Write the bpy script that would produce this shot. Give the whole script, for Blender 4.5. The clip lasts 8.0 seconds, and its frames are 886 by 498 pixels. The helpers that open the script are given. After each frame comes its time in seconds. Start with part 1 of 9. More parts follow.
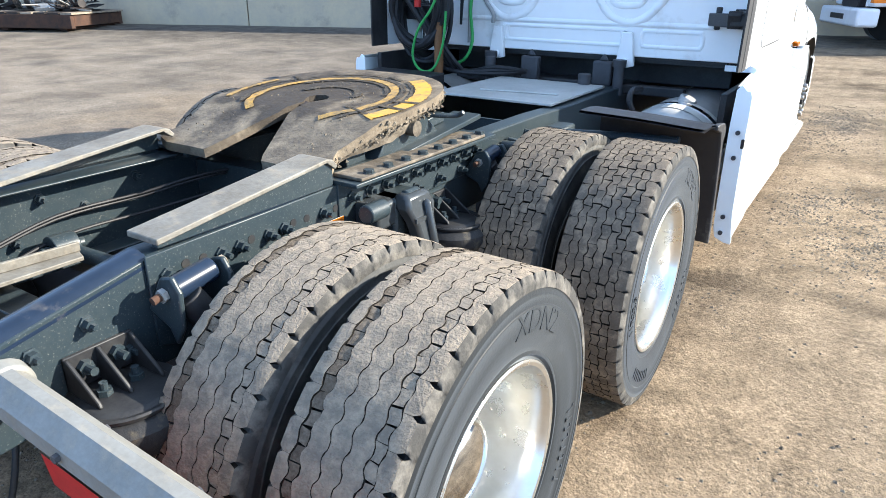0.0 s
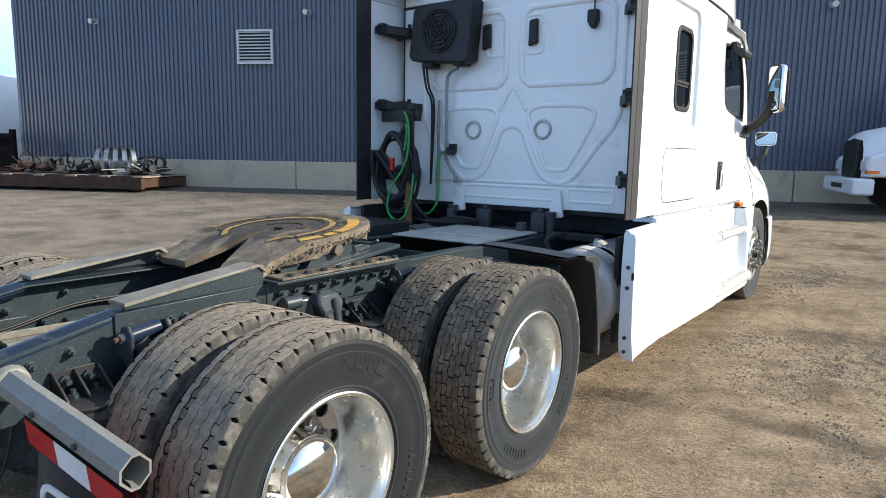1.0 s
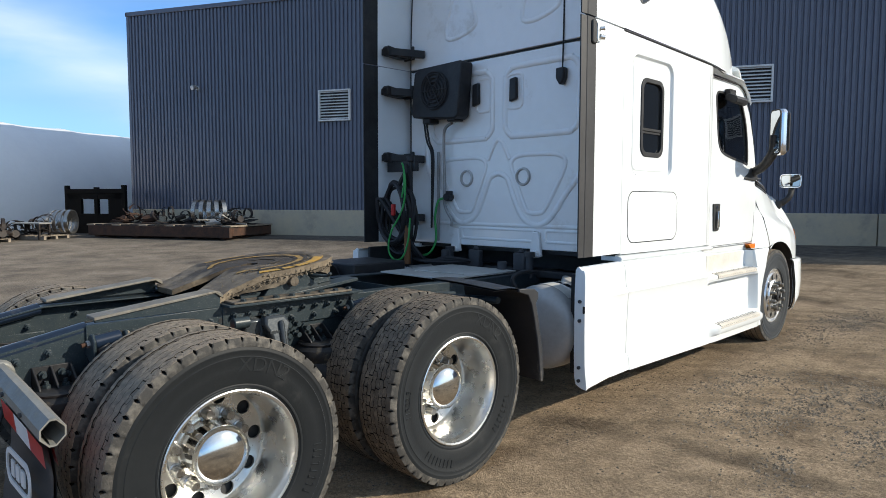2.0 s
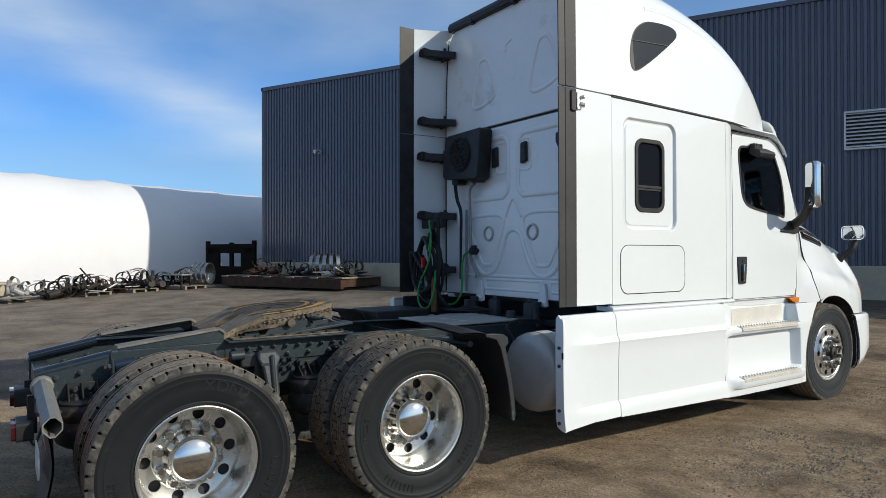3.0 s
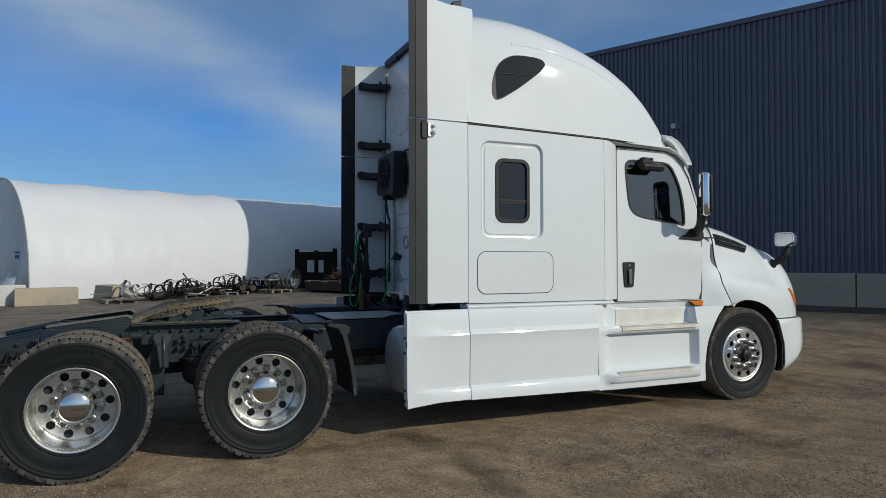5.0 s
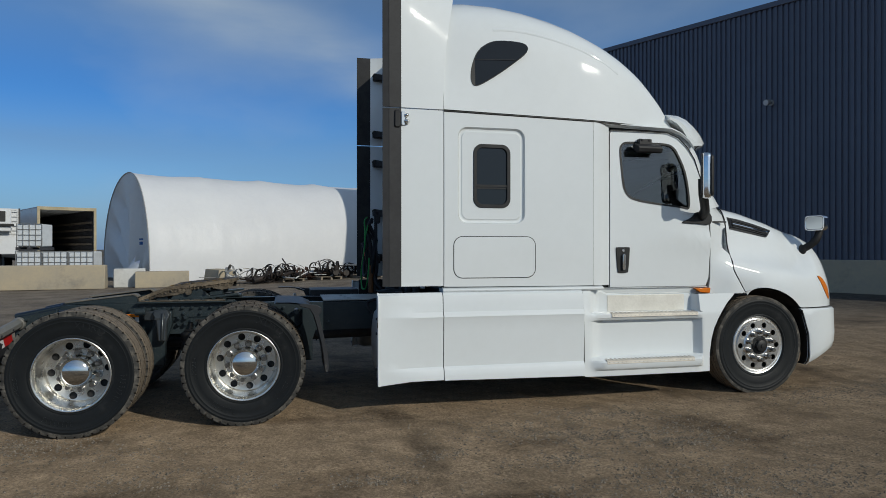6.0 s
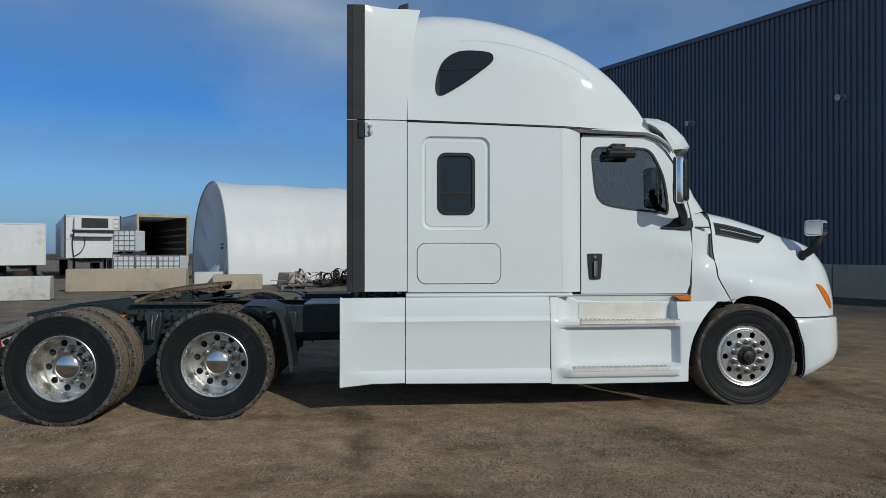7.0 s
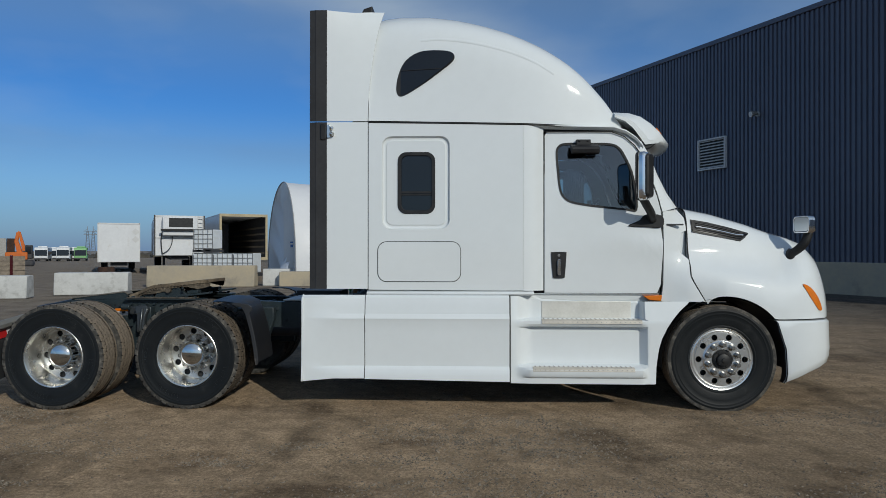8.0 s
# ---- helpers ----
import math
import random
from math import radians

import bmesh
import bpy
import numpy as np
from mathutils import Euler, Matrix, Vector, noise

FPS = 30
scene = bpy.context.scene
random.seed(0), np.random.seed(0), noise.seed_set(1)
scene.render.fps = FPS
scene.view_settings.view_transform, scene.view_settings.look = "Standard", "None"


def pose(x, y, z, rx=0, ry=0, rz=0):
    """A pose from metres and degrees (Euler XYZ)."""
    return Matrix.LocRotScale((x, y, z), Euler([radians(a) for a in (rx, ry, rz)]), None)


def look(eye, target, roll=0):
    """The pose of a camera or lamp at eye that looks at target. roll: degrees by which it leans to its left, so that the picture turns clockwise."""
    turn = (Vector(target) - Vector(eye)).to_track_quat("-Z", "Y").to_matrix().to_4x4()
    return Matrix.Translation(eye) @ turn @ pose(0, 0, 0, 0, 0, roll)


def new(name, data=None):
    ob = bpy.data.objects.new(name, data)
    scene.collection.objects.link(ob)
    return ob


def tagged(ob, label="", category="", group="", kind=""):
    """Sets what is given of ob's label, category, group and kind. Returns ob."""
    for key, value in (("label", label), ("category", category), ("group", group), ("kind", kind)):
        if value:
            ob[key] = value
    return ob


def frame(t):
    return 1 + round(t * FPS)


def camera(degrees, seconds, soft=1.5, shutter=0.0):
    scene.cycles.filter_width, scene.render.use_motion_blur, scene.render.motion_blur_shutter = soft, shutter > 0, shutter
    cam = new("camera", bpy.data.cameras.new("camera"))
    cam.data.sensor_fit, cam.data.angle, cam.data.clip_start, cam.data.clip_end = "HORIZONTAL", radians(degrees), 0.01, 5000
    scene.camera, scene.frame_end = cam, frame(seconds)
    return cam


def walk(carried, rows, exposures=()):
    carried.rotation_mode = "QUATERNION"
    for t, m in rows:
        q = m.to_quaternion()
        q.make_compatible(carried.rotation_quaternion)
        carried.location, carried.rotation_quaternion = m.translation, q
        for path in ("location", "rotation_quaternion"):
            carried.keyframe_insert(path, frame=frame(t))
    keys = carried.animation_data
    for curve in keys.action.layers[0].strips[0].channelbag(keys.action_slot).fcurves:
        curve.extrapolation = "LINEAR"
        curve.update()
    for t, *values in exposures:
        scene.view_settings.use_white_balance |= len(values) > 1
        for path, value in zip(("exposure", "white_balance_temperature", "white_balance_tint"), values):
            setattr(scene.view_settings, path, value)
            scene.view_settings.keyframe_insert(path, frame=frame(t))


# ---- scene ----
cam = camera(67.7, 8.0, soft=0.6)
PATH = [
    (0, (1.751, -1.127, 1.58), (0.758, 0.438, 0.827), 0.6),
    (0.5, (2.231, -1.326, 1.605), (1.085, 0.239, 1.12), 0.9),
    (1, (2.711, -1.453, 1.573), (1.531, 0.135, 1.282), 0.9),
    (1.2, (2.879, -1.474, 1.571), (1.682, 0.11, 1.331), 0.9),
    (2.3, (4.003, -1.186, 1.558), (2.488, 0.114, 1.442), -0.1),
    (2.5, (4.222, -1.131, 1.59), (2.639, 0.088, 1.499), -0.2),
    (3, (4.705, -0.857, 1.565), (3.044, 0.256, 1.577), -0.1),
    (3.5, (5.265, -0.648, 1.541), (3.568, 0.408, 1.616), -0.1),
    (4, (5.699, -0.336, 1.518), (3.957, 0.643, 1.586), -0.1),
    (4.5, (6.178, 0.058, 1.53), (4.401, 0.974, 1.595), -0.1),
    (4.7, (6.334, 0.231, 1.542), (4.535, 1.101, 1.598), -0.1),
    (5.8, (7.045, 1.474, 1.53), (5.117, 2.008, 1.524), 0.0),
    (6, (7.119, 1.711, 1.52), (5.171, 2.166, 1.516), 0.0),
    (6.5, (7.288, 2.287, 1.537), (5.31, 2.586, 1.538), -0.0),
    (7, (7.458, 2.888, 1.544), (5.466, 3.067, 1.552), -0.0),
    (7.5, (7.5, 3.509, 1.553), (5.5, 3.547, 1.561), -0.0),
    (8, (7.554, 4.128, 1.55), (5.556, 4.039, 1.551), -0.0),
]
walk(cam, [(t, look(eye, target, roll)) for t, eye, target, roll in PATH],
     [(0, 2.01, 6650, 8), (0.5, 1.68, 6850, 8), (1.0, 1.15, 7000, 8), (1.2, 1.03, 7000, 8), (2.5, 0.27, 6900, 8), (3.5, -0.10, 6750, 6), (4.5, -0.45, 6620, 5.2), (6, -0.73, 6520, 5.5), (8, -0.75, 6380, 5.5)])

SUN_TO = Vector((1.6, 1.08, 1.0)).normalized()

# ---- world and sun ----
world = bpy.data.worlds.new("sky")
scene.world = world
world.use_nodes = True
wn, wl = world.node_tree.nodes, world.node_tree.links
wn.clear()
w_out = wn.new("ShaderNodeOutputWorld")
w_bg = wn.new("ShaderNodeBackground")
w_sky = wn.new("ShaderNodeTexSky")
w_sky.sky_type = "NISHITA"
w_sky.sun_disc = False
w_sky.sun_elevation = math.asin(SUN_TO.z)
w_sky.sun_rotation = math.atan2(SUN_TO.x, SUN_TO.y)
w_sky.air_density, w_sky.dust_density, w_sky.ozone_density = 1.0, 0.0, 1.2
w_sky.altitude = 600
w_bg.inputs[1].default_value = 0.140
w_co = wn.new("ShaderNodeTexCoord")


def sky_math(op, a, b=0.0, c=None):
    m = wn.new("ShaderNodeMath")
    m.operation = op
    for k, v in enumerate((a, b) if c is None else (a, b, c)):
        if isinstance(v, (int, float)):
            m.inputs[k].default_value = v
        else:
            wl.new(v, m.inputs[k])
    return m.outputs[0]


def sky_mix(fac, a, b, kind="MIX"):
    m = wn.new("ShaderNodeMixRGB")
    m.blend_type = kind
    for k, v in enumerate((fac, a, b)):
        if isinstance(v, float):
            m.inputs[k].default_value = v
        elif isinstance(v, tuple):
            m.inputs[k].default_value = v
        else:
            wl.new(v, m.inputs[k])
    return m.outputs[0]


def sky_noise(scale, detail, rough, stretch, turn):
    mp, t = wn.new("ShaderNodeMapping"), wn.new("ShaderNodeTexNoise")
    mp.inputs["Rotation"].default_value = tuple(radians(q) for q in turn)
    mp.inputs["Scale"].default_value = stretch
    t.inputs["Scale"].default_value, t.inputs["Detail"].default_value, t.inputs["Roughness"].default_value = scale, detail, rough
    wl.new(w_co.outputs["Generated"], mp.inputs["Vector"])
    wl.new(mp.outputs[0], t.inputs["Vector"])
    return t.outputs["Fac"]


w_sep = wn.new("ShaderNodeSeparateXYZ")
wl.new(w_co.outputs["Generated"], w_sep.inputs[0])
w_blue = sky_mix(1.0, w_sky.outputs[0], (0.52, 0.80, 1.13, 1), "MULTIPLY")
# pale haze low over the horizon
w_low = sky_math("POWER", sky_math("SUBTRACT", 1.0, sky_math("MINIMUM", sky_math("MAXIMUM", sky_math("MULTIPLY", w_sep.outputs[2], 4.2), 0.0), 1.0)), 1.6)
w_haze = sky_mix(sky_math("MULTIPLY", w_low, 0.85), w_blue, (1.0, 1.76, 4.0, 1))
# deeper blue in the band above the haze
w_bm = sky_math("DIVIDE", sky_math("SUBTRACT", w_sep.outputs[2], 0.215), 0.085)
w_deep = sky_math("POWER", 2.718, sky_math("MULTIPLY", sky_math("MULTIPLY", w_bm, w_bm), -1.0))
w_anti = wn.new("ShaderNodeVectorMath")
w_anti.operation = "DOT_PRODUCT"
w_anti.inputs[1].default_value = (-0.83, -0.56, 0.0)
wl.new(w_co.outputs["Generated"], w_anti.inputs[0])
w_deep = sky_math("MULTIPLY", w_deep, sky_math("MINIMUM", sky_math("MAXIMUM", sky_math("SUBTRACT", sky_math("MULTIPLY", w_anti.outputs["Value"], 1.25), 0.22), 0.0), 1.0))
w_haze = sky_mix(w_deep, w_haze, sky_mix(1.0, w_haze, (0.48, 0.72, 0.92, 1), "MULTIPLY"))
# thin pale layer low in the sky, broken by a wide noise
w_lm = sky_math("DIVIDE", sky_math("ADD", sky_math("SUBTRACT", w_sep.outputs[2], 0.130), sky_math("MULTIPLY", sky_math("SUBTRACT", sky_noise(1.4, 3, 0.5, (1, 1, 1), (0, 0, 0)), 0.5), 0.10)), 0.032)
w_layer = sky_math("MULTIPLY", sky_math("POWER", 2.718, sky_math("MULTIPLY", sky_math("MULTIPLY", w_lm, w_lm), -1.0)), sky_math("MULTIPLY", sky_noise(2.4, 5, 0.55, (1.0, 1.0, 7.0), (6, -8, 20)), 0.5))
w_haze = sky_mix(w_layer, w_haze, (2.1, 2.9, 4.1, 1))
# bright haze round the sun
w_sd = wn.new("ShaderNodeVectorMath")
w_sd.operation = "DOT_PRODUCT"
w_sd.inputs[1].default_value = tuple(SUN_TO)
wl.new(w_co.outputs["Generated"], w_sd.inputs[0])
w_glow = sky_math("POWER", sky_math("MAXIMUM", w_sd.outputs["Value"], 0.0), 3.5)
w_haze = sky_mix(sky_math("MULTIPLY", w_glow, 0.75), w_haze, (7.4, 7.9, 8.2, 1))
# one long cirrus streak and fainter wisps beside it
w_dot = wn.new("ShaderNodeVectorMath")
w_dot.operation = "DOT_PRODUCT"
w_dot.inputs[1].default_value = (-0.272, -0.360, -0.892)
wl.new(w_co.outputs["Generated"], w_dot.inputs[0])
w_wob = sky_math("MULTIPLY", sky_math("SUBTRACT", sky_noise(2.2, 4, 0.5, (1, 1, 1), (0, 0, 0)), 0.5), 0.10)
w_off = sky_math("DIVIDE", sky_math("ADD", w_dot.outputs["Value"], w_wob), 0.042)
w_band = sky_math("POWER", 2.718, sky_math("MULTIPLY", sky_math("MULTIPLY", w_off, w_off), -1.0))
w_fib = sky_noise(3.0, 6, 0.55, (1.0, 1.0, 5.0), (20, -18, 12))
w_streak = sky_math("MULTIPLY", w_band, sky_math("ADD", sky_math("MULTIPLY", w_fib, 1.1), -0.12))
w_wisp = sky_math("MAXIMUM", sky_math("MULTIPLY", sky_math("SUBTRACT", sky_noise(1.3, 5, 0.5, (1.0, 2.4, 5.5), (14, -20, 30)), 0.47), 1.5), 0.0)
w_cloud = sky_math("MINIMUM", sky_math("ADD", sky_math("MULTIPLY", w_streak, 1.0), sky_math("MULTIPLY", w_wisp, 0.6)), 0.75)
w_up = sky_math("MINIMUM", sky_math("MAXIMUM", sky_math("MULTIPLY", sky_math("SUBTRACT", w_sep.outputs[2], 0.20), 4.0), 0.0), 1.0)
w_veil = sky_math("MULTIPLY", w_up, sky_math("MULTIPLY", sky_noise(1.6, 4, 0.55, (1.0, 1.6, 4.0), (10, -16, 40)), 0.9))
w_all = sky_mix(w_cloud, sky_mix(w_veil, w_haze, (2.0, 2.7, 3.7, 1)), (4.4, 5.2, 6.2, 1))
wl.new(w_all, w_bg.inputs[0])
wl.new(w_bg.outputs[0], w_out.inputs[0])

sun_data = bpy.data.lights.new("sun", "SUN")
sun_data.energy, sun_data.angle, sun_data.color = 3.75, radians(0.55), (1.0, 0.945, 0.86)
sun = new("sun", sun_data)
sun.matrix_world = look(SUN_TO * 60, (0, 0, 0))


# ---- materials ----
def material(name, colour, rough=0.5, metal=0.0, vary=0.0, scale=5.0, tint=None, bump=0.0, bump_scale=60.0, coat=0.0, dust=None, dust_amount=0.5, dust_scale=3.0, spec=0.3, rough_vary=0.0):
    """Principled material with noise in the colour (two scales), dust or stains with a shape of their own, and fine relief."""
    m = bpy.data.materials.new(name)
    m.use_nodes = True
    n, l = m.node_tree.nodes, m.node_tree.links
    p = n["Principled BSDF"]
    p.inputs["Base Color"].default_value = (*colour, 1)
    p.inputs["Roughness"].default_value = rough
    p.inputs["Metallic"].default_value = metal
    p.inputs["Coat Weight"].default_value = coat
    p.inputs["Coat Roughness"].default_value = 0.04
    p.inputs["Specular IOR Level"].default_value = spec
    co = n.new("ShaderNodeTexCoord")

    def noise_tex(s, detail=4.0, rough_=0.6):
        t = n.new("ShaderNodeTexNoise")
        t.inputs["Scale"].default_value = s
        t.inputs["Detail"].default_value = detail
        t.inputs["Roughness"].default_value = rough_
        l.new(co.outputs["Object"], t.inputs["Vector"])
        return t

    out = None
    if vary > 0:
        other = tint or tuple(c * (1 - vary) for c in colour)
        t1, t2 = noise_tex(scale), noise_tex(scale * 9, 3)
        add = n.new("ShaderNodeMath")
        add.operation = "ADD"
        mul = n.new("ShaderNodeMath")
        mul.operation, mul.inputs[1].default_value = "MULTIPLY", 0.5
        l.new(t2.outputs["Fac"], mul.inputs[0])
        l.new(t1.outputs["Fac"], add.inputs[0])
        l.new(mul.outputs[0], add.inputs[1])
        ramp = n.new("ShaderNodeValToRGB")
        ramp.color_ramp.elements[0].position, ramp.color_ramp.elements[1].position = 0.55, 0.95
        ramp.color_ramp.elements[0].color, ramp.color_ramp.elements[1].color = (*colour, 1), (*other, 1)
        l.new(add.outputs[0], ramp.inputs[0])
        out = ramp.outputs[0]
        l.new(out, p.inputs["Base Color"])
    if dust:
        t = noise_tex(dust_scale, 6, 0.68)
        ramp = n.new("ShaderNodeValToRGB")
        ramp.color_ramp.elements[0].position, ramp.color_ramp.elements[1].position = 0.62 - 0.3 * dust_amount, 0.85 - 0.25 * dust_amount
        l.new(t.outputs["Fac"], ramp.inputs[0])
        mix = n.new("ShaderNodeMixRGB")
        mix.inputs[1].default_value, mix.inputs[2].default_value = (*colour, 1), (*dust, 1)
        if out:
            l.new(out, mix.inputs[1])
        l.new(ramp.outputs[0], mix.inputs[0])
        l.new(mix.outputs[0], p.inputs["Base Color"])
        rr = n.new("ShaderNodeMapRange")
        rr.inputs[3].default_value, rr.inputs[4].default_value = rough, min(1.0, max(rough, 0.85))
        l.new(ramp.outputs[0], rr.inputs[0])
        l.new(rr.outputs[0], p.inputs["Roughness"])
    elif rough_vary > 0:
        t = noise_tex(scale * 2.3, 5)
        rr = n.new("ShaderNodeMapRange")
        rr.inputs[3].default_value, rr.inputs[4].default_value = max(0.02, rough - rough_vary), rough + rough_vary
        l.new(t.outputs["Fac"], rr.inputs[0])
        l.new(rr.outputs[0], p.inputs["Roughness"])
    if bump > 0:
        t = noise_tex(bump_scale, 5)
        b = n.new("ShaderNodeBump")
        b.inputs["Strength"].default_value, b.inputs["Distance"].default_value = bump, 0.01
        l.new(t.outputs["Fac"], b.inputs["Height"])
        l.new(b.outputs[0], p.inputs["Normal"])
    return m


WHITE = material("white_paint", (0.755, 0.79, 0.80), 0.5, spec=0.25, vary=0.05, scale=1.2, tint=(0.728, 0.762, 0.77), coat=1.0, bump=0.008, bump_scale=6, rough_vary=0.08)
WHITE_BACK = material("white_panel_paint", (0.83, 0.835, 0.83), 0.42, vary=0.05, scale=1.2, tint=(0.78, 0.78, 0.77), dust=(0.5, 0.46, 0.4), dust_amount=0.03, dust_scale=2.4, coat=0.7)
NAVY = material("navy_frame_paint", (0.018, 0.029, 0.0355), 0.36, vary=0.3, scale=6, tint=(0.030, 0.040, 0.044), dust=(0.25, 0.24, 0.21), dust_amount=0.12, dust_scale=170, bump=0.05, bump_scale=90)
NAVY_CLEAN = material("navy_gloss_paint", (0.012, 0.022, 0.042), 0.28, vary=0.3, scale=5, dust=(0.12, 0.11, 0.1), dust_amount=0.12, dust_scale=7)
BLACK = material("black_plastic", (0.014, 0.014, 0.016), 0.48, vary=0.3, scale=9, tint=(0.03, 0.03, 0.03), bump=0.06, bump_scale=140)
FLAP = material("black_mudguard_plastic", (0.027, 0.029, 0.033), 0.5, vary=0.4, scale=5, tint=(0.035, 0.035, 0.037), dust=(0.2, 0.18, 0.15), dust_amount=0.16, dust_scale=5, bump=0.06, bump_scale=120)
BELLOWS = material("dusty_bellows_rubber", (0.011, 0.012, 0.014), 0.6, vary=0.4, scale=7, tint=(0.019, 0.019, 0.020), dust=(0.10, 0.082, 0.055), dust_amount=0.25, dust_scale=22, bump=0.25, bump_scale=110)
GREASE = material("caked_grease", (0.030, 0.024, 0.018), 0.75, vary=0.5, scale=20, tint=(0.085, 0.068, 0.048), bump=0.8, bump_scale=80)
CLOD = material("grease_clods_with_grit", (0.20, 0.165, 0.12), 0.9, vary=0.5, scale=30, tint=(0.10, 0.08, 0.058), bump=0.9, bump_scale=120)
FENDER = material("black_fender_plastic", (0.014, 0.015, 0.018), 0.42, vary=0.4, scale=5, tint=(0.022, 0.022, 0.024), dust=(0.10, 0.09, 0.075), dust_amount=0.08, dust_scale=5, bump=0.05, bump_scale=120)
TRIM = material("grey_rubber_trim", (0.041, 0.041, 0.043), 0.55, vary=0.3, scale=3, bump=0.05, bump_scale=80)
RUBBER = material("tyre_sidewall_rubber", (0.0060, 0.0075, 0.0090), 0.54, vary=0.4, scale=5, tint=(0.010, 0.0115, 0.0125), spec=0.22, dust=(0.040, 0.040, 0.039), dust_amount=0.04, dust_scale=5, bump=0.08, bump_scale=120)
TREAD = material("dusty_tread_rubber", (0.215, 0.178, 0.138), 0.92, vary=0.4, scale=9, tint=(0.165, 0.138, 0.108), dust=(0.325, 0.260, 0.188), dust_amount=0.7, dust_scale=34, bump=0.9, bump_scale=140)
RUBBER_DUSTY = material("dust_filmed_sidewall_rubber", (0.085, 0.085, 0.081), 0.8, vary=0.4, scale=6, tint=(0.055, 0.056, 0.056), spec=0.2, dust=(0.17, 0.16, 0.142), dust_amount=0.4, dust_scale=8, bump=0.15, bump_scale=90)
TREAD_BROKEN = material("crumbled_tread_rubber", (0.115, 0.088, 0.063), 0.95, vary=0.5, scale=18, tint=(0.19, 0.155, 0.118), spec=0.1, dust=(0.06, 0.046, 0.034), dust_amount=0.6, dust_scale=45, bump=0.9, bump_scale=130)
TREAD_DARK = material("brown_block_tread_rubber", (0.088, 0.072, 0.056), 0.88, vary=0.5, scale=14, tint=(0.15, 0.120, 0.090), dust=(0.26, 0.205, 0.148), dust_amount=0.45, dust_scale=24, bump=0.5, bump_scale=150)
HUB_CAP = material("polished_hub_cap", (0.80, 0.79, 0.76), 0.10, 1.0, vary=0.06, scale=6, rough_vary=0.04)
RUBBER.node_tree.nodes["Principled BSDF"].inputs["Sheen Weight"].default_value = 0.27
RUBBER.node_tree.nodes["Principled BSDF"].inputs["Sheen Roughness"].default_value = 0.45
RUBBER.node_tree.nodes["Principled BSDF"].inputs["Sheen Tint"].default_value = (0.78, 0.86, 0.92, 1)
SHOULDER = material("dusty_tyre_shoulder_rubber", (0.045, 0.044, 0.042), 0.8, vary=0.4, scale=6, tint=(0.06, 0.056, 0.050), spec=0.2, dust=(0.20, 0.182, 0.155), dust_amount=0.5, dust_scale=9, bump=0.3, bump_scale=90)
tn, tlk = TREAD.node_tree.nodes, TREAD.node_tree.links
t_geo, t_mr, t_mul = tn.new("ShaderNodeNewGeometry"), tn.new("ShaderNodeMapRange"), tn.new("ShaderNodeMixRGB")
t_mr.inputs[3].default_value, t_mr.inputs[4].default_value = 0.97, 1.02
t_mul.blend_type, t_mul.inputs[0].default_value = "MULTIPLY", 1.0
t_src = tn["Principled BSDF"].inputs["Base Color"].links[0].from_socket
tlk.new(t_geo.outputs["Random Per Island"], t_mr.inputs[0])
tlk.new(t_src, t_mul.inputs[1])
tlk.new(t_mr.outputs[0], t_mul.inputs[2])
tlk.new(t_mul.outputs[0], tn["Principled BSDF"].inputs["Base Color"])
# walls of the tread blocks, coloured dark for the shade inside the grooves
GROOVE_SHADE = material("shaded_groove_rubber", (0.030, 0.025, 0.020), 0.95, spec=0.1, vary=0.3, scale=20)
ALU_PLATE = material("scuffed_aluminium_sheet", (0.80, 0.78, 0.72), 0.5, 0.5, vary=0.2, scale=6, tint=(0.68, 0.66, 0.60), rough_vary=0.15, bump=0.06, bump_scale=18)
ALU = material("polished_aluminium", (0.80, 0.795, 0.77), 0.28, 0.95, vary=0.08, scale=5, tint=(0.71, 0.695, 0.65), rough_vary=0.05)
ALU_BRIGHT = material("bright_aluminium", (0.93, 0.925, 0.91), 0.28, 0.97, vary=0.12, scale=4, rough_vary=0.04)
GRIP = material("grip_tread_metal", (0.62, 0.58, 0.51), 0.5, 0.25, vary=0.3, scale=9, tint=(0.46, 0.43, 0.38), bump=0.05, bump_scale=90)
BLACK_STEEL = material("black_painted_steel", (0.0045, 0.0045, 0.005), 0.75, spec=0.05, vary=0.4, scale=5, tint=(0.008, 0.007, 0.006), bump=0.1, bump_scale=40)
LUG_GREY = material("dull_nut_metal", (0.40, 0.385, 0.36), 0.28, 0.95, vary=0.2, scale=20, rough_vary=0.08)
MIRROR = material("mirror_glass", (0.55, 0.58, 0.60), 0.02, 1.0)
CHROME = material("chrome", (0.85, 0.85, 0.86), 0.06, 1.0, vary=0.08, scale=4, rough_vary=0.03)
STEEL = material("galvanised_steel", (0.36, 0.355, 0.34), 0.48, 0.45, vary=0.3, scale=9, dust=(0.36, 0.33, 0.28), dust_amount=0.25, dust_scale=9, bump=0.05, bump_scale=90)
PLATE = material("greasy_steel_plate", (0.110, 0.090, 0.068), 0.65, 0.1, vary=0.5, scale=4, tint=(0.050, 0.041, 0.031), dust=(0.245, 0.203, 0.152), dust_amount=0.5, dust_scale=16, bump=0.25, bump_scale=70)
DECK = material("dull_deck_aluminium", (0.50, 0.49, 0.46), 0.5, 0.35, vary=0.25, scale=6, tint=(0.40, 0.39, 0.36), rough_vary=0.1, bump=0.1, bump_scale=45)
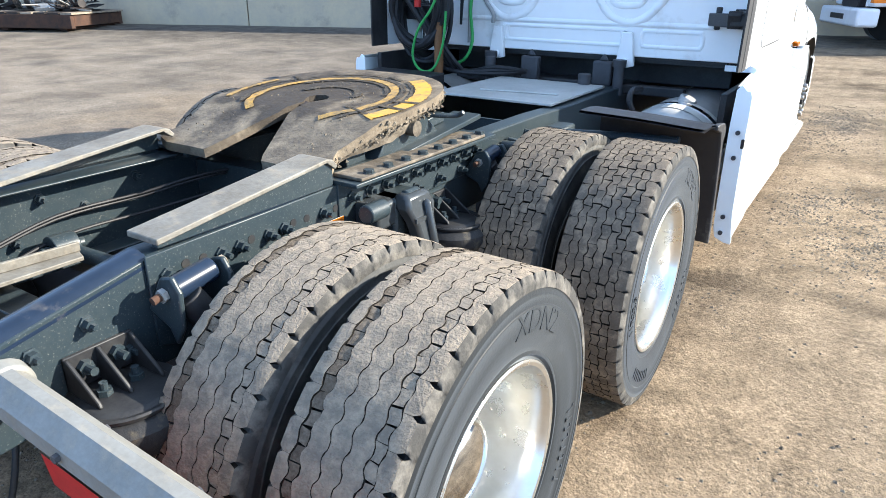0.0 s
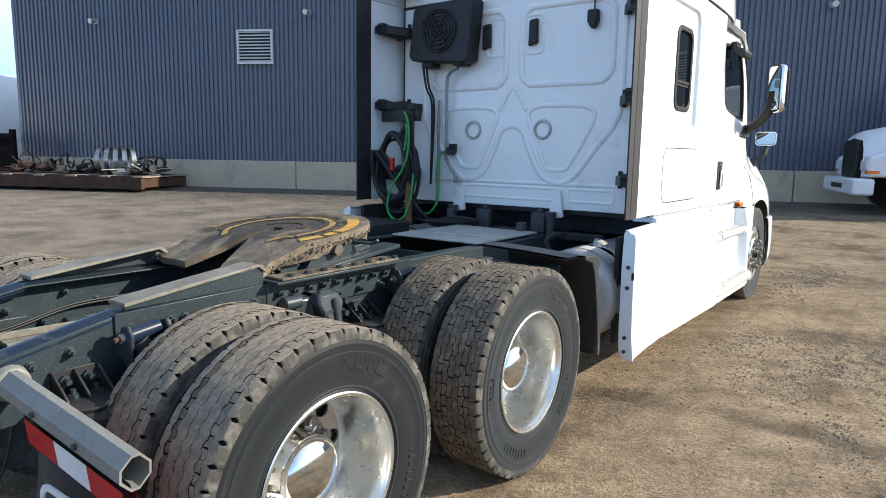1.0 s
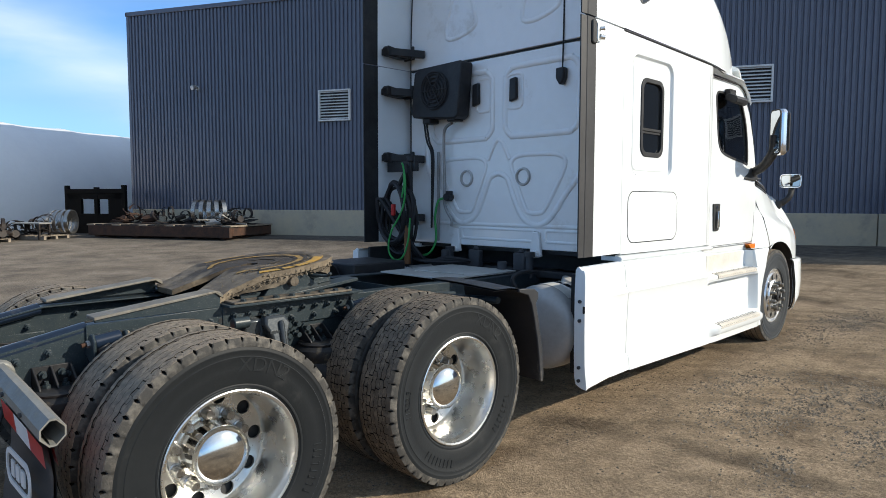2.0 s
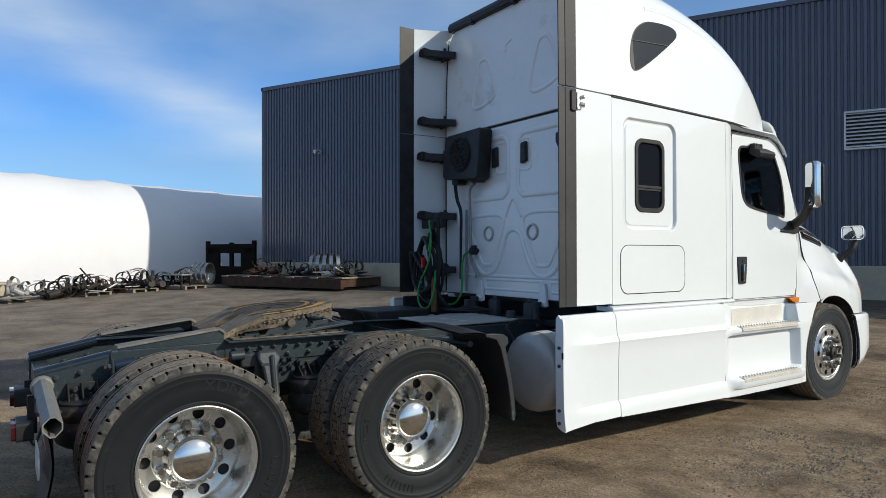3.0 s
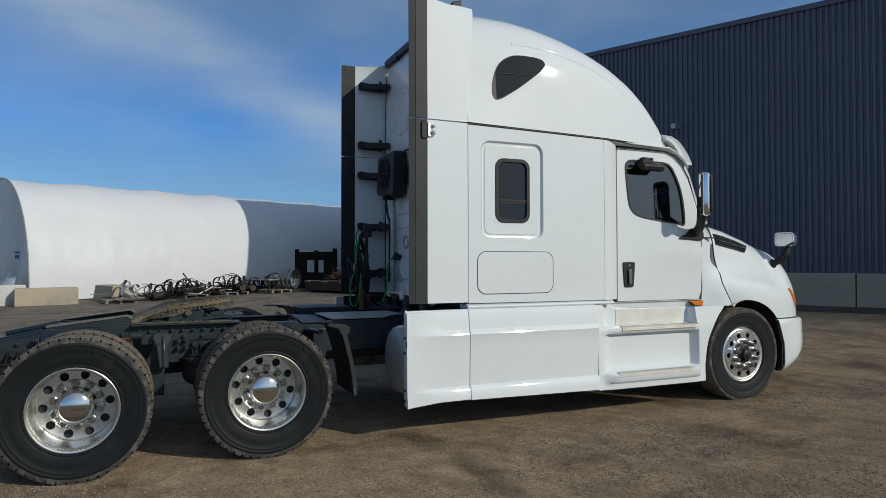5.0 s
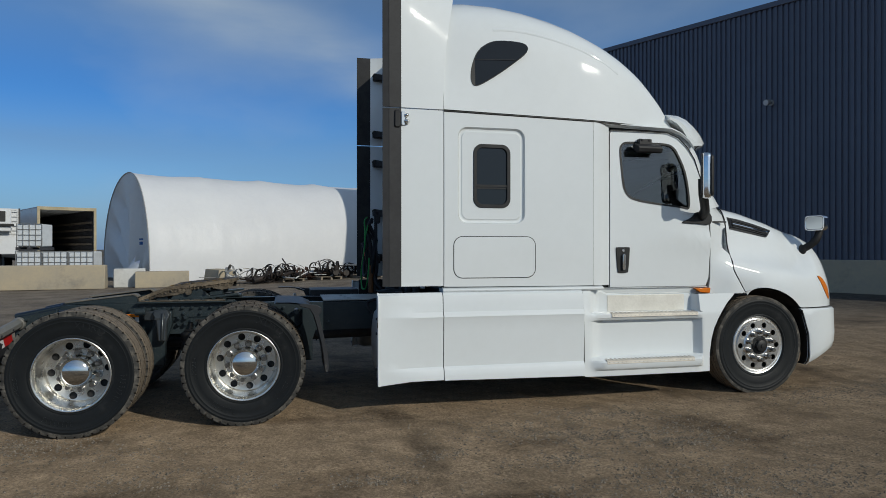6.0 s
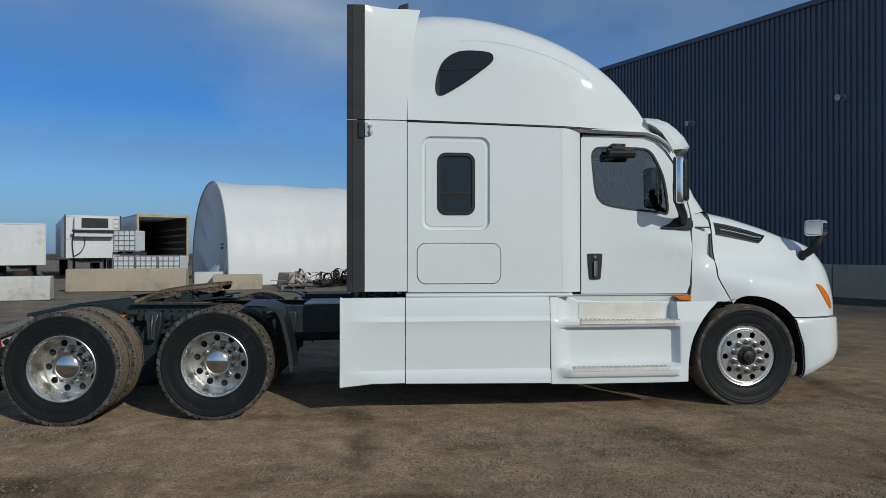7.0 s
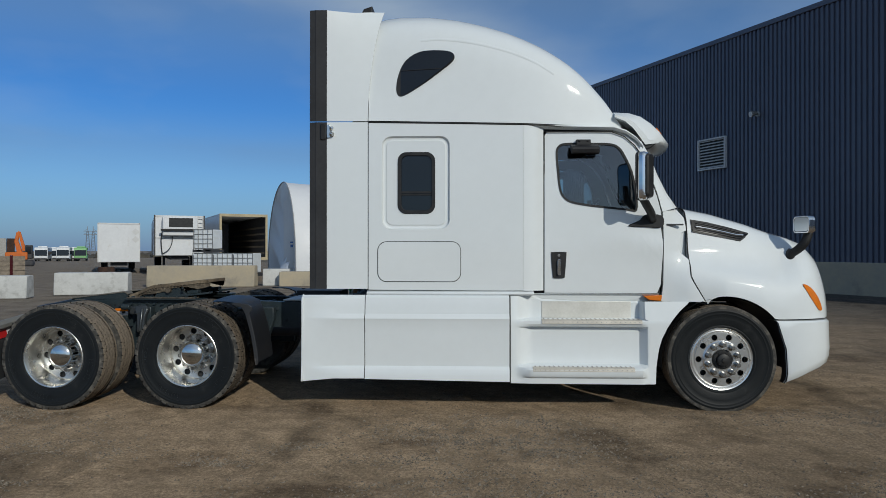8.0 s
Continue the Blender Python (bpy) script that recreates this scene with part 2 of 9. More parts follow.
BAR = material("weathered_galvanised_bar", (0.22, 0.22, 0.205), 0.55, 0.2, vary=0.3, scale=11, tint=(0.17, 0.165, 0.148), dust=(0.29, 0.265, 0.22), dust_amount=0.3, dust_scale=22, bump=0.08, bump_scale=70)
RAMP = material("scuffed_ramp_steel", (0.205, 0.195, 0.170), 0.6, 0.2, vary=0.4, scale=7, tint=(0.125, 0.112, 0.092), dust=(0.28, 0.24, 0.182), dust_amount=0.35, dust_scale=18, bump=0.2, bump_scale=60)
PLATE_TOP = material("greased_plate_top", (0.165, 0.130, 0.090), 0.66, 0.05, vary=0.5, scale=7, tint=(0.095, 0.074, 0.052), dust=(0.28, 0.222, 0.152), dust_amount=0.45, dust_scale=11, bump=0.35, bump_scale=60)
# dark grease smeared over the middle and one side of the plate
gn, gl_k = PLATE_TOP.node_tree.nodes, PLATE_TOP.node_tree.links
g_co, g_off, g_len, g_noise, g_sum, g_ramp, g_mix = (gn.new(k) for k in ("ShaderNodeTexCoord", "ShaderNodeVectorMath", "ShaderNodeVectorMath", "ShaderNodeTexNoise", "ShaderNodeMath", "ShaderNodeValToRGB", "ShaderNodeMixRGB"))
g_off.operation, g_len.operation, g_sum.operation = "SUBTRACT", "LENGTH", "ADD"
g_off.inputs[1].default_value = (-0.13, 0.02, 0)
g_noise.inputs["Scale"].default_value, g_noise.inputs["Detail"].default_value = 9.0, 6.0
gl_k.new(g_co.outputs["Object"], g_off.inputs[0])
gl_k.new(g_co.outputs["Object"], g_noise.inputs["Vector"])
gl_k.new(g_off.outputs[0], g_len.inputs[0])
gl_k.new(g_len.outputs["Value"], g_sum.inputs[0])
gl_k.new(g_noise.outputs["Fac"], g_sum.inputs[1])
g_ramp.color_ramp.elements[0].position, g_ramp.color_ramp.elements[1].position = 0.74, 0.95
g_ramp.color_ramp.elements[0].color, g_ramp.color_ramp.elements[1].color = (0.85, 0.85, 0.85, 1), (0, 0, 0, 1)
gl_k.new(g_sum.outputs[0], g_ramp.inputs[0])
gl_k.new(gn["Principled BSDF"].inputs["Base Color"].links[0].from_socket, g_mix.inputs[1])
g_mix.inputs[2].default_value = (0.030, 0.023, 0.017, 1)
gl_k.new(g_ramp.outputs[0], g_mix.inputs[0])
gl_k.new(g_mix.outputs[0], gn["Principled BSDF"].inputs["Base Color"])
YELLOW = material("worn_yellow_paint", (0.58, 0.29, 0.03), 0.6, vary=0.4, scale=8, tint=(0.4, 0.26, 0.07), dust=(0.17, 0.135, 0.085), dust_amount=0.55, dust_scale=17)
YELLOW_WORN = material("rubbed_yellow_paint", (0.44, 0.245, 0.045), 0.7, vary=0.5, scale=10, tint=(0.26, 0.175, 0.075), dust=(0.115, 0.09, 0.06), dust_amount=0.7, dust_scale=24, bump=0.3, bump_scale=80)
RUST = material("rusty_steel", (0.085, 0.042, 0.026), 0.85, 0.1, vary=0.5, scale=4, tint=(0.035, 0.024, 0.02), bump=0.3, bump_scale=50)
IRON = material("dark_scrap_iron", (0.016, 0.015, 0.015), 0.6, 0.1, vary=0.5, scale=6, tint=(0.045, 0.033, 0.027), bump=0.2, bump_scale=40)
WOOD = material("grey_pallet_wood", (0.30, 0.25, 0.19), 0.85, vary=0.4, scale=6, tint=(0.17, 0.14, 0.11), bump=0.25, bump_scale=40)
GLASS = material("tinted_window_glass", (0.008, 0.010, 0.013), 0.03, spec=0.5)
GLASS.node_tree.nodes["Principled BSDF"].inputs["IOR"].default_value = 1.55
ROOF_PANE = material("satin_dark_pane", (0.010, 0.012, 0.015), 0.085, spec=0.6, vary=0.2, scale=3)
CABIN = material("cab_interior_grey", (0.035, 0.035, 0.038), 0.7, vary=0.3, scale=4)
CONCRETE = material("cast_concrete", (0.46, 0.385, 0.27), 0.88, vary=0.3, scale=1.4, tint=(0.38, 0.335, 0.26), dust=(0.2, 0.19, 0.17), dust_amount=0.2, dust_scale=1.1, bump=0.25, bump_scale=26)
CONCRETE_LIGHT = material("pale_concrete", (0.60, 0.60, 0.58), 0.88, vary=0.25, scale=2, tint=(0.5, 0.5, 0.48), dust=(0.28, 0.27, 0.25), dust_amount=0.3, dust_scale=2.6, bump=0.25, bump_scale=26)
CLADDING = material("blue_grey_steel_cladding", (0.103, 0.112, 0.149), 0.33, spec=0.55, vary=0.12, scale=0.5, tint=(0.089, 0.098, 0.132), bump=0.02, bump_scale=12)
LOUVRE = material("pale_louvre_metal", (0.66, 0.66, 0.65), 0.5, vary=0.15, scale=3)
TANK_GREY = material("dull_grey_tank_metal", (0.46, 0.455, 0.44), 0.45, 0.25, vary=0.2, scale=4, tint=(0.38, 0.37, 0.35), bump=0.03, bump_scale=40)
CAST = material("cast_grey_paint", (0.040, 0.047, 0.052), 0.24, 0.3, vary=0.3, scale=8, tint=(0.06, 0.066, 0.07), bump=0.08, bump_scale=60)
FABRIC = material("white_plastic_sheet", (0.90, 0.91, 0.92), 0.4, vary=0.05, scale=0.6, tint=(0.85, 0.86, 0.88), bump=0.45, bump_scale=0.9)
# the sheet lets part of the daylight through
f_nodes, f_links = FABRIC.node_tree.nodes, FABRIC.node_tree.links
f_tl, f_mx = f_nodes.new("ShaderNodeBsdfTranslucent"), f_nodes.new("ShaderNodeMixShader")
f_tl.inputs[0].default_value = (0.80, 0.80, 0.78, 1)
f_mx.inputs[0].default_value = 0.22
f_nodes["Bump"].inputs["Distance"].default_value = 0.12
f_links.new(f_nodes["Principled BSDF"].outputs[0], f_mx.inputs[1])
f_links.new(f_tl.outputs[0], f_mx.inputs[2])
f_links.new(f_mx.outputs[0], f_nodes["Material Output"].inputs[0])
AMBER = material("amber_lens", (0.75, 0.20, 0.02), 0.15, vary=0.15, scale=20, coat=0.4)
RED = material("red_reflector", (0.5, 0.02, 0.02), 0.3, vary=0.2, scale=20)
RED_DARK = material("red_tail_lens", (0.06, 0.006, 0.008), 0.2, vary=0.2, scale=20, coat=0.5)
TAPE = material("white_reflective_tape", (0.72, 0.72, 0.72), 0.35, vary=0.15, scale=14)
GREEN = material("green_air_hose", (0.03, 0.30, 0.07), 0.4, vary=0.2, scale=20)
HOSE = material("black_rubber_hose", (0.018, 0.018, 0.02), 0.5, vary=0.3, scale=20)
BROWN = material("brown_spring_sleeve", (0.20, 0.09, 0.035), 0.6, vary=0.3, scale=12)
ORANGE = material("orange_machine_paint", (0.62, 0.15, 0.025), 0.5, vary=0.25, scale=2)
# pylon steel, its pale blue-grey has the haze of distance mixed in
HAZED_STEEL = material("hazed_pylon_steel", (0.22, 0.245, 0.28), 0.6, 0.2, vary=0.2, scale=0.3)
GLOSS_BLACK = material("gloss_black_plastic", (0.0045, 0.0045, 0.0055), 0.22, vary=0.2, scale=8, spec=0.4)
TANK_WHITE = material("tote_plastic", (0.74, 0.77, 0.79), 0.45, vary=0.15, scale=2)
TRAILER_WHITE = material("trailer_white_paint", (0.72, 0.73, 0.74), 0.45, vary=0.12, scale=0.8, dust=(0.45, 0.40, 0.33), dust_amount=0.14, dust_scale=1.2)
TAN = material("trailer_edge_paint", (0.50, 0.42, 0.27), 0.6, vary=0.25, scale=2)
GREEN_PALE = material("pale_green_paint", (0.25, 0.5, 0.22), 0.5, vary=0.2, scale=1)
GREY_DARK = material("dark_grey_paint", (0.06, 0.06, 0.065), 0.6, vary=0.3, scale=4)
BLUE_PRINT = material("blue_print", (0.05, 0.15, 0.4), 0.6, vary=0.2, scale=8)

# dirt yard: packed tan dirt, darker damp tracks, grey patches
DIRT = bpy.data.materials.new("packed_dirt")
DIRT.use_nodes = True
dn, dl = DIRT.node_tree.nodes, DIRT.node_tree.links
dp = dn["Principled BSDF"]
dp.inputs["Roughness"].default_value = 0.95
dp.inputs["Diffuse Roughness"].default_value = 0.5
dp.inputs["Specular IOR Level"].default_value = 0.2
dco = dn.new("ShaderNodeTexCoord")


def dirt_noise(scale, detail=6, rough=0.65, stretch=None):
    t = dn.new("ShaderNodeTexNoise")
    t.inputs["Scale"].default_value, t.inputs["Detail"].default_value, t.inputs["Roughness"].default_value = scale, detail, rough
    if stretch:
        mp = dn.new("ShaderNodeMapping")
        mp.inputs["Rotation"].default_value = (0, 0, radians(stretch[0]))
        mp.inputs["Scale"].default_value = (stretch[1], stretch[2], 1)
        dl.new(dco.outputs["Object"], mp.inputs[0])
        dl.new(mp.outputs[0], t.inputs["Vector"])
    else:
        dl.new(dco.outputs["Object"], t.inputs["Vector"])
    return t


def dirt_ramp(src, a, b, ca, cb):
    r = dn.new("ShaderNodeValToRGB")
    r.color_ramp.elements[0].position, r.color_ramp.elements[1].position = a, b
    r.color_ramp.elements[0].color, r.color_ramp.elements[1].color = (*ca, 1), (*cb, 1)
    dl.new(src.outputs["Fac"], r.inputs[0])
    return r


def dirt_mix(fac, a, b, kind="MIX"):
    x = dn.new("ShaderNodeMixRGB")
    x.blend_type = kind
    if isinstance(fac, float):
        x.inputs[0].default_value = fac
    else:
        dl.new(fac.outputs[0], x.inputs[0])
    dl.new(a.outputs[0], x.inputs[1])
    dl.new(b.outputs[0], x.inputs[2])
    return x


d_base = dirt_ramp(dirt_noise(0.5), 0.35, 0.68, (0.352, 0.270, 0.184), (0.266, 0.203, 0.137))
d_dark = dirt_ramp(dirt_noise(2.2), 0.4, 0.6, (0.135, 0.102, 0.069), (0.090, 0.069, 0.047))
d_patch = dirt_ramp(dirt_noise(0.42, 7, 0.6, (-38, 1.0, 2.2)), 0.54, 0.66, (0, 0, 0), (0.75, 0.75, 0.75))
d_one = dirt_mix(d_patch, d_base, d_dark)
d_track = dirt_ramp(dirt_noise(1.5, 5, 0.6, (12, 3.2, 0.22)), 0.50, 0.66, (1, 1, 1), (0.66, 0.64, 0.62))
d_two = dirt_mix(0.45, d_one, d_track, "MULTIPLY")
d_grain = dirt_ramp(dirt_noise(42, 7, 0.8), 0.34, 0.66, (0.44, 0.43, 0.42), (1.46, 1.44, 1.42))
d_mid = dirt_ramp(dirt_noise(5.5, 7, 0.7), 0.36, 0.64, (0.74, 0.73, 0.72), (1.16, 1.15, 1.14))
d_mud = dirt_ramp(dirt_noise(0.85, 8, 0.62, (35, 1.0, 0.7)), 0.52, 0.62, (1.05, 1.04, 1.02), (0.52, 0.49, 0.46))
d_two = dirt_mix(0.9, dirt_mix(0.8, d_two, d_mid, "MULTIPLY"), d_mud, "MULTIPLY")


def arc_tracks(cx, cy, scale, lo, hi, dark):
    """Tyre tracks that curve round a point of the yard, broken up by a wide noise."""
    off, ln, cmb, t, wide, mul = dn.new("ShaderNodeVectorMath"), dn.new("ShaderNodeVectorMath"), dn.new("ShaderNodeCombineXYZ"), dn.new("ShaderNodeTexNoise"), dirt_noise(0.45, 4, 0.6), dn.new("ShaderNodeMath")
    off.operation, ln.operation, mul.operation = "SUBTRACT", "LENGTH", "MULTIPLY"
    off.inputs[1].default_value = (cx, cy, 0)
    dl.new(dco.outputs["Object"], off.inputs[0])
    dl.new(off.outputs[0], ln.inputs[0])
    dl.new(ln.outputs["Value"], cmb.inputs[0])
    dl.new(wide.outputs["Fac"], cmb.inputs[1])
    t.inputs["Scale"].default_value, t.inputs["Detail"].default_value, t.inputs["Roughness"].default_value = scale, 5, 0.7
    dl.new(cmb.outputs[0], t.inputs["Vector"])
    r = dirt_ramp(t, lo, hi, (1.12, 1.11, 1.10), dark)
    return r


d_two = dirt_mix(0.55, d_two, arc_tracks(13.5, -9.0, 2.1, 0.46, 0.62, (0.70, 0.69, 0.67)), "MULTIPLY")
d_two = dirt_mix(0.3, d_two, arc_tracks(1.0, 22.0, 1.7, 0.46, 0.60, (0.72, 0.70, 0.68)), "MULTIPLY")
def track_print(cx, cy, rad, half, pitch):
    """The print of one tyre that rolled round a point: a band, and its ribs across."""
    def calc(op, a, b=0.0, c=0.0):
        m = dn.new("ShaderNodeMath")
        m.operation = op
        for k, v in enumerate((a, b, c)):
            if isinstance(v, (int, float)):
                m.inputs[k].default_value = v
            else:
                dl.new(v, m.inputs[k])
        return m.outputs[0]
    sep = dn.new("ShaderNodeSeparateXYZ")
    dl.new(dco.outputs["Object"], sep.inputs[0])
    x, y = calc("SUBTRACT", sep.outputs[0], cx), calc("SUBTRACT", sep.outputs[1], cy)
    off = calc("SUBTRACT", calc("SQRT", calc("ADD", calc("MULTIPLY", x, x), calc("MULTIPLY", y, y))), rad)
    side = calc("ABSOLUTE", off)
    edge = dn.new("ShaderNodeMapRange")
    edge.interpolation_type = "SMOOTHSTEP"
    edge.inputs[1].default_value, edge.inputs[2].default_value, edge.inputs[3].default_value, edge.inputs[4].default_value = half - 0.02, half + 0.03, 1.0, 0.0
    dl.new(side, edge.inputs[0])
    along = calc("MULTIPLY", calc("ARCTAN2", y, x), rad / pitch * 6.283)
    ribs = calc("MULTIPLY_ADD", calc("SINE", calc("ADD", along, calc("MULTIPLY", side, 55.0))), 0.5, 0.5)
    worn = dirt_noise(1.7, 4, 0.6)
    keep = dn.new("ShaderNodeMapRange")
    keep.inputs[1].default_value, keep.inputs[2].default_value = 0.42, 0.62
    dl.new(worn.outputs["Fac"], keep.inputs[0])
    band = calc("MULTIPLY", edge.outputs[0], keep.outputs[0])
    return band, calc("MULTIPLY", band, ribs)


d_prints = [track_print(*q) for q in ((6.12, 5.0, 4.904, 0.13, 0.055), (7.677, -6.3, 10.10, 0.14, 0.06), (6.52, 5.0, 4.004, 0.12, 0.055), (7.677, -6.3, 11.05, 0.13, 0.06), (9.2, -5.4, 12.9, 0.14, 0.06), (-2.0, -9.5, 12.2, 0.13, 0.055), (-2.4, -9.2, 13.6, 0.13, 0.055))]
d_band, d_ribs = d_prints[0]
for b_, r_ in d_prints[1:]:
    for kind_ in (0, 1):
        mx_ = dn.new("ShaderNodeMath")
        mx_.operation = "MAXIMUM"
        dl.new((d_band, d_ribs)[kind_], mx_.inputs[0])
        dl.new((b_, r_)[kind_], mx_.inputs[1])
        if kind_:
            d_ribs = mx_.outputs[0]
        else:
            band_next = mx_.outputs[0]
    d_band = band_next
d_bandc, d_bmix = dn.new("ShaderNodeMapRange"), dn.new("ShaderNodeMixRGB")
d_bandc.inputs[3].default_value, d_bandc.inputs[4].default_value = 1.0, 0.85
d_bmix.blend_type, d_bmix.inputs[0].default_value = "MULTIPLY", 1.0
dl.new(d_ribs, d_bandc.inputs[0])
dl.new(d_two.outputs[0], d_bmix.inputs[1])
dl.new(d_bandc.outputs[0], d_bmix.inputs[2])
d_two = d_bmix
# grey gravel towards the building and the yard's edge
d_sep, d_far, d_edge = dn.new("ShaderNodeSeparateXYZ"), dn.new("ShaderNodeMapRange"), dn.new("ShaderNodeMath")
dl.new(dco.outputs["Object"], d_sep.inputs[0])
d_far.inputs[1].default_value, d_far.inputs[2].default_value, d_far.inputs[3].default_value, d_far.inputs[4].default_value = 0.0, -7.0, 0.0, 0.85
d_edge.operation = "MULTIPLY_ADD"
d_edge.inputs[1].default_value = 6.0
dl.new(dirt_noise(0.35, 5, 0.6).outputs["Fac"], d_edge.inputs[0])
dl.new(d_sep.outputs[0], d_edge.inputs[2])
d_off = dn.new("ShaderNodeMath")
d_off.operation, d_off.inputs[1].default_value = "SUBTRACT", 3.0
dl.new(d_edge.outputs[0], d_off.inputs[0])
dl.new(d_off.outputs[0], d_far.inputs[0])
d_greyc = dirt_ramp(dirt_noise(1.1, 7, 0.65), 0.36, 0.64, (0.20, 0.178, 0.152), (0.085, 0.078, 0.07))
d_two = dirt_mix(d_far, d_two, d_greyc)
# dark damp gravel in a strip along the building's foot
d_wdot, d_wadd, d_wmap = dn.new("ShaderNodeVectorMath"), dn.new("ShaderNodeMath"), dn.new("ShaderNodeMapRange")
d_wdot.operation, d_wadd.operation = "DOT_PRODUCT", "MULTIPLY_ADD"
d_wdot.inputs[1].default_value = (math.sin(radians(27)), -math.cos(radians(27)), 0)
dl.new(dco.outputs["Object"], d_wdot.inputs[0])
dl.new(dirt_noise(0.8, 5, 0.65).outputs["Fac"], d_wadd.inputs[0])
d_wadd.inputs[1].default_value = 3.2
dl.new(d_wdot.outputs["Value"], d_wadd.inputs[2])
d_wall0 = -22.4 * math.sin(radians(27)) - 8.29 * math.cos(radians(27))
d_wmap.inputs[1].default_value, d_wmap.inputs[2].default_value, d_wmap.inputs[3].default_value, d_wmap.inputs[4].default_value = d_wall0 + 6.3, d_wall0 + 4.3, 0.0, 0.85
dl.new(d_wadd.outputs[0], d_wmap.inputs[0])
d_two = dirt_mix(d_wmap, d_two, dirt_ramp(dirt_noise(3.0, 7, 0.7), 0.38, 0.66, (0.050, 0.045, 0.040), (0.13, 0.115, 0.098)))
d_three = dirt_mix(0.85, d_two, d_grain, "MULTIPLY")
d_vor, d_cell, d_b3 = dn.new("ShaderNodeTexVoronoi"), dn.new("ShaderNodeMapRange"), dn.new("ShaderNodeBump")
d_vor.inputs["Scale"].default_value = 85
dl.new(dco.outputs["Object"], d_vor.inputs["Vector"])
d_csep = dn.new("ShaderNodeSeparateColor")
dl.new(d_vor.outputs["Color"], d_csep.inputs[0])
dl.new(d_csep.outputs[0], d_cell.inputs[0])
d_cell.inputs[3].default_value, d_cell.inputs[4].default_value = 0.68, 1.22
d_peb = dirt_ramp(dirt_noise(1.3, 5, 0.6), 0.42, 0.60, (0.15, 0.15, 0.15), (0.9, 0.9, 0.9))
d_three = dirt_mix(d_peb, d_three, dirt_mix(1.0, d_three, d_cell, "MULTIPLY"))
dl.new(d_three.outputs[0], dp.inputs["Base Color"])
d_b3.inputs["Strength"].default_value, d_b3.inputs["Distance"].default_value = 0.40, 0.010
d_b3.invert = True
dl.new(d_vor.outputs["Distance"], d_b3.inputs["Height"])
d_b1, d_b2 = dn.new("ShaderNodeBump"), dn.new("ShaderNodeBump")
d_b1.inputs["Strength"].default_value, d_b1.inputs["Distance"].default_value = 0.75, 0.022
d_b2.inputs["Strength"].default_value, d_b2.inputs["Distance"].default_value = 0.45, 0.05
dl.new(dirt_noise(60, 8, 0.7).outputs["Fac"], d_b1.inputs["Height"])
dl.new(dirt_noise(4, 6, 0.6).outputs["Fac"], d_b2.inputs["Height"])
dl.new(d_b2.outputs[0], d_b3.inputs["Normal"])
dl.new(d_b3.outputs[0], d_b1.inputs["Normal"])
d_b4 = dn.new("ShaderNodeBump")
d_b4.inputs["Strength"].default_value, d_b4.inputs["Distance"].default_value = 0.34, 0.010
d_b4.invert = True
dl.new(d_ribs, d_b4.inputs["Height"])
dl.new(d_b1.outputs[0], d_b4.inputs["Normal"])
dl.new(d_b4.outputs[0], dp.inputs["Normal"])
STONE = material("gravel_stone", (0.250, 0.208, 0.158), 0.9, vary=0.5, scale=3, tint=(0.145, 0.121, 0.094))

sn, slk = STONE.node_tree.nodes, STONE.node_tree.links
s_geo, s_mr, s_mul = sn.new("ShaderNodeNewGeometry"), sn.new("ShaderNodeMapRange"), sn.new("ShaderNodeMixRGB")
s_mr.inputs[3].default_value, s_mr.inputs[4].default_value = 0.45, 1.35
s_mul.blend_type, s_mul.inputs[0].default_value = "MULTIPLY", 1.0
s_src = sn["Principled BSDF"].inputs["Base Color"].links[0].from_socket
slk.new(s_geo.outputs["Random Per Island"], s_mr.inputs[0])
slk.new(s_src, s_mul.inputs[1])
slk.new(s_mr.outputs[0], s_mul.inputs[2])
slk.new(s_mul.outputs[0], sn["Principled BSDF"].inputs["Base Color"])

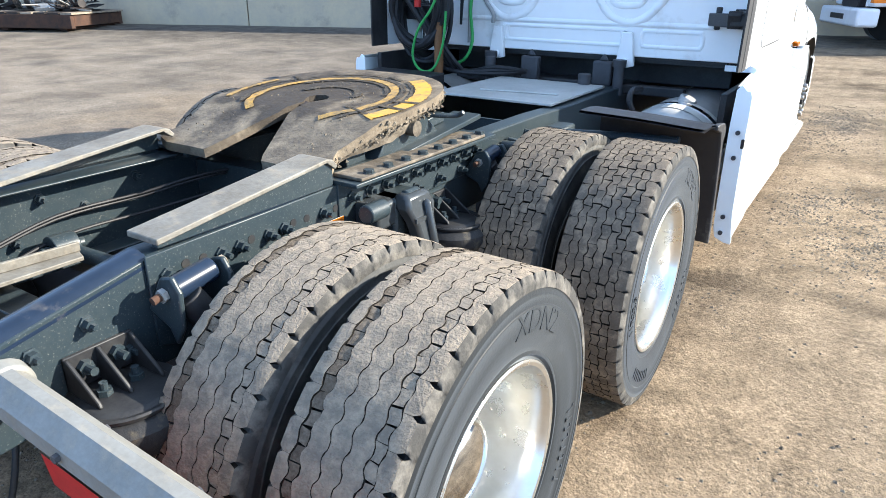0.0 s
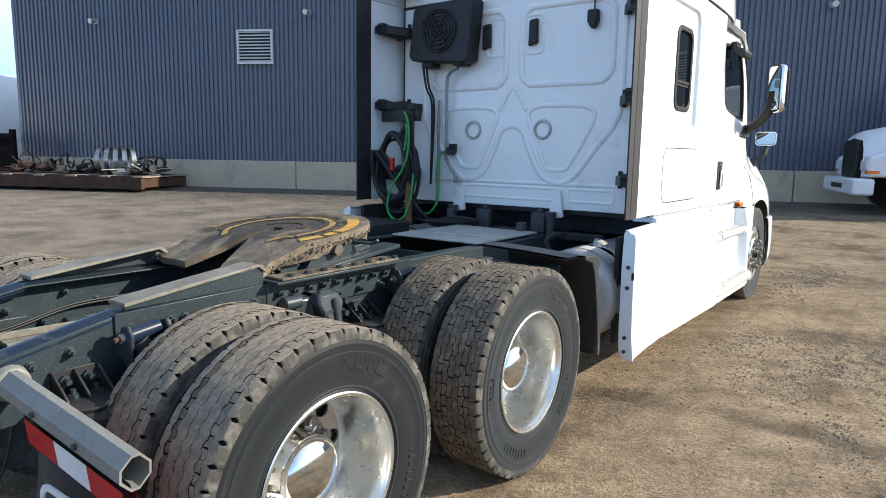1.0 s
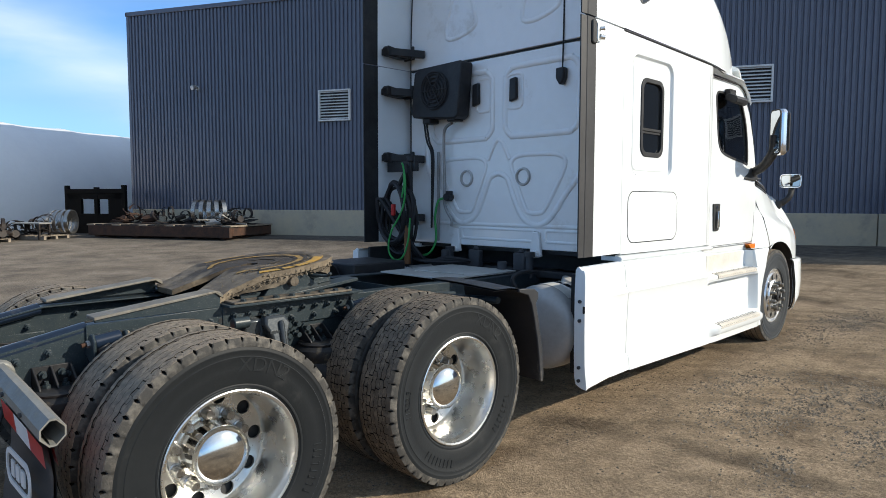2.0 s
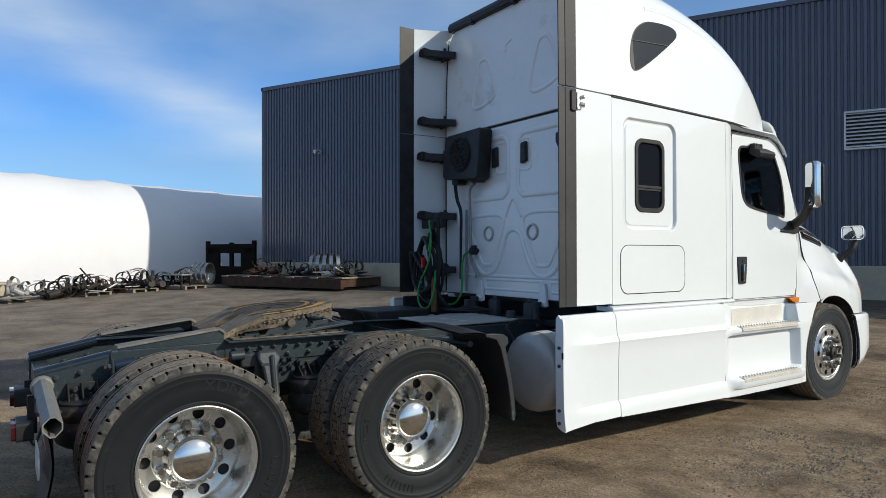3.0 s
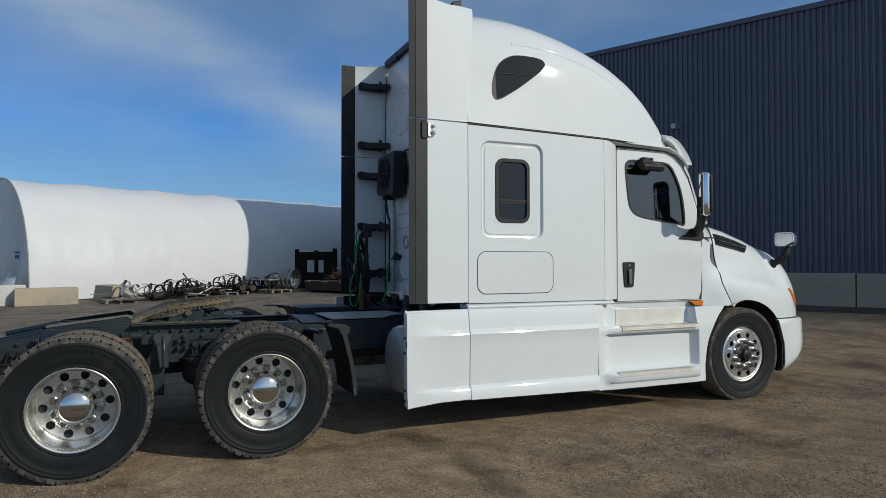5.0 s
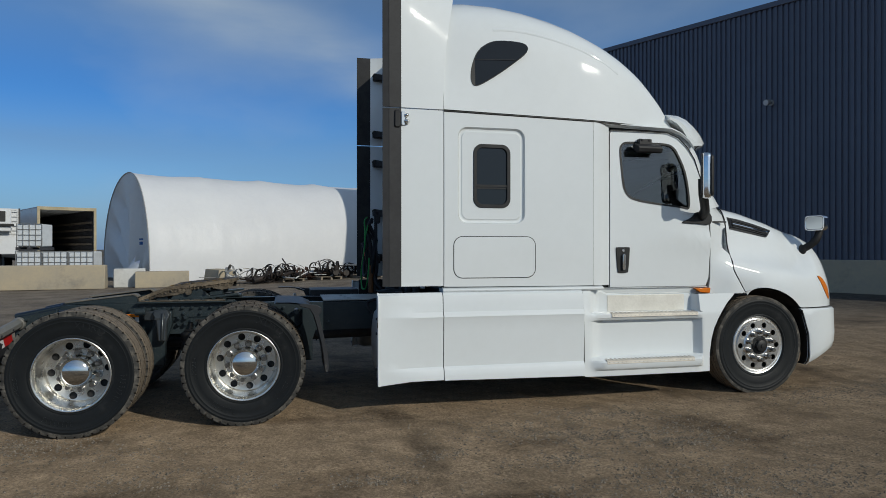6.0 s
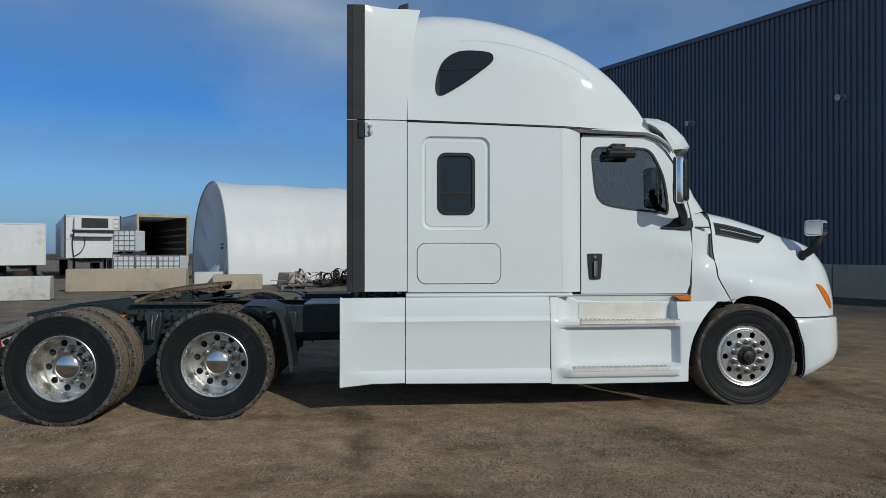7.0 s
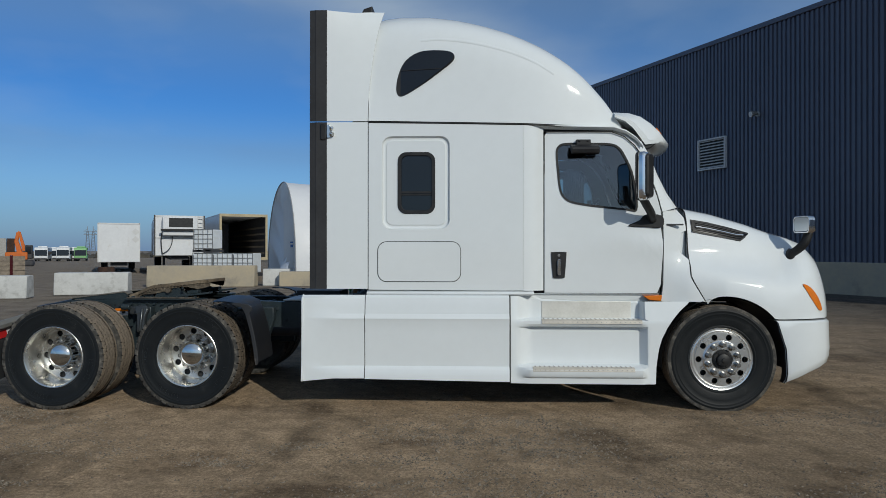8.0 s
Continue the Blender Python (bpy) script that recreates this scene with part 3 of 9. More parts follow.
# ---- mesh building ----
class Mesh:
    """Gathers vertices and faces of one mesh."""

    def __init__(self):
        self.v, self.f = [], []

    def add(self, verts, faces):
        o = len(self.v)
        self.v += [tuple(p) for p in verts]
        self.f += [tuple(o + i for i in f) for f in faces]
        return self

    def box(self, a, b):
        (x0, y0, z0), (x1, y1, z1) = a, b
        return self.add([(x0, y0, z0), (x1, y0, z0), (x1, y1, z0), (x0, y1, z0), (x0, y0, z1), (x1, y0, z1), (x1, y1, z1), (x0, y1, z1)],
                        [(3, 2, 1, 0), (4, 5, 6, 7), (0, 1, 5, 4), (1, 2, 6, 5), (2, 3, 7, 6), (3, 0, 4, 7)])

    def beam(self, a, b, w, h, up=(0, 0, 1)):
        """A bar of section w x h from a to b."""
        a, b, up = Vector(a), Vector(b), Vector(up)
        d = (b - a).normalized()
        s = d.cross(up)
        s = s.normalized() if s.length > 1e-5 else Vector((1, 0, 0))
        u = s.cross(d).normalized()
        r = [s * (w / 2) * i + u * (h / 2) * j for i, j in ((-1, -1), (1, -1), (1, 1), (-1, 1))]
        return self.add([a + q for q in r] + [b + q for q in r], [(3, 2, 1, 0), (4, 5, 6, 7), (0, 1, 5, 4), (1, 2, 6, 5), (2, 3, 7, 6), (3, 0, 4, 7)])

    def prism(self, poly, axis, lo, hi):
        """A polygon in the plane across the axis, extruded from lo to hi. Poly points are the two other coordinates in x, y, z order."""
        def place(p, t):
            q = list(p)
            q.insert("xyz".index(axis), t)
            return q
        n = len(poly)
        area = sum(poly[i][0] * poly[(i + 1) % n][1] - poly[(i + 1) % n][0] * poly[i][1] for i in range(n))
        if (area < 0) != (axis == "y"):
            poly = poly[::-1]
        vs = [place(p, lo) for p in poly] + [place(p, hi) for p in poly]
        fs = [tuple(range(n - 1, -1, -1)), tuple(range(n, 2 * n))] + [(i, (i + 1) % n, n + (i + 1) % n, n + i) for i in range(n)]
        return self.add(vs, fs)

    def ring_prism(self, outer, inner, axis, lo, hi):
        """A frame between two polygons with the same number of points."""
        def place(p, t):
            q = list(p)
            q.insert("xyz".index(axis), t)
            return q
        n = len(outer)
        vs = [place(p, t) for t in (lo, hi) for ring in (outer, inner) for p in ring]
        fs = []
        for i in range(n):
            j = (i + 1) % n
            fs += [(i, j, n + j, n + i), (2 * n + i, 3 * n + i, 3 * n + j, 2 * n + j), (i, 2 * n + i, 2 * n + j, j), (n + i, n + j, 3 * n + j, 3 * n + i)]
        return self.add(vs, fs)

    def lathe(self, prof, seg=32, axis="x", centre=(0, 0, 0), closed=False):
        """Turns (along, radius) points about an axis."""
        vs, fs, n = [], [], len(prof)
        c = Vector(centre)
        for k in range(seg):
            a = 2 * math.pi * k / seg
            for t, r in prof:
                p = {"x": (t, r * math.cos(a), r * math.sin(a)), "y": (r * math.sin(a), t, r * math.cos(a)), "z": (r * math.cos(a), r * math.sin(a), t)}[axis]
                vs.append(c + Vector(p))
        for k in range(seg):
            for i in range(n if closed else n - 1):
                a, b = k * n + i, k * n + (i + 1) % n
                d, e = ((k + 1) % seg) * n + i, ((k + 1) % seg) * n + (i + 1) % n
                fs.append((a, d, e, b))
        return self.add(vs, fs)

    def cyl(self, a, b, r, seg=16, r2=None):
        a, b = Vector(a), Vector(b)
        r2 = r if r2 is None else r2
        d = (b - a).normalized()
        s = d.orthogonal().normalized()
        u = d.cross(s)
        ring = [s * math.cos(2 * math.pi * k / seg) + u * math.sin(2 * math.pi * k / seg) for k in range(seg)]
        vs = [a + q * r for q in ring] + [b + q * r2 for q in ring]
        fs = [tuple(range(seg - 1, -1, -1)), tuple(range(seg, 2 * seg))] + [(k, (k + 1) % seg, seg + (k + 1) % seg, seg + k) for k in range(seg)]
        return self.add(vs, fs)

    def tube(self, pts, r, seg=8, smooth=5, closed=False, flat=1.0):
        """A round tube along a smoothed line of points."""
        pts = [Vector(p) for p in pts]
        line = []
        n = len(pts)
        spans = n if closed else n - 1
        for i in range(spans):
            p1, p2 = pts[i], pts[(i + 1) % n]
            p0 = pts[i - 1] if (closed or i > 0) else p1
            p3 = pts[(i + 2) % n] if (closed or i + 2 < n) else p2
            for k in range(smooth):
                t = k / smooth
                line.append(0.5 * ((2 * p1) + (p2 - p0) * t + (2 * p0 - 5 * p1 + 4 * p2 - p3) * t * t + (3 * p1 - p0 - 3 * p2 + p3) * t ** 3))
        if not closed:
            line.append(pts[-1])
        m = len(line)
        vs, fs = [], []
        side = None
        for i, p in enumerate(line):
            d = (line[(i + 1) % m] - line[i - 1]) if (closed or 0 < i < m - 1) else (line[min(i + 1, m - 1)] - line[max(i - 1, 0)])
            d = d.normalized() if d.length > 1e-9 else Vector((0, 0, 1))
            side = d.orthogonal().normalized() if side is None else (side - d * side.dot(d)).normalized()
            up = d.cross(side)
            vs += [p + (side * math.cos(2 * math.pi * k / seg) * flat + up * math.sin(2 * math.pi * k / seg)) * r for k in range(seg)]
        for i in range(m if closed else m - 1):
            j = (i + 1) % m
            fs += [(i * seg + k, i * seg + (k + 1) % seg, j * seg + (k + 1) % seg, j * seg + k) for k in range(seg)]
        if not closed:
            fs += [tuple(range(seg - 1, -1, -1)), tuple(range((m - 1) * seg, m * seg))]
        return self.add(vs, fs)

    def grid(self, rows, wrap=False):
        """A skin over rows of points, all rows of one length."""
        n, m = len(rows), len(rows[0])
        fs = [(i * m + j, i * m + (j + 1) % m, (i + 1) * m + (j + 1) % m, (i + 1) * m + j) for i in range(n - 1) for j in range(m if wrap else m - 1)]
        return self.add([p for r in rows for p in r], fs)

    def data(self, name, mats, angle=35):
        me = bpy.data.meshes.new(name)
        me.from_pydata(self.v, [], self.f)
        for m in (mats if isinstance(mats, (list, tuple)) else [mats]):
            me.materials.append(m)
        if len(self.f) < 20000:
            b = bmesh.new()
            b.from_mesh(me)
            bmesh.ops.recalc_face_normals(b, faces=b.faces[:])
            b.to_mesh(me)
            b.free()
        me.polygons.foreach_set("use_smooth", [True] * len(me.polygons))
        me.update()
        me.set_sharp_from_angle(angle=radians(angle))
        return me


def rounded(x0, y0, x1, y1, r, k=5):
    """A rounded rectangle, counter-clockwise."""
    pts = []
    for cx, cy, a0 in ((x1 - r, y1 - r, 0), (x0 + r, y1 - r, 90), (x0 + r, y0 + r, 180), (x1 - r, y0 + r, 270)):
        pts += [(cx + r * math.cos(radians(a0 + 90 * i / k)), cy + r * math.sin(radians(a0 + 90 * i / k))) for i in range(k + 1)]
    return pts


def smooth_poly(pts, k=4):
    """A closed polygon with its corners rounded by a spline."""
    n, out = len(pts), []
    for i in range(n):
        p0, p1, p2, p3 = (np.array(pts[(i + j) % n], float) for j in (-1, 0, 1, 2))
        for s in range(k):
            t = s / k
            out.append(tuple(0.5 * (2 * p1 + (p2 - p0) * t + (2 * p0 - 5 * p1 + 4 * p2 - p3) * t * t + (3 * p1 - p0 - 3 * p2 + p3) * t ** 3)))
    return out


def inset(poly, d):
    """The polygon drawn in towards its middle by about d."""
    n = len(poly)
    area = sum(poly[i][0] * poly[(i + 1) % n][1] - poly[(i + 1) % n][0] * poly[i][1] for i in range(n))
    s = 1 if area > 0 else -1
    out = []
    for i in range(n):
        ax, ay = poly[i - 1]
        bx, by = poly[(i + 1) % n]
        tx, ty = bx - ax, by - ay
        q = math.hypot(tx, ty) or 1
        out.append((poly[i][0] - s * ty / q * d, poly[i][1] + s * tx / q * d))
    return out


def link(name, mesh, mats, parent=None, label="", bevel=0.0, angle=35):
    ob = new(name, mesh.data(name, mats, angle) if isinstance(mesh, Mesh) else mesh)
    if parent:
        ob.parent = parent
    if label:
        ob["label"] = label
    if bevel > 0:
        mod = ob.modifiers.new("edge", "BEVEL")
        mod.width, mod.segments, mod.limit_method, mod.angle_limit = bevel, 2, "ANGLE", radians(40)
        mod.harden_normals = False
    return ob


def part(name, mesh, mats, parent, label="", bevel=0.0, angle=35):
    return link(name, mesh, mats, parent, label, bevel, angle)


def thing(name, label, category, m=None, group="", kind=""):
    ob = new(name)
    ob.empty_display_size = 0.2
    if m is not None:
        ob.matrix_basis = m
    return tagged(ob, label, category, group, kind)


# ---- ground: one sheet to the horizon ----
def axis_steps(lo, hi, step, far):
    vals = list(np.arange(lo, hi + 1e-6, step))
    s, up, down = step, hi, lo
    left, right = [], []
    while up < far:
        s *= 1.22
        up, down = up + s, down - s
        right.append(up)
        left.append(down)
    return left[::-1] + vals + right


def ground_height(x, y):
    """Nearly level yard that rises a little towards the building."""
    d = (x + 22.4) * math.sin(radians(27)) - (y - 8.29) * math.cos(radians(27))
    rise = 0.34 * min(1.0, max(0.0, (14 - d) / 13)) ** 1.5 if d > -30 else 0.34
    near = max(0.0, 1 - math.hypot(x - 3, y - 2) / 25)
    bumps = 0.018 * noise.noise((x * 0.9, y * 0.9, 0)) + 0.011 * noise.noise((x * 3.1, y * 3.1, 4)) + 0.006 * noise.noise((x * 8, y * 8, 9))
    calm = min(1.0, max(0.15, (abs(x) - 1.1) / 0.8)) if -1 < y < 7.6 else 1.0
    fall = 0.010 * min(600.0, max(0.0, -0.85 * x - 0.53 * y - 50))
    sunk = 0.030 * math.exp(-((y - 0.008) / 0.45) ** 2 - (max(0.0, abs(x) - 1.1) / 0.3) ** 2)
    return rise + bumps * (0.35 + near) * calm - 0.008 - fall - sunk


gx, gy = axis_steps(-3, 8, 0.11, 2500), axis_steps(-3.5, 10, 0.11, 2500)
ground_mesh = Mesh()
ground_mesh.grid([[(x, y, ground_height(x, y)) for x in gx] for y in gy])
ground = link("ground", ground_mesh, DIRT, angle=60)
tagged(ground, "packed tan dirt yard with tyre tracks and darker patches", "ground", kind="structure")

rng = random.Random(4)
stones = Mesh()
octa_f = [(0, 2, 4), (2, 1, 4), (1, 3, 4), (3, 0, 4), (2, 0, 5), (1, 2, 5), (3, 1, 5), (0, 3, 5)]
clods = [(rng.uniform(1.3, 7.5), rng.uniform(-2.5, 9.0), rng.uniform(0.16, 0.55)) for _ in range(110)]


def stone(x, y, r):
    a = rng.uniform(0, 3.14)
    c, s = math.cos(a) * r, math.sin(a) * r
    k, h = rng.uniform(0.6, 1.0), rng.uniform(0.5, 0.85) * r
    z = ground_height(x, y)
    stones.add([(x + c, y + s, z), (x - c, y - s, z), (x - s * k, y + c * k, z), (x + s * k, y - c * k, z), (x + s * 0.3, y, z + h), (x, y, z - h)], octa_f)


for _ in range(120000):
    x, y = rng.uniform(-1.5, 7.2), rng.uniform(-3, 9.5)
    patch = noise.noise((x * 0.9, y * 0.9, 20)) + 0.6 * noise.noise((x * 2.7, y * 2.7, 5))
    if patch + rng.uniform(-0.5, 0.5) > 0.12:
        stone(x, y, 0.0025 + 0.0105 * rng.random() ** 3.8)
for cx, cy, cr in clods:
    lean = rng.uniform(-0.6, 0.6)
    for _ in range(int(1700 * cr)):
        du, dv = rng.gauss(0, cr * 0.38), rng.gauss(0, cr * 0.9)
        stone(cx + du + lean * dv * 0.5, cy + dv, 0.0035 + 0.0125 * rng.random() ** 2.4)
tagged(link("gravel", stones, STONE), "loose grey gravel scattered over the dirt yard", "gravel", kind="stuff")

# ---- metal-clad building behind the yard ----
BW = pose(-22.4, 8.29, 0, 0, 0, 27)
building = thing("warehouse_building", "blue-grey corrugated steel warehouse on a concrete base", "building", BW)
ROOF_Z, BASE_Z, WALL_L = 8.43, 1.2, 58.0


def ribbed(length, z0, z1, pitch=0.15, depth=0.045):
    m = Mesh()
    line = []
    for i in range(int(length / pitch)):
        u = i * pitch
        line += [(u, 0), (u + pitch * 0.26, 0), (u + pitch * 0.38, -depth), (u + pitch * 0.88, -depth)]
    line.append((length, 0))
    m.grid([[(u, v, z) for u, v in line] for z in (z0, z1)])
    return m


part("wall", ribbed(WALL_L, BASE_Z - 0.02, ROOF_Z), CLADDING, building, "vertical ribbed blue-grey steel cladding", 0, 20)
sw = ribbed(30, BASE_Z - 0.02, ROOF_Z)
sw.v = [(-v - 0.001, -u + 30.0, z) for u, v, z in sw.v]
part("side_wall", sw, CLADDING, building, "", 0, 20)
part("roof", Mesh().box((-0.02, 0.02, ROOF_Z - 0.05), (WALL_L, 30, ROOF_Z)), CLADDING, building)
tr = Mesh().box((-0.06, -0.09, ROOF_Z - 0.10), (WALL_L, 0.05, ROOF_Z + 0.05)).box((-0.08, -0.09, ROOF_Z - 0.10), (0.04, 30, ROOF_Z + 0.05)).box((-0.05, -0.07, BASE_Z), (0.06, 0.05, ROOF_Z))
part("roof_trim", tr, CLADDING, building, "", 0.01)
for k in range(12):
    u0 = 0.0 + 4.9 * k
    part("base_panel", Mesh().box((u0 + 0.015, -0.12, -0.1), (min(WALL_L, u0 + 4.885), 0.15, BASE_Z)), CONCRETE, building, "", 0.015)
part("base_side", Mesh().box((-0.10, 0.15, -0.1), (0.1, 30, BASE_Z)), CONCRETE, building)
for u0, u1, z0, z1 in ((7.93, 9.1, 4.2, 5.24), (20.75, 21.85, 4.25, 5.27), (33, 34.5, 4.2, 5.25)):
    v = part("wall_vent", Mesh().ring_prism([(u0, z0), (u1, z0), (u1, z1), (u0, z1)], [(u0 + 0.05, z0 + 0.05), (u1 - 0.05, z0 + 0.05), (u1 - 0.05, z1 - 0.05), (u0 + 0.05, z1 - 0.05)], "y", -0.14, -0.03), LOUVRE, building, "pale louvred wall vent", 0.004)
    part("backing", Mesh().box((u0 + 0.04, -0.06, z0 + 0.04), (u1 - 0.04, -0.05, z1 - 0.04)), BLACK, v)
    n = 10
    for i in range(n):
        z = z0 + 0.09 + (z1 - z0 - 0.16) * i / (n - 1)
        sl = Mesh().add([(u0 + 0.05, -0.125, z - 0.016), (u1 - 0.05, -0.125, z - 0.016), (u1 - 0.05, -0.07, z + 0.024), (u0 + 0.05, -0.07, z + 0.024), (u0 + 0.05, -0.12, z - 0.026), (u1 - 0.05, -0.12, z - 0.026), (u1 - 0.05, -0.065, z + 0.014), (u0 + 0.05, -0.065, z + 0.014)], [(0, 1, 2, 3), (7, 6, 5, 4), (0, 4, 5, 1), (1, 5, 6, 2), (3, 2, 6, 7)])
        part("slat", sl, LOUVRE, v)
for u, z in ((3.03, 5.57), (10.28, 5.72), (14.98, 5.63), (25.08, 5.65), (31.08, 5.65)):
    l = part("wall_lamp", Mesh().cyl((u, -0.03, z), (u, -0.06, z), 0.085, 18).cyl((u, -0.06, z), (u + 0.02, -0.22, z + 0.01), 0.032, 12), STEEL, building, "small round wall flood lamp", 0.006)
    part("head", Mesh().cyl((u + 0.02, -0.17, z + 0.015), (u - 0.02, -0.33, z - 0.03), 0.062, 18, 0.092), STEEL, l, "grey round lamp head", 0.008)
    part("lens", Mesh().cyl((u - 0.0205, -0.332, z - 0.0305), (u - 0.023, -0.342, z - 0.033), 0.078, 18), LOUVRE, l)

# ---- long white fabric shed ----
SH_A = 26.0
SHED = pose(-25.0, -5.3, 0, 0, 0, SH_A)
shed = thing("fabric_shed", "long white plastic-wrapped arched storage shed", "shed", SHED)
HW, SH_H, SH_L = 3.4, 4.9, 30.0
arch = [(HW * (1.0 if math.cos(a) > 0 else 1.38) * math.cos(a) if abs(math.cos(a)) > 1e-9 else 0.0, SH_H * math.sin(a) ** 0.82) for a in np.linspace(0, math.pi, 41)]
rows = []
for y in np.linspace(0, SH_L, 151):
    sag = 0.07 * abs(math.sin(y * math.pi / 3.0)) ** 0.7 + 0.025 * noise.noise((y * 0.7, 0, 3))
    rows.append([(x * (1 - 0.012 * sag * 10 * (1 - z / SH_H)) + 0.03 * noise.noise((x, y * 0.5, z)) + 0.05 * noise.noise((z * 0.5, y * 2.2 + z * 0.4, 2)) * (1 - z / SH_H), y, max(0.0, z - sag * (z / SH_H)) + (0.0 if z < 0.05 else 0.03 * noise.noise((x * 0.6, y * 0.9, 7)))) for x, z in arch])
part("cover", Mesh().grid(rows), FABRIC, shed, "white plastic sheet cover", 0, 60)
gable = []
for f in np.linspace(1, 0.02, 60):
    gable.append([(x * f, 0.35 * (1 - f ** 4) + (0.42 * noise.noise((x * 1.3 + z * 0.25, z * 0.22, 1.5)) + 0.30 * noise.noise((x * 3.2 + z * 1.2, z * 0.5, 4)) + 0.10 * noise.noise((x * 7 - z * 2, z * 1.5, 9))) * (1 - f ** 6), z * f + (0.0)) for x, z in arch])
part("gable_sheet", Mesh().grid(gable), FABRIC, shed, "loose wrinkled end sheet", 0, 60)
part("gable_hoop", Mesh().tube([(x, -0.02, z) for x, z in arch[::2]], 0.022, 8, 2), TANK_GREY, shed)
part("flap", Mesh().grid([[(1.6, -0.1, 1.2), (2.0, -0.25, 0.9), (2.3, -0.1, 1.0)], [(1.3, -0.3, 0.4), (2.0, -0.7, 0.35), (2.7, -0.35, 0.4)], [(1.1, -0.5, 0.02), (2.0, -1.0, 0.02), (3.0, -0.5, 0.02)]]), FABRIC, shed, "", 0, 60)
part("print_mark", Mesh().box((1.35, 0.10, 1.85), (1.75, 0.16, 1.92)).box((1.40, 0.10, 1.65), (1.70, 0.16, 1.78)), BLUE_PRINT, shed)

# ---- concrete blocks ----
def block(x, y, rz, length, height, depth, mat, label, z=0.0):
    m = Mesh()
    d0, d1 = depth / 2, depth / 2 * 0.8
    m.prism([(-d0, 0), (-d0, height * 0.25), (-d1, height), (d1, height), (d0, height * 0.25), (d0, 0)], "x", -length / 2, length / 2)
    ob = link("concrete_block", m, mat, None, "", 0.03)
    ob.matrix_basis = pose(x, y, z, 0, 0, rz)
    return tagged(ob, label, "concrete block", "blocks at the yard's edge")


block(-14.6, -8.88, 106, 2.3, 0.76, 0.7, CONCRETE_LIGHT, "pale grey concrete block on the dirt")
block(-12.55, -11.15, 106, 2.5, 0.72, 0.7, CONCRETE_LIGHT, "pale grey concrete block on the dirt")
block(-19.4, -7.05, 96, 4.35, 0.88, 0.7, CONCRETE, "long weathered tan concrete barrier")
block(-20.4, -4.25, 100, 1.1, 0.72, 0.6, CONCRETE_LIGHT, "short pale concrete block against the shed")
block(-20.0, -3.0, 98, 1.9, 0.62, 0.7, CONCRETE, "broken rough concrete block")
block(-21.0, -1.0, 24, 1.7, 0.65, 0.8, CONCRETE, "rough concrete lump beside the shed")


drum = link("rusty_drum", Mesh().lathe([(0, 0.0), (0, 0.29), (0.3, 0.295), (0.32, 0.30), (0.34, 0.295), (0.88, 0.29), (0.9, 0.28), (0.88, 0.27), (0.87, 0.0)], 24, "z"), RUST)
drum.location = (-16.3, -9.4, ground_height(-16.3, -9.4))
tagged(drum, "rusty open steel drum behind a concrete block", "drum")
# ---- scrap on pallets ----
def pallet(x, y, rz, l=1.25, w=1.0):
    p = thing("pallet", "weathered wooden pallet on the dirt", "pallet", pose(x, y, ground_height(x, y), 0, 0, rz), "pallets by the shed")
    for v in (-w / 2 + 0.05, 0, w / 2 - 0.05):
        part("bearer", Mesh().box((-l / 2, v - 0.045, 0.02), (l / 2, v + 0.045, 0.11)), WOOD, p)
        part("board", Mesh().box((-l / 2, v - 0.05, 0.0), (l / 2, v + 0.05, 0.02)), WOOD, p)
    for i in range(7):
        u = -l / 2 + 0.05 + (l - 0.1) * i / 6
        part("board", Mesh().box((u - 0.05, -w / 2, 0.11), (u + 0.05, w / 2, 0.132)), WOOD, p)
    return p


def ring_scrap(x, y, z, r, rz, rx, mat, thick=0.03, width=0.12):
    m = Mesh().lathe([(-width / 2, r), (width / 2, r), (width / 2, r - thick), (-width / 2, r - thick)], 36, "x", (0, 0, 0), True)
    ob = link("metal_ring", m, mat)
    ob.matrix_basis = pose(x, y, z, rx, 0, rz)
    return tagged(ob, "dull metal clamp ring among the scrap", "metal ring", "scrap rings")


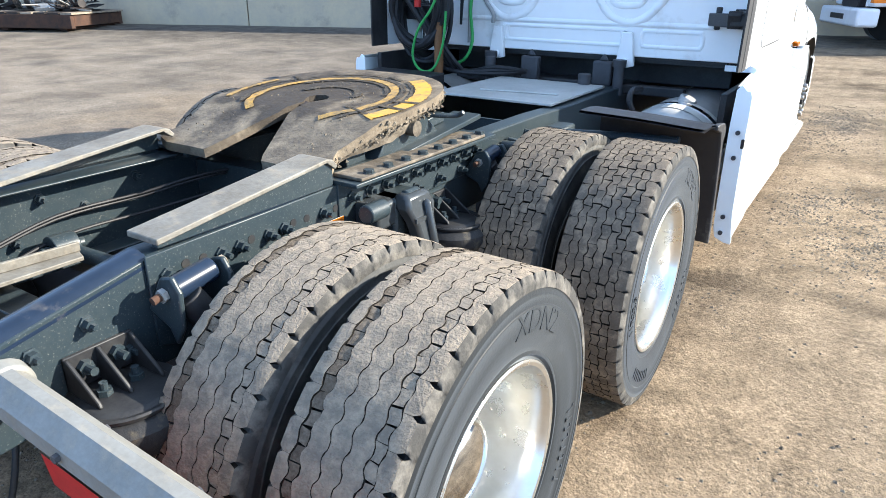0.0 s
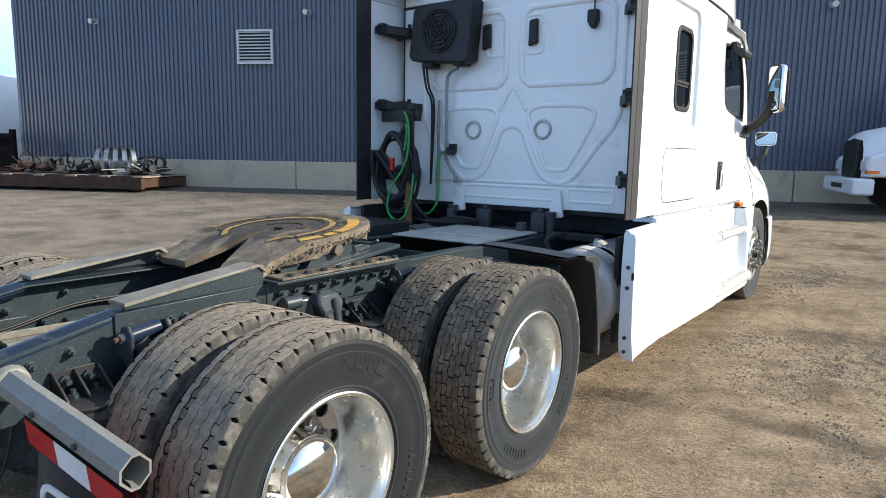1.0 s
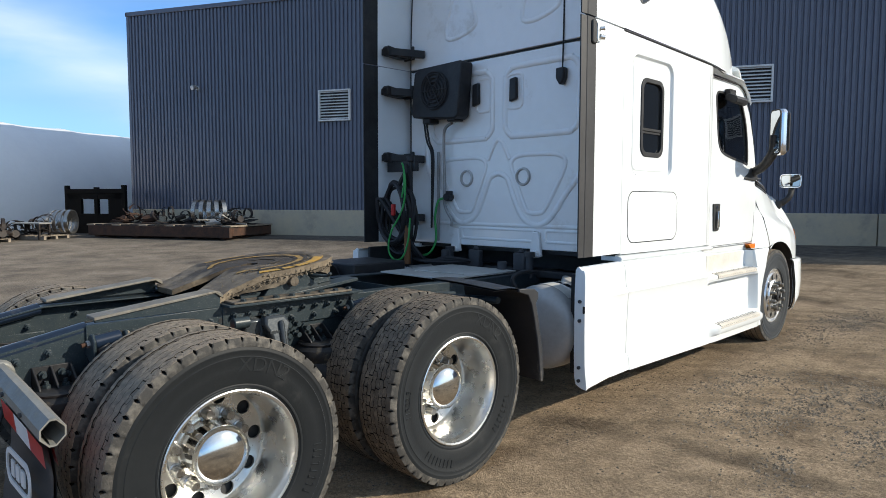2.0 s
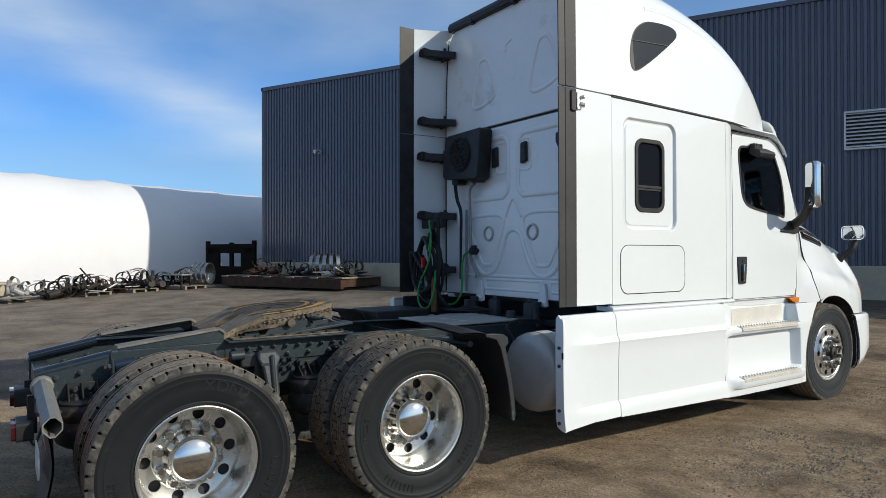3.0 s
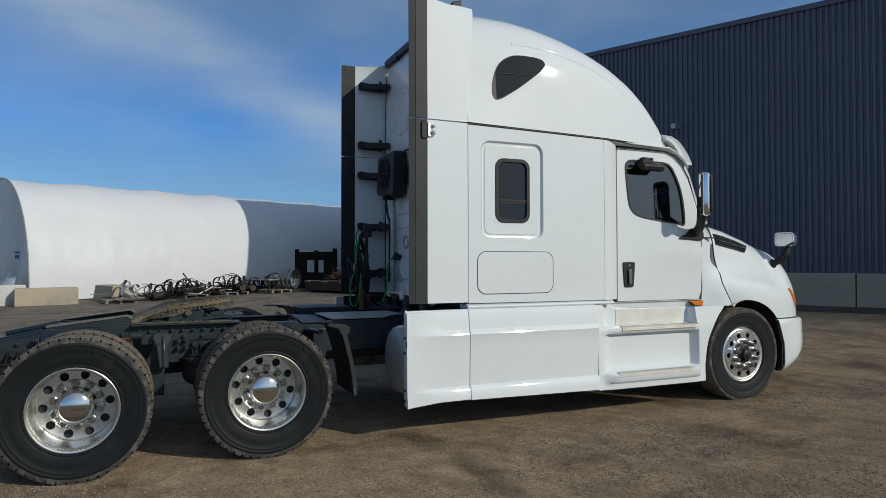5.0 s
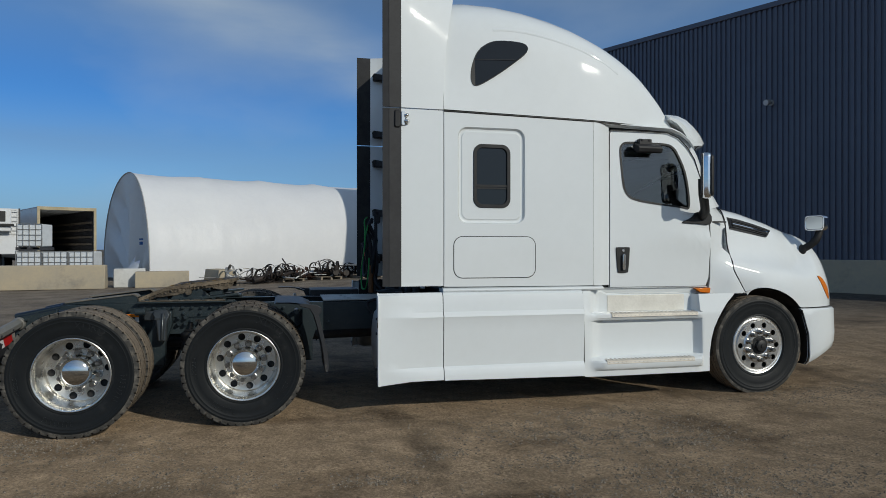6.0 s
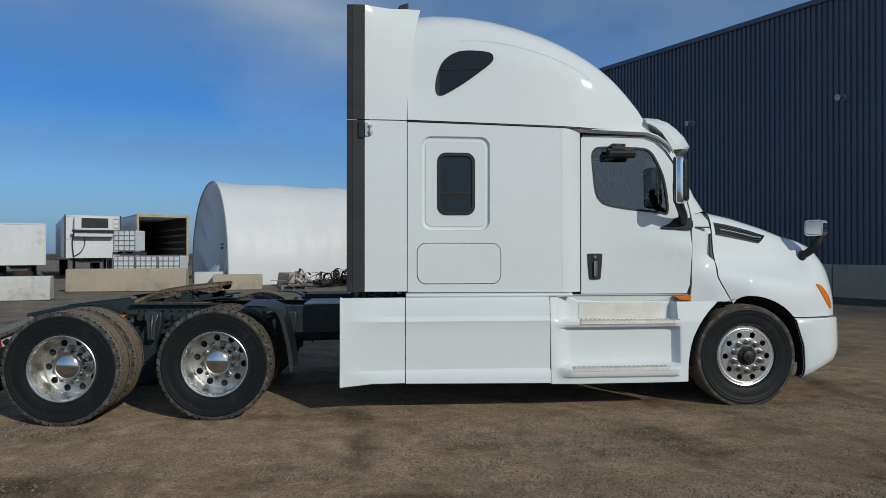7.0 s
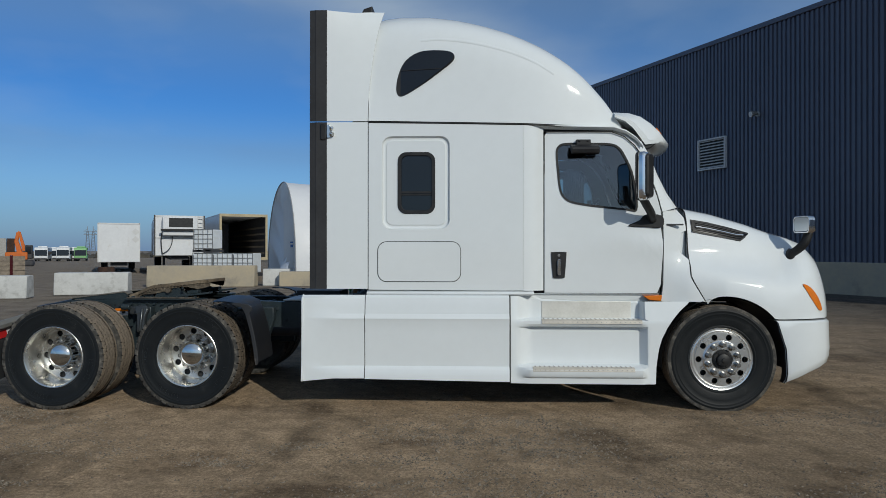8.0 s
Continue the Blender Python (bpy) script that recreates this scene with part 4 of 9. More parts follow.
def scrap_heap(x, y, z, seed, label, n=26, size=0.7, mat=IRON):
    r = random.Random(seed)
    m = Mesh()
    for _ in range(n):
        a = Vector((r.gauss(0, size * 0.5), r.gauss(0, size * 0.4), r.random() * 0.16 + 0.02))
        k = r.random()
        if k < 0.30:
            b = a + Vector((r.uniform(-1, 1), r.uniform(-1, 1), r.uniform(-0.1, 0.25))).normalized() * r.uniform(0.3, 1.0)
            b.z = max(0.03, b.z)
            m.beam(a, b, r.uniform(0.02, 0.07), r.uniform(0.015, 0.04))
        elif k < 0.42:
            # bent plate lying over the rest
            m.beam(a, a + Vector((r.uniform(-1, 1), r.uniform(-1, 1), r.uniform(-0.05, 0.15))).normalized() * r.uniform(0.3, 0.7), r.uniform(0.15, 0.35), 0.02)
        elif k < 0.62:
            # loose steel strap, bent into an open hoop
            rad, wide, turn, lean = r.uniform(0.16, 0.36), r.uniform(0.04, 0.11), r.uniform(0, 6.28), r.uniform(-0.6, 0.6)
            q0, q1 = r.uniform(-0.6, 0.4), r.uniform(3.4, 6.0)
            across = Vector((-math.sin(turn), math.cos(turn), lean)).normalized() * wide
            arc = [a + Vector((rad * math.cos(q) * math.cos(turn), rad * math.cos(q) * math.sin(turn), rad * (1 + math.sin(q)) * 0.8)) for q in np.linspace(q0, q1, 16)]
            m.grid([[p - across * 0.5 for p in arc], [p + across * 0.5 for p in arc]])
            m.grid([[p + across * 0.5 + Vector((0, 0, 0.006)) for p in arc], [p - across * 0.5 + Vector((0, 0, 0.006)) for p in arc]])
        elif k < 0.85:
            rad, tilt, turn = r.uniform(0.12, 0.30), r.uniform(0.1, 1.2), r.uniform(0, 6.28)
            t = []
            for q in np.linspace(r.uniform(0, 2), r.uniform(3.5, 7.5), 14):
                u, v = rad * math.cos(q), rad * (1 + math.sin(q))
                t.append(a + Vector((u * math.cos(turn) - v * math.cos(tilt) * math.sin(turn), u * math.sin(turn) + v * math.cos(tilt) * math.cos(turn), v * math.sin(tilt) * 0.8)))
            m.tube(t, r.uniform(0.010, 0.026), 5, 2)
        else:
            m.cyl(a, a + Vector((r.uniform(-0.4, 0.4), r.uniform(-0.4, 0.4), r.uniform(0.02, 0.15))), r.uniform(0.05, 0.13), 10)
    ob = link("scrap_heap", m, mat)
    ob.location = (x, y, z)
    return tagged(ob, label, "scrap metal", kind="stuff")


def on_wall(u, d):
    """A place u along the building's wall and d in front of it."""
    v = BW @ Vector((u, -d, 0))
    return v.x, v.y


for x, y, rz in ((-19.6, -0.75, 12), (-20.9, 1.6, 30), (-21.3, 3.2, 24), (-21.4, 4.9, 28)):
    pallet(x, y, rz)
for hx, hy, hz, sd, text, num, size, mt in (
        (-20.9, 1.5, 0.13, 3, "tangle of dark scrap hoses on a pallet", 64, 0.85, IRON),
        (-20.9, 1.5, 0.15, 31, "pale bent straps over the dark scrap", 16, 0.75, LOUVRE),
        (-19.75, -0.45, 0.13, 8, "pale bent metal straps on a pallet", 22, 0.75, STEEL),
        (-20.2, 0.6, 0.03, 18, "dark scrap parts on the ground", 44, 0.8, IRON),
        (-21.3, 3.2, 0.13, 5, "tangle of dark scrap brackets on a pallet", 58, 0.8, IRON),
        (-21.3, 3.2, 0.15, 35, "grey metal straps over the scrap", 14, 0.7, LOUVRE),
        (-21.2, 2.4, 0.03, 15, "rusty scrap iron on the ground", 26, 0.7, RUST),
        (-21.6, 4.9, 0.13, 9, "dark scrap brackets on a pallet", 22, 0.5, IRON),
        (-21.9, 4.1, 0.03, 19, "dark scrap hoses on the ground", 20, 0.6, IRON)):
    scrap_heap(hx, hy, hz + ground_height(hx, hy), sd, text, num, size, mt)
for k in range(4):
    ring_scrap(-21.75 + 0.10 * k, 5.45 + 0.12 * k, 0.52 + ground_height(-21.6, 5.6), 0.42, 30 + 6 * k, 8, LUG_GREY)
tbl = thing("work_frame", "low steel frame table with scrap beneath", "frame", pose(-21.3, 4.6, 0.25, 0, 0, 30))
part("top", Mesh().box((-0.55, -0.25, 0.50), (0.55, 0.25, 0.55)), STEEL, tbl, "", 0.008)
for a in (-0.48, 0.48):
    for b in (-0.2, 0.2):
        part("leg", Mesh().box((a - 0.03, b - 0.03, 0), (a + 0.03, b + 0.03, 0.5)), IRON, tbl)
# flat rusty rack against the wall with rings on it
rx_, ry_ = on_wall(3.4, 1.6)
rack = thing("steel_flat_rack", "rusty flat steel rack with a wooden deck beside the wall", "rack", pose(rx_, ry_, ground_height(rx_, ry_), 0, 0, 27))
for v in (-1.1, 1.1):
    part("side_beam", Mesh().box((-2.8, v - 0.08, 0.05), (2.8, v + 0.08, 0.38)), RUST, rack, "", 0.01)
for u in (-2.72, -1.4, 0, 1.4, 2.72):
    part("cross_beam", Mesh().box((u - 0.08, -1.02, 0.10), (u + 0.08, 1.02, 0.36)), RUST, rack)
for i in range(16):
    u = -2.7 + 0.36 * i
    part("deck_board", Mesh().box((u - 0.15, -1.18, 0.385), (u + 0.15, 1.18, 0.43)), IRON if i % 3 else WOOD, rack)
for u in (-2.5, -0.9, 0.9, 2.5):
    part("foot", Mesh().box((u - 0.10, -1.1, 0.0), (u + 0.10, 1.1, 0.05)), RUST, rack)
for k in range(5):
    x, y = on_wall(4.2 + 0.24 * k, 1.7)
    ring_scrap(x, y, 0.85 + ground_height(x, y), 0.40, 40 + 9 * k, 5 - 3 * k, LUG_GREY, 0.03, 0.13)
for u, sd, mt in ((3.2, 21, IRON), (5.6, 22, IRON), (1.6, 23, RUST), (5.2, 25, STEEL)):
    x, y = on_wall(u, 1.7)
    scrap_heap(x, y, ground_height(x, y) + 0.43, sd, "scrap metal parts heaped on the flat rack", 26, 0.6, mt)
# dark steel bulkhead standing by the shed
bx, by = on_wall(-0.55, 1.3)
bulk = thing("steel_bulkhead", "dark steel headboard frame with two openings", "bulkhead", pose(bx, by, ground_height(bx, by), 0, 0, 24) @ Matrix.Diagonal((1.2, 1, 1, 1)))
for a in (-1.15, 0.06, 1.15):
    part("post", Mesh().box((a - 0.07, -0.06, 0), (a + 0.07, 0.06, 1.75 if a != 0.06 else 1.68)), BLACK_STEEL, bulk, "", 0.01)
part("top_rail", Mesh().box((-1.2, -0.07, 1.45), (1.2, 0.07, 1.62)), BLACK_STEEL, bulk, "", 0.01)
part("lower_panel", Mesh().box((-1.15, -0.05, 0.0), (1.15, 0.05, 0.72)), BLACK_STEEL, bulk)
part("side_panel", Mesh().box((-1.15, -0.05, 0.7), (-0.55, 0.05, 1.5)), BLACK_STEEL, bulk)
part("side_panel", Mesh().box((0.55, -0.05, 0.7), (1.15, 0.05, 1.5)), BLACK_STEEL, bulk)
part("upper_panel", Mesh().box((-1.15, -0.05, 1.25), (1.15, 0.05, 1.5)), BLACK_STEEL, bulk)


# ---- trailers, totes and vehicles far off ----
def box_trailer(x, y, rz, label, length=14.0, w=2.55, z0=1.1, z1=3.95, open_door=False):
    t = thing("box_trailer", label, "trailer", pose(x, y, 0, 0, 0, rz), "parked trailers")
    if open_door:
        m = Mesh().box((-w / 2, 0, z0), (-w / 2 + 0.06, length, z1)).box((w / 2 - 0.06, 0, z0), (w / 2, length, z1)).box((-w / 2, 0, z1 - 0.08), (w / 2, length, z1)).box((-w / 2, 0, z0), (w / 2, length, z0 + 0.12)).box((-w / 2, length - 0.1, z0), (w / 2, length, z1))
        part("body", m, TRAILER_WHITE, t, "", 0.01)
        fr = Mesh().ring_prism([(-w / 2 - 0.02, z0 - 0.05), (w / 2 + 0.02, z0 - 0.05), (w / 2 + 0.02, z1 + 0.02), (-w / 2 - 0.02, z1 + 0.02)], [(-w / 2 + 0.12, z0 + 0.14), (w / 2 - 0.12, z0 + 0.14), (w / 2 - 0.12, z1 - 0.16), (-w / 2 + 0.12, z1 - 0.16)], "y", -0.06, 0.04)
        part("door_frame", fr, TAN, t, "worn tan door frame", 0.01)
        part("lining", Mesh().box((-w / 2 + 0.06, 0.3, z0 + 0.12), (-w / 2 + 0.09, length - 0.1, z1 - 0.1)).box((w / 2 - 0.09, 0.3, z0 + 0.12), (w / 2 - 0.06, length - 0.1, z1 - 0.1)), GREY_DARK, t)
        for k in range(5):
            part("lash_rail", Mesh().box((w / 2 - 0.13, 0.35, z0 + 0.35 + 0.42 * k), (w / 2 - 0.09, length - 0.2, z0 + 0.47 + 0.42 * k)), WOOD, t)
    else:
        part("body", Mesh().box((-w / 2, 0, z0), (w / 2, length, z1)), TRAILER_WHITE, t, "", 0.03)
        part("corner_trim", Mesh().box((-w / 2 - 0.01, -0.02, z0), (-w / 2 + 0.06, 0.02, z1)).box((w / 2 - 0.06, -0.02, z0), (w / 2 + 0.01, 0.02, z1)).box((-w / 2, -0.02, z1 - 0.08), (w / 2, 0.02, z1 + 0.01)), LOUVRE, t)
    for yy in (length - 1.5, length - 2.8):
        for s in (-1, 1):
            part("wheel", Mesh().cyl((s * 0.75, yy, 0.5), (s * 1.2, yy, 0.5), 0.5, 20), RUBBER, t)
    for s in (-1, 1):
        part("landing_leg", Mesh().box((s * 0.8 - 0.07, 2.5, 0.0), (s * 0.8 + 0.07, 2.64, z0)), GREY_DARK, t)
    part("under_frame", Mesh().box((-0.5, 0.4, z0 - 0.25), (0.5, length - 0.5, z0)), GREY_DARK, t)
    return t


reefer = box_trailer(-30.75, -13.15, 117, "white refrigerated trailer with a cooling unit on its nose", z0=1.18, z1=3.53, w=2.75)
unit = part("cooling_unit", Mesh().box((-0.95, -0.45, 2.35), (0.95, 0, 3.45)), TRAILER_WHITE, reefer, "", 0.05)
part("unit_grille", Mesh().box((-0.60, -0.48, 2.85), (0.70, -0.44, 3.38)), BLACK, unit, "black cooling grille", 0.01)
part("unit_sill", Mesh().box((-1.05, -0.62, 2.62), (1.05, -0.42, 2.74)), BLACK, unit, "black lower sill", 0.02)
for x in (0.98, 1.28):
    part("ladder_rail", Mesh().box((x - 0.025, -0.09, 2.3), (x + 0.025, -0.03, 3.45)), LOUVRE, reefer)
for k in range(5):
    part("ladder_rung", Mesh().box((0.98, -0.08, 2.4 + 0.24 * k), (1.28, -0.04, 2.44 + 0.24 * k)), LOUVRE, reefer)
part("nose_rail", Mesh().box((-1.30, -0.03, 2.20), (1.30, 0.0, 2.28)), LOUVRE, reefer)
for x in (-1.36, 1.36):
    part("corner_post", Mesh().box((x - 0.04, -0.03, 1.18), (x + 0.04, 0.05, 3.56)), GREY_DARK, reefer)
part("unit_cable", Mesh().tube([(-0.95, -0.1, 2.62), (-1.02, -0.12, 2.1), (-0.98, -0.12, 1.5), (-0.95, -0.1, 1.25)], 0.03, 6), HOSE, reefer)
part("unit_cable", Mesh().tube([(-0.45, -0.1, 2.62), (-0.42, -0.12, 2.0), (-0.6, -0.12, 1.55), (-0.92, -0.1, 1.3)], 0.022, 6), HOSE, reefer)
box_trailer(-34.0, -10.45, 120, "white box trailer with its tan-framed rear doorway open", z0=0.9, z1=3.78, w=2.95, open_door=True)
sign = box_trailer(-34.0, -18.6, 119, "white box trailer with two hazard placards", z1=3.24, z0=0.72, w=2.45)
for dz in (0.0, -0.5):
    part("placard", Mesh().prism([(0.75, 2.70 + dz), (0.97, 2.92 + dz), (1.19, 2.70 + dz), (0.97, 2.48 + dz)], "y", -0.03, -0.015), LOUVRE, sign)


def tote(x, y, z, label):
    t = thing("liquid_tote", label, "tote", pose(x, y, z, 0, 0, 84), "caged liquid totes")
    part("tank", Mesh().box((-0.49, -0.5, 0.16), (0.49, 0.5, 1.12)), TANK_WHITE, t, "", 0.05)
    part("pallet_base", Mesh().box((-0.53, -0.55, 0.0), (0.53, 0.55, 0.05)).box((-0.53, -0.55, 0.05), (-0.40, 0.55, 0.14)).box((-0.07, -0.55, 0.05), (0.07, 0.55, 0.14)).box((0.40, -0.55, 0.05), (0.53, 0.55, 0.14)), GREY_DARK, t)
    for i in range(5):
        u = -0.50 + 0.25 * i
        part("cage_bar", Mesh().box((u - 0.012, -0.535, 0.14), (u + 0.012, -0.51, 1.14)), STEEL, t)
    for i in range(5):
        zz = 0.2 + 0.23 * i
        part("cage_bar", Mesh().box((-0.51, -0.535, zz - 0.012), (0.51, -0.51, zz + 0.012)), STEEL, t)
    return t


for k, (dx, z) in enumerate(((0.58, 0.24), (1.66, 0.24), (2.74, 0.24), (0.62, 1.40))):
    tote(-24.6 + 0.13 * dx, -9.5 + dx * 0.97, z, "caged white plastic liquid tote stacked on pallets")
stand = link("timber_stack", Mesh().box((-25.2, -10.2, 0.0), (-23.9, -6.25, 0.24)), WOOD)
tagged(stand, "rough timber stack under the liquid totes", "timber stack")


def bus(x, y, rz, mat, label):
    b = thing("bus", label, "bus", pose(x, y, ground_height(x, y), 0, 0, rz), "far parked buses")
    part("body", Mesh().prism([(0.10, 0.45), (0.0, 0.7), (0.0, 1.25), (0.14, 2.7), (0.35, 3.05), (0.7, 3.15), (10.8, 3.15), (11, 2.9), (11, 0.45)], "x", -1.3, 1.3), mat, b, "", 0.12)
    part("windscreen", Mesh().prism([(-0.03, 1.25), (0.10, 2.55), (0.14, 2.55), (0.01, 1.25)], "x", -1.17, 1.17), GLASS, b, "", 0.01)
    part("bumper", Mesh().box((-1.25, -0.10, 0.40), (1.25, 0.12, 0.75)), GREY_DARK, b, "", 0.05)
    part("roof_unit", Mesh().box((-0.9, 3.5, 3.14), (0.9, 7.0, 3.42)), mat, b, "", 0.08)
    for i in range(6):
        for s in (-1, 1):
            part("side_window", Mesh().box((s * 1.31 - 0.02, 0.6 + 1.7 * i, 1.5), (s * 1.31 + 0.02, 2.0 + 1.7 * i, 2.5)), GLASS, b)
    for yy in (2.2, 8.5):
        for s in (-1, 1):
            part("wheel", Mesh().cyl((s * 1.0, yy, 0.48), (s * 1.33, yy, 0.48), 0.48, 16), RUBBER, b)
    return b


bus(-135.0, -91.6, 119, TRAILER_WHITE, "white city bus parked far off")
bus(-135.0, -86.6, 119, TRAILER_WHITE, "white city bus parked far off")
bus(-152.0, -100.4, 119, TRAILER_WHITE, "white city bus parked far off")
bus(-152.0, -95.0, 119, TRAILER_WHITE, "white city bus parked far off")
bus(-142.0, -86.9, 119, GREEN_PALE, "pale green bus parked far off")
exc = thing("excavator", "orange excavator parked in the distance", "excavator", pose(-60.25, -43.75, ground_height(-60.25, -43.75), 0, 0, 30))
part("boom", Mesh().prism([(-0.15, 1.2), (-0.45, 2.6), (-0.25, 3.6), (0.0, 3.7), (0.02, 3.5), (-0.08, 2.7), (0.35, 1.3)], "x", -0.22, 0.22), ORANGE, exc, "", 0.04)
part("stick", Mesh().prism([(-0.12, 3.75), (0.12, 3.65), (0.62, 1.75), (0.55, 1.45), (0.30, 1.55)], "x", -0.16, 0.16), ORANGE, exc, "", 0.03)
part("bucket", Mesh().prism([(0.35, 1.6), (0.70, 1.7), (0.85, 1.2), (0.60, 0.85), (0.30, 1.0)], "x", -0.45, 0.45), GREY_DARK, exc, "", 0.04)
part("ram", Mesh().cyl((0, 0.1, 1.5), (0, -0.32, 2.5), 0.06, 10), LOUVRE, exc)
part("house", Mesh().box((-0.6, -1.2, 0.7), (0.9, 0.8, 1.5)), ORANGE, exc, "", 0.1)
ecab = part("cab", Mesh().box((-0.1, 0.55, 0.8), (0.75, 1.25, 2.25)), GREY_DARK, exc, "", 0.1)
part("cab_window", Mesh().box((0.72, 0.65, 1.3), (0.765, 1.15, 2.1)), GLASS, ecab)
for s in (-1, 1):
    part("track", Mesh().box((s * 0.55 - 0.22, -1.1, 0.0), (s * 0.55 + 0.22, 1.35, 0.65)), GREY_DARK, exc, "", 0.2)
crate = thing("timber_crate", "tan timber crate with a red strap", "crate", pose(-29.5, -22.6, 0, 0, 0, 125))
for k in range(4):
    part("board", Mesh().box((-0.75, -0.6, 0.05 + 0.28 * k), (0.75, 0.6, 0.31 + 0.28 * k)), WOOD, crate, "", 0.01)
part("strap", Mesh().box((0.0, -0.63, 0.0), (0.15, 0.63, 1.2)), RED_DARK, crate, "wide red strap")
wagon = thing("flat_panel_stack", "grey ribbed metal panels stacked far off", "panel stack", pose(-61.5, -46.5, ground_height(-61.5, -46.5), 0, 0, 125))
for k in range(5):
    part("panel", Mesh().box((-2.6 + 0.75 * k, -0.9, 0.8), (-1.9 + 0.75 * k, 0.9, 3.0)), STEEL if k % 2 else RUST, wagon, "", 0.03)
part("base", Mesh().box((-2.7, -1.0, 0.0), (1.2, 1.0, 0.8)), RUST, wagon)
pylon = thing("power_pylon", "grey lattice power pylon on the horizon", "pylon", pose(-597, -354, ground_height(-597, -354), 0, 0, 120))
for side in (-1, 1):
    mx = side * 2.3
    mast = Mesh()
    for s in (-1, 1):
        for q in (-1, 1):
            mast.beam((mx + s * 2.3, q * 2.3, 0), (mx + s * 0.6, q * 0.6, 25), 0.38, 0.38)
    for k in range(9):
        f0, f1 = k / 9, (k + 1) / 9
        w0, w1 = 2.3 - 1.7 * f0, 2.3 - 1.7 * f1
        for q in (-1, 1):
            mast.beam((mx - w0, q * w0, 25 * f0), (mx + w1, q * w1, 25 * f1), 0.22, 0.22)
            mast.beam((mx + w0, q * w0, 25 * f0), (mx - w1, q * w1, 25 * f1), 0.22, 0.22)
    mast.beam((mx, 0, 25), (mx, 0, 29), 0.5, 0.5)
    part("lattice_mast", mast, HAZED_STEEL, pylon)
for z in (21.5, 24.5):
    part("cross_arm", Mesh().beam((-5.6, 0, z), (5.6, 0, z), 0.45, 0.45).beam((-5.6, 0, z), (-2.3, 0, z + 2.2), 0.28, 0.28).beam((5.6, 0, z), (2.3, 0, z + 2.2), 0.28, 0.28), HAZED_STEEL, pylon)
woods = Mesh()
wr = random.Random(3)
for k in range(1500):
    a = radians(wr.uniform(95, 290))
    d = wr.uniform(480, 620)
    x, y, h, w = d * math.cos(a), d * math.sin(a), wr.uniform(2, 4.6), wr.uniform(3, 8)
    pts = [(x + w * math.cos(q) * wr.uniform(0.6, 1), y + w * math.sin(q) * wr.uniform(0.6, 1), h * wr.uniform(0.2, 0.7)) for q in np.linspace(0, 6.28, 8)[:-1]]
    g0 = ground_height(x, y)
    pts = [(px, py, pz + g0) for px, py, pz in pts]
    base = [(px, py, g0 - 0.5) for px, py, _ in pts]
    woods.add(base + pts + [(x, y, h + g0)], [(i, (i + 1) % 7, 7 + (i + 1) % 7, 7 + i) for i in range(7)] + [(7 + i, 7 + (i + 1) % 7, 14) for i in range(7)])
BRUSH = material("far_bare_woods", (0.07, 0.06, 0.05), 0.95, vary=0.4, scale=0.3, tint=(0.10, 0.09, 0.07))
tagged(link("far_woods", woods, BRUSH), "low bare brown woods along the horizon", "woods", kind="stuff")

# ---- older white truck parked by the wall ----
old = thing("parked_truck", "older white conventional truck parked by the warehouse", "truck", pose(0.95, 17.9, 0.28, 0, 0, -70) @ Matrix.Scale(1.15, 4))
hd_rows = []
for yv, w, zt in ((0, 0.72, 1.55), (0.15, 0.80, 1.70), (0.8, 0.86, 1.85), (1.7, 0.95, 2.0)):
    hd_rows.append([(-w, yv, 0.75), (-w, yv, zt - 0.25), (-w * 0.85, yv, zt - 0.06), (0, yv, zt), (w * 0.85, yv, zt - 0.06), (w, yv, zt - 0.25), (w, yv, 0.75)])
part("hood", Mesh().grid(hd_rows), TRAILER_WHITE, old, "", 0, 60)
part("grille", Mesh().prism(rounded(-0.50, 0.72, 0.50, 1.50, 0.1), "y", -0.06, 0.1), BLACK, old, "dark grille", 0.02)
part("bumper", Mesh().box((-1.15, -0.25, 0.38), (1.15, 0.15, 0.72)), TRAILER_WHITE, old, "", 0.05)
part("bumper_slot", Mesh().box((-0.4, -0.26, 0.5), (0.4, -0.24, 0.6)), BLACK, old)
for s in (-1, 1):
    part("fender", Mesh().prism([(0.0, 0.75), (0.0, 1.15), (0.4, 1.30), (1.5, 1.30), (1.75, 0.8), (1.45, 1.05), (0.75, 1.05), (0.5, 0.75)], "x", min(s * 0.75, s * 1.15), max(s * 0.75, s * 1.15)), TRAILER_WHITE, old, "", 0.05)
    part("head_lamp", Mesh().box((min(s * 0.70, s * 1.12), -0.03, 0.88), (max(s * 0.70, s * 1.12), 0.1, 1.08)), LOUVRE, old, "", 0.02)
    part("turn_lamp", Mesh().box((min(s * 1.0, s * 1.16), -0.02, 0.82), (max(s * 1.0, s * 1.16), 0.2, 0.88)), AMBER, old)
    part("wheel", Mesh().cyl((s * 0.85, 1.1, 0.5), (s * 1.12, 1.1, 0.5), 0.5, 24), RUBBER, old)
part("cab", Mesh().box((-1.15, 1.7, 0.75), (1.15, 3.6, 2.9)), TRAILER_WHITE, old, "", 0.12)
part("windscreen", Mesh().box((-1.0, 1.66, 1.95), (1.0, 1.72, 2.6)), GLASS, old, "", 0.02)

# ---- the road tractor ----
truck = thing("semi_truck", "white sleeper-cab semi tractor with dusty dual drive tyres parked on dirt", "truck")
AX1, AX2, AXF, HUB = -0.012, 1.336, 6.508, 0.511


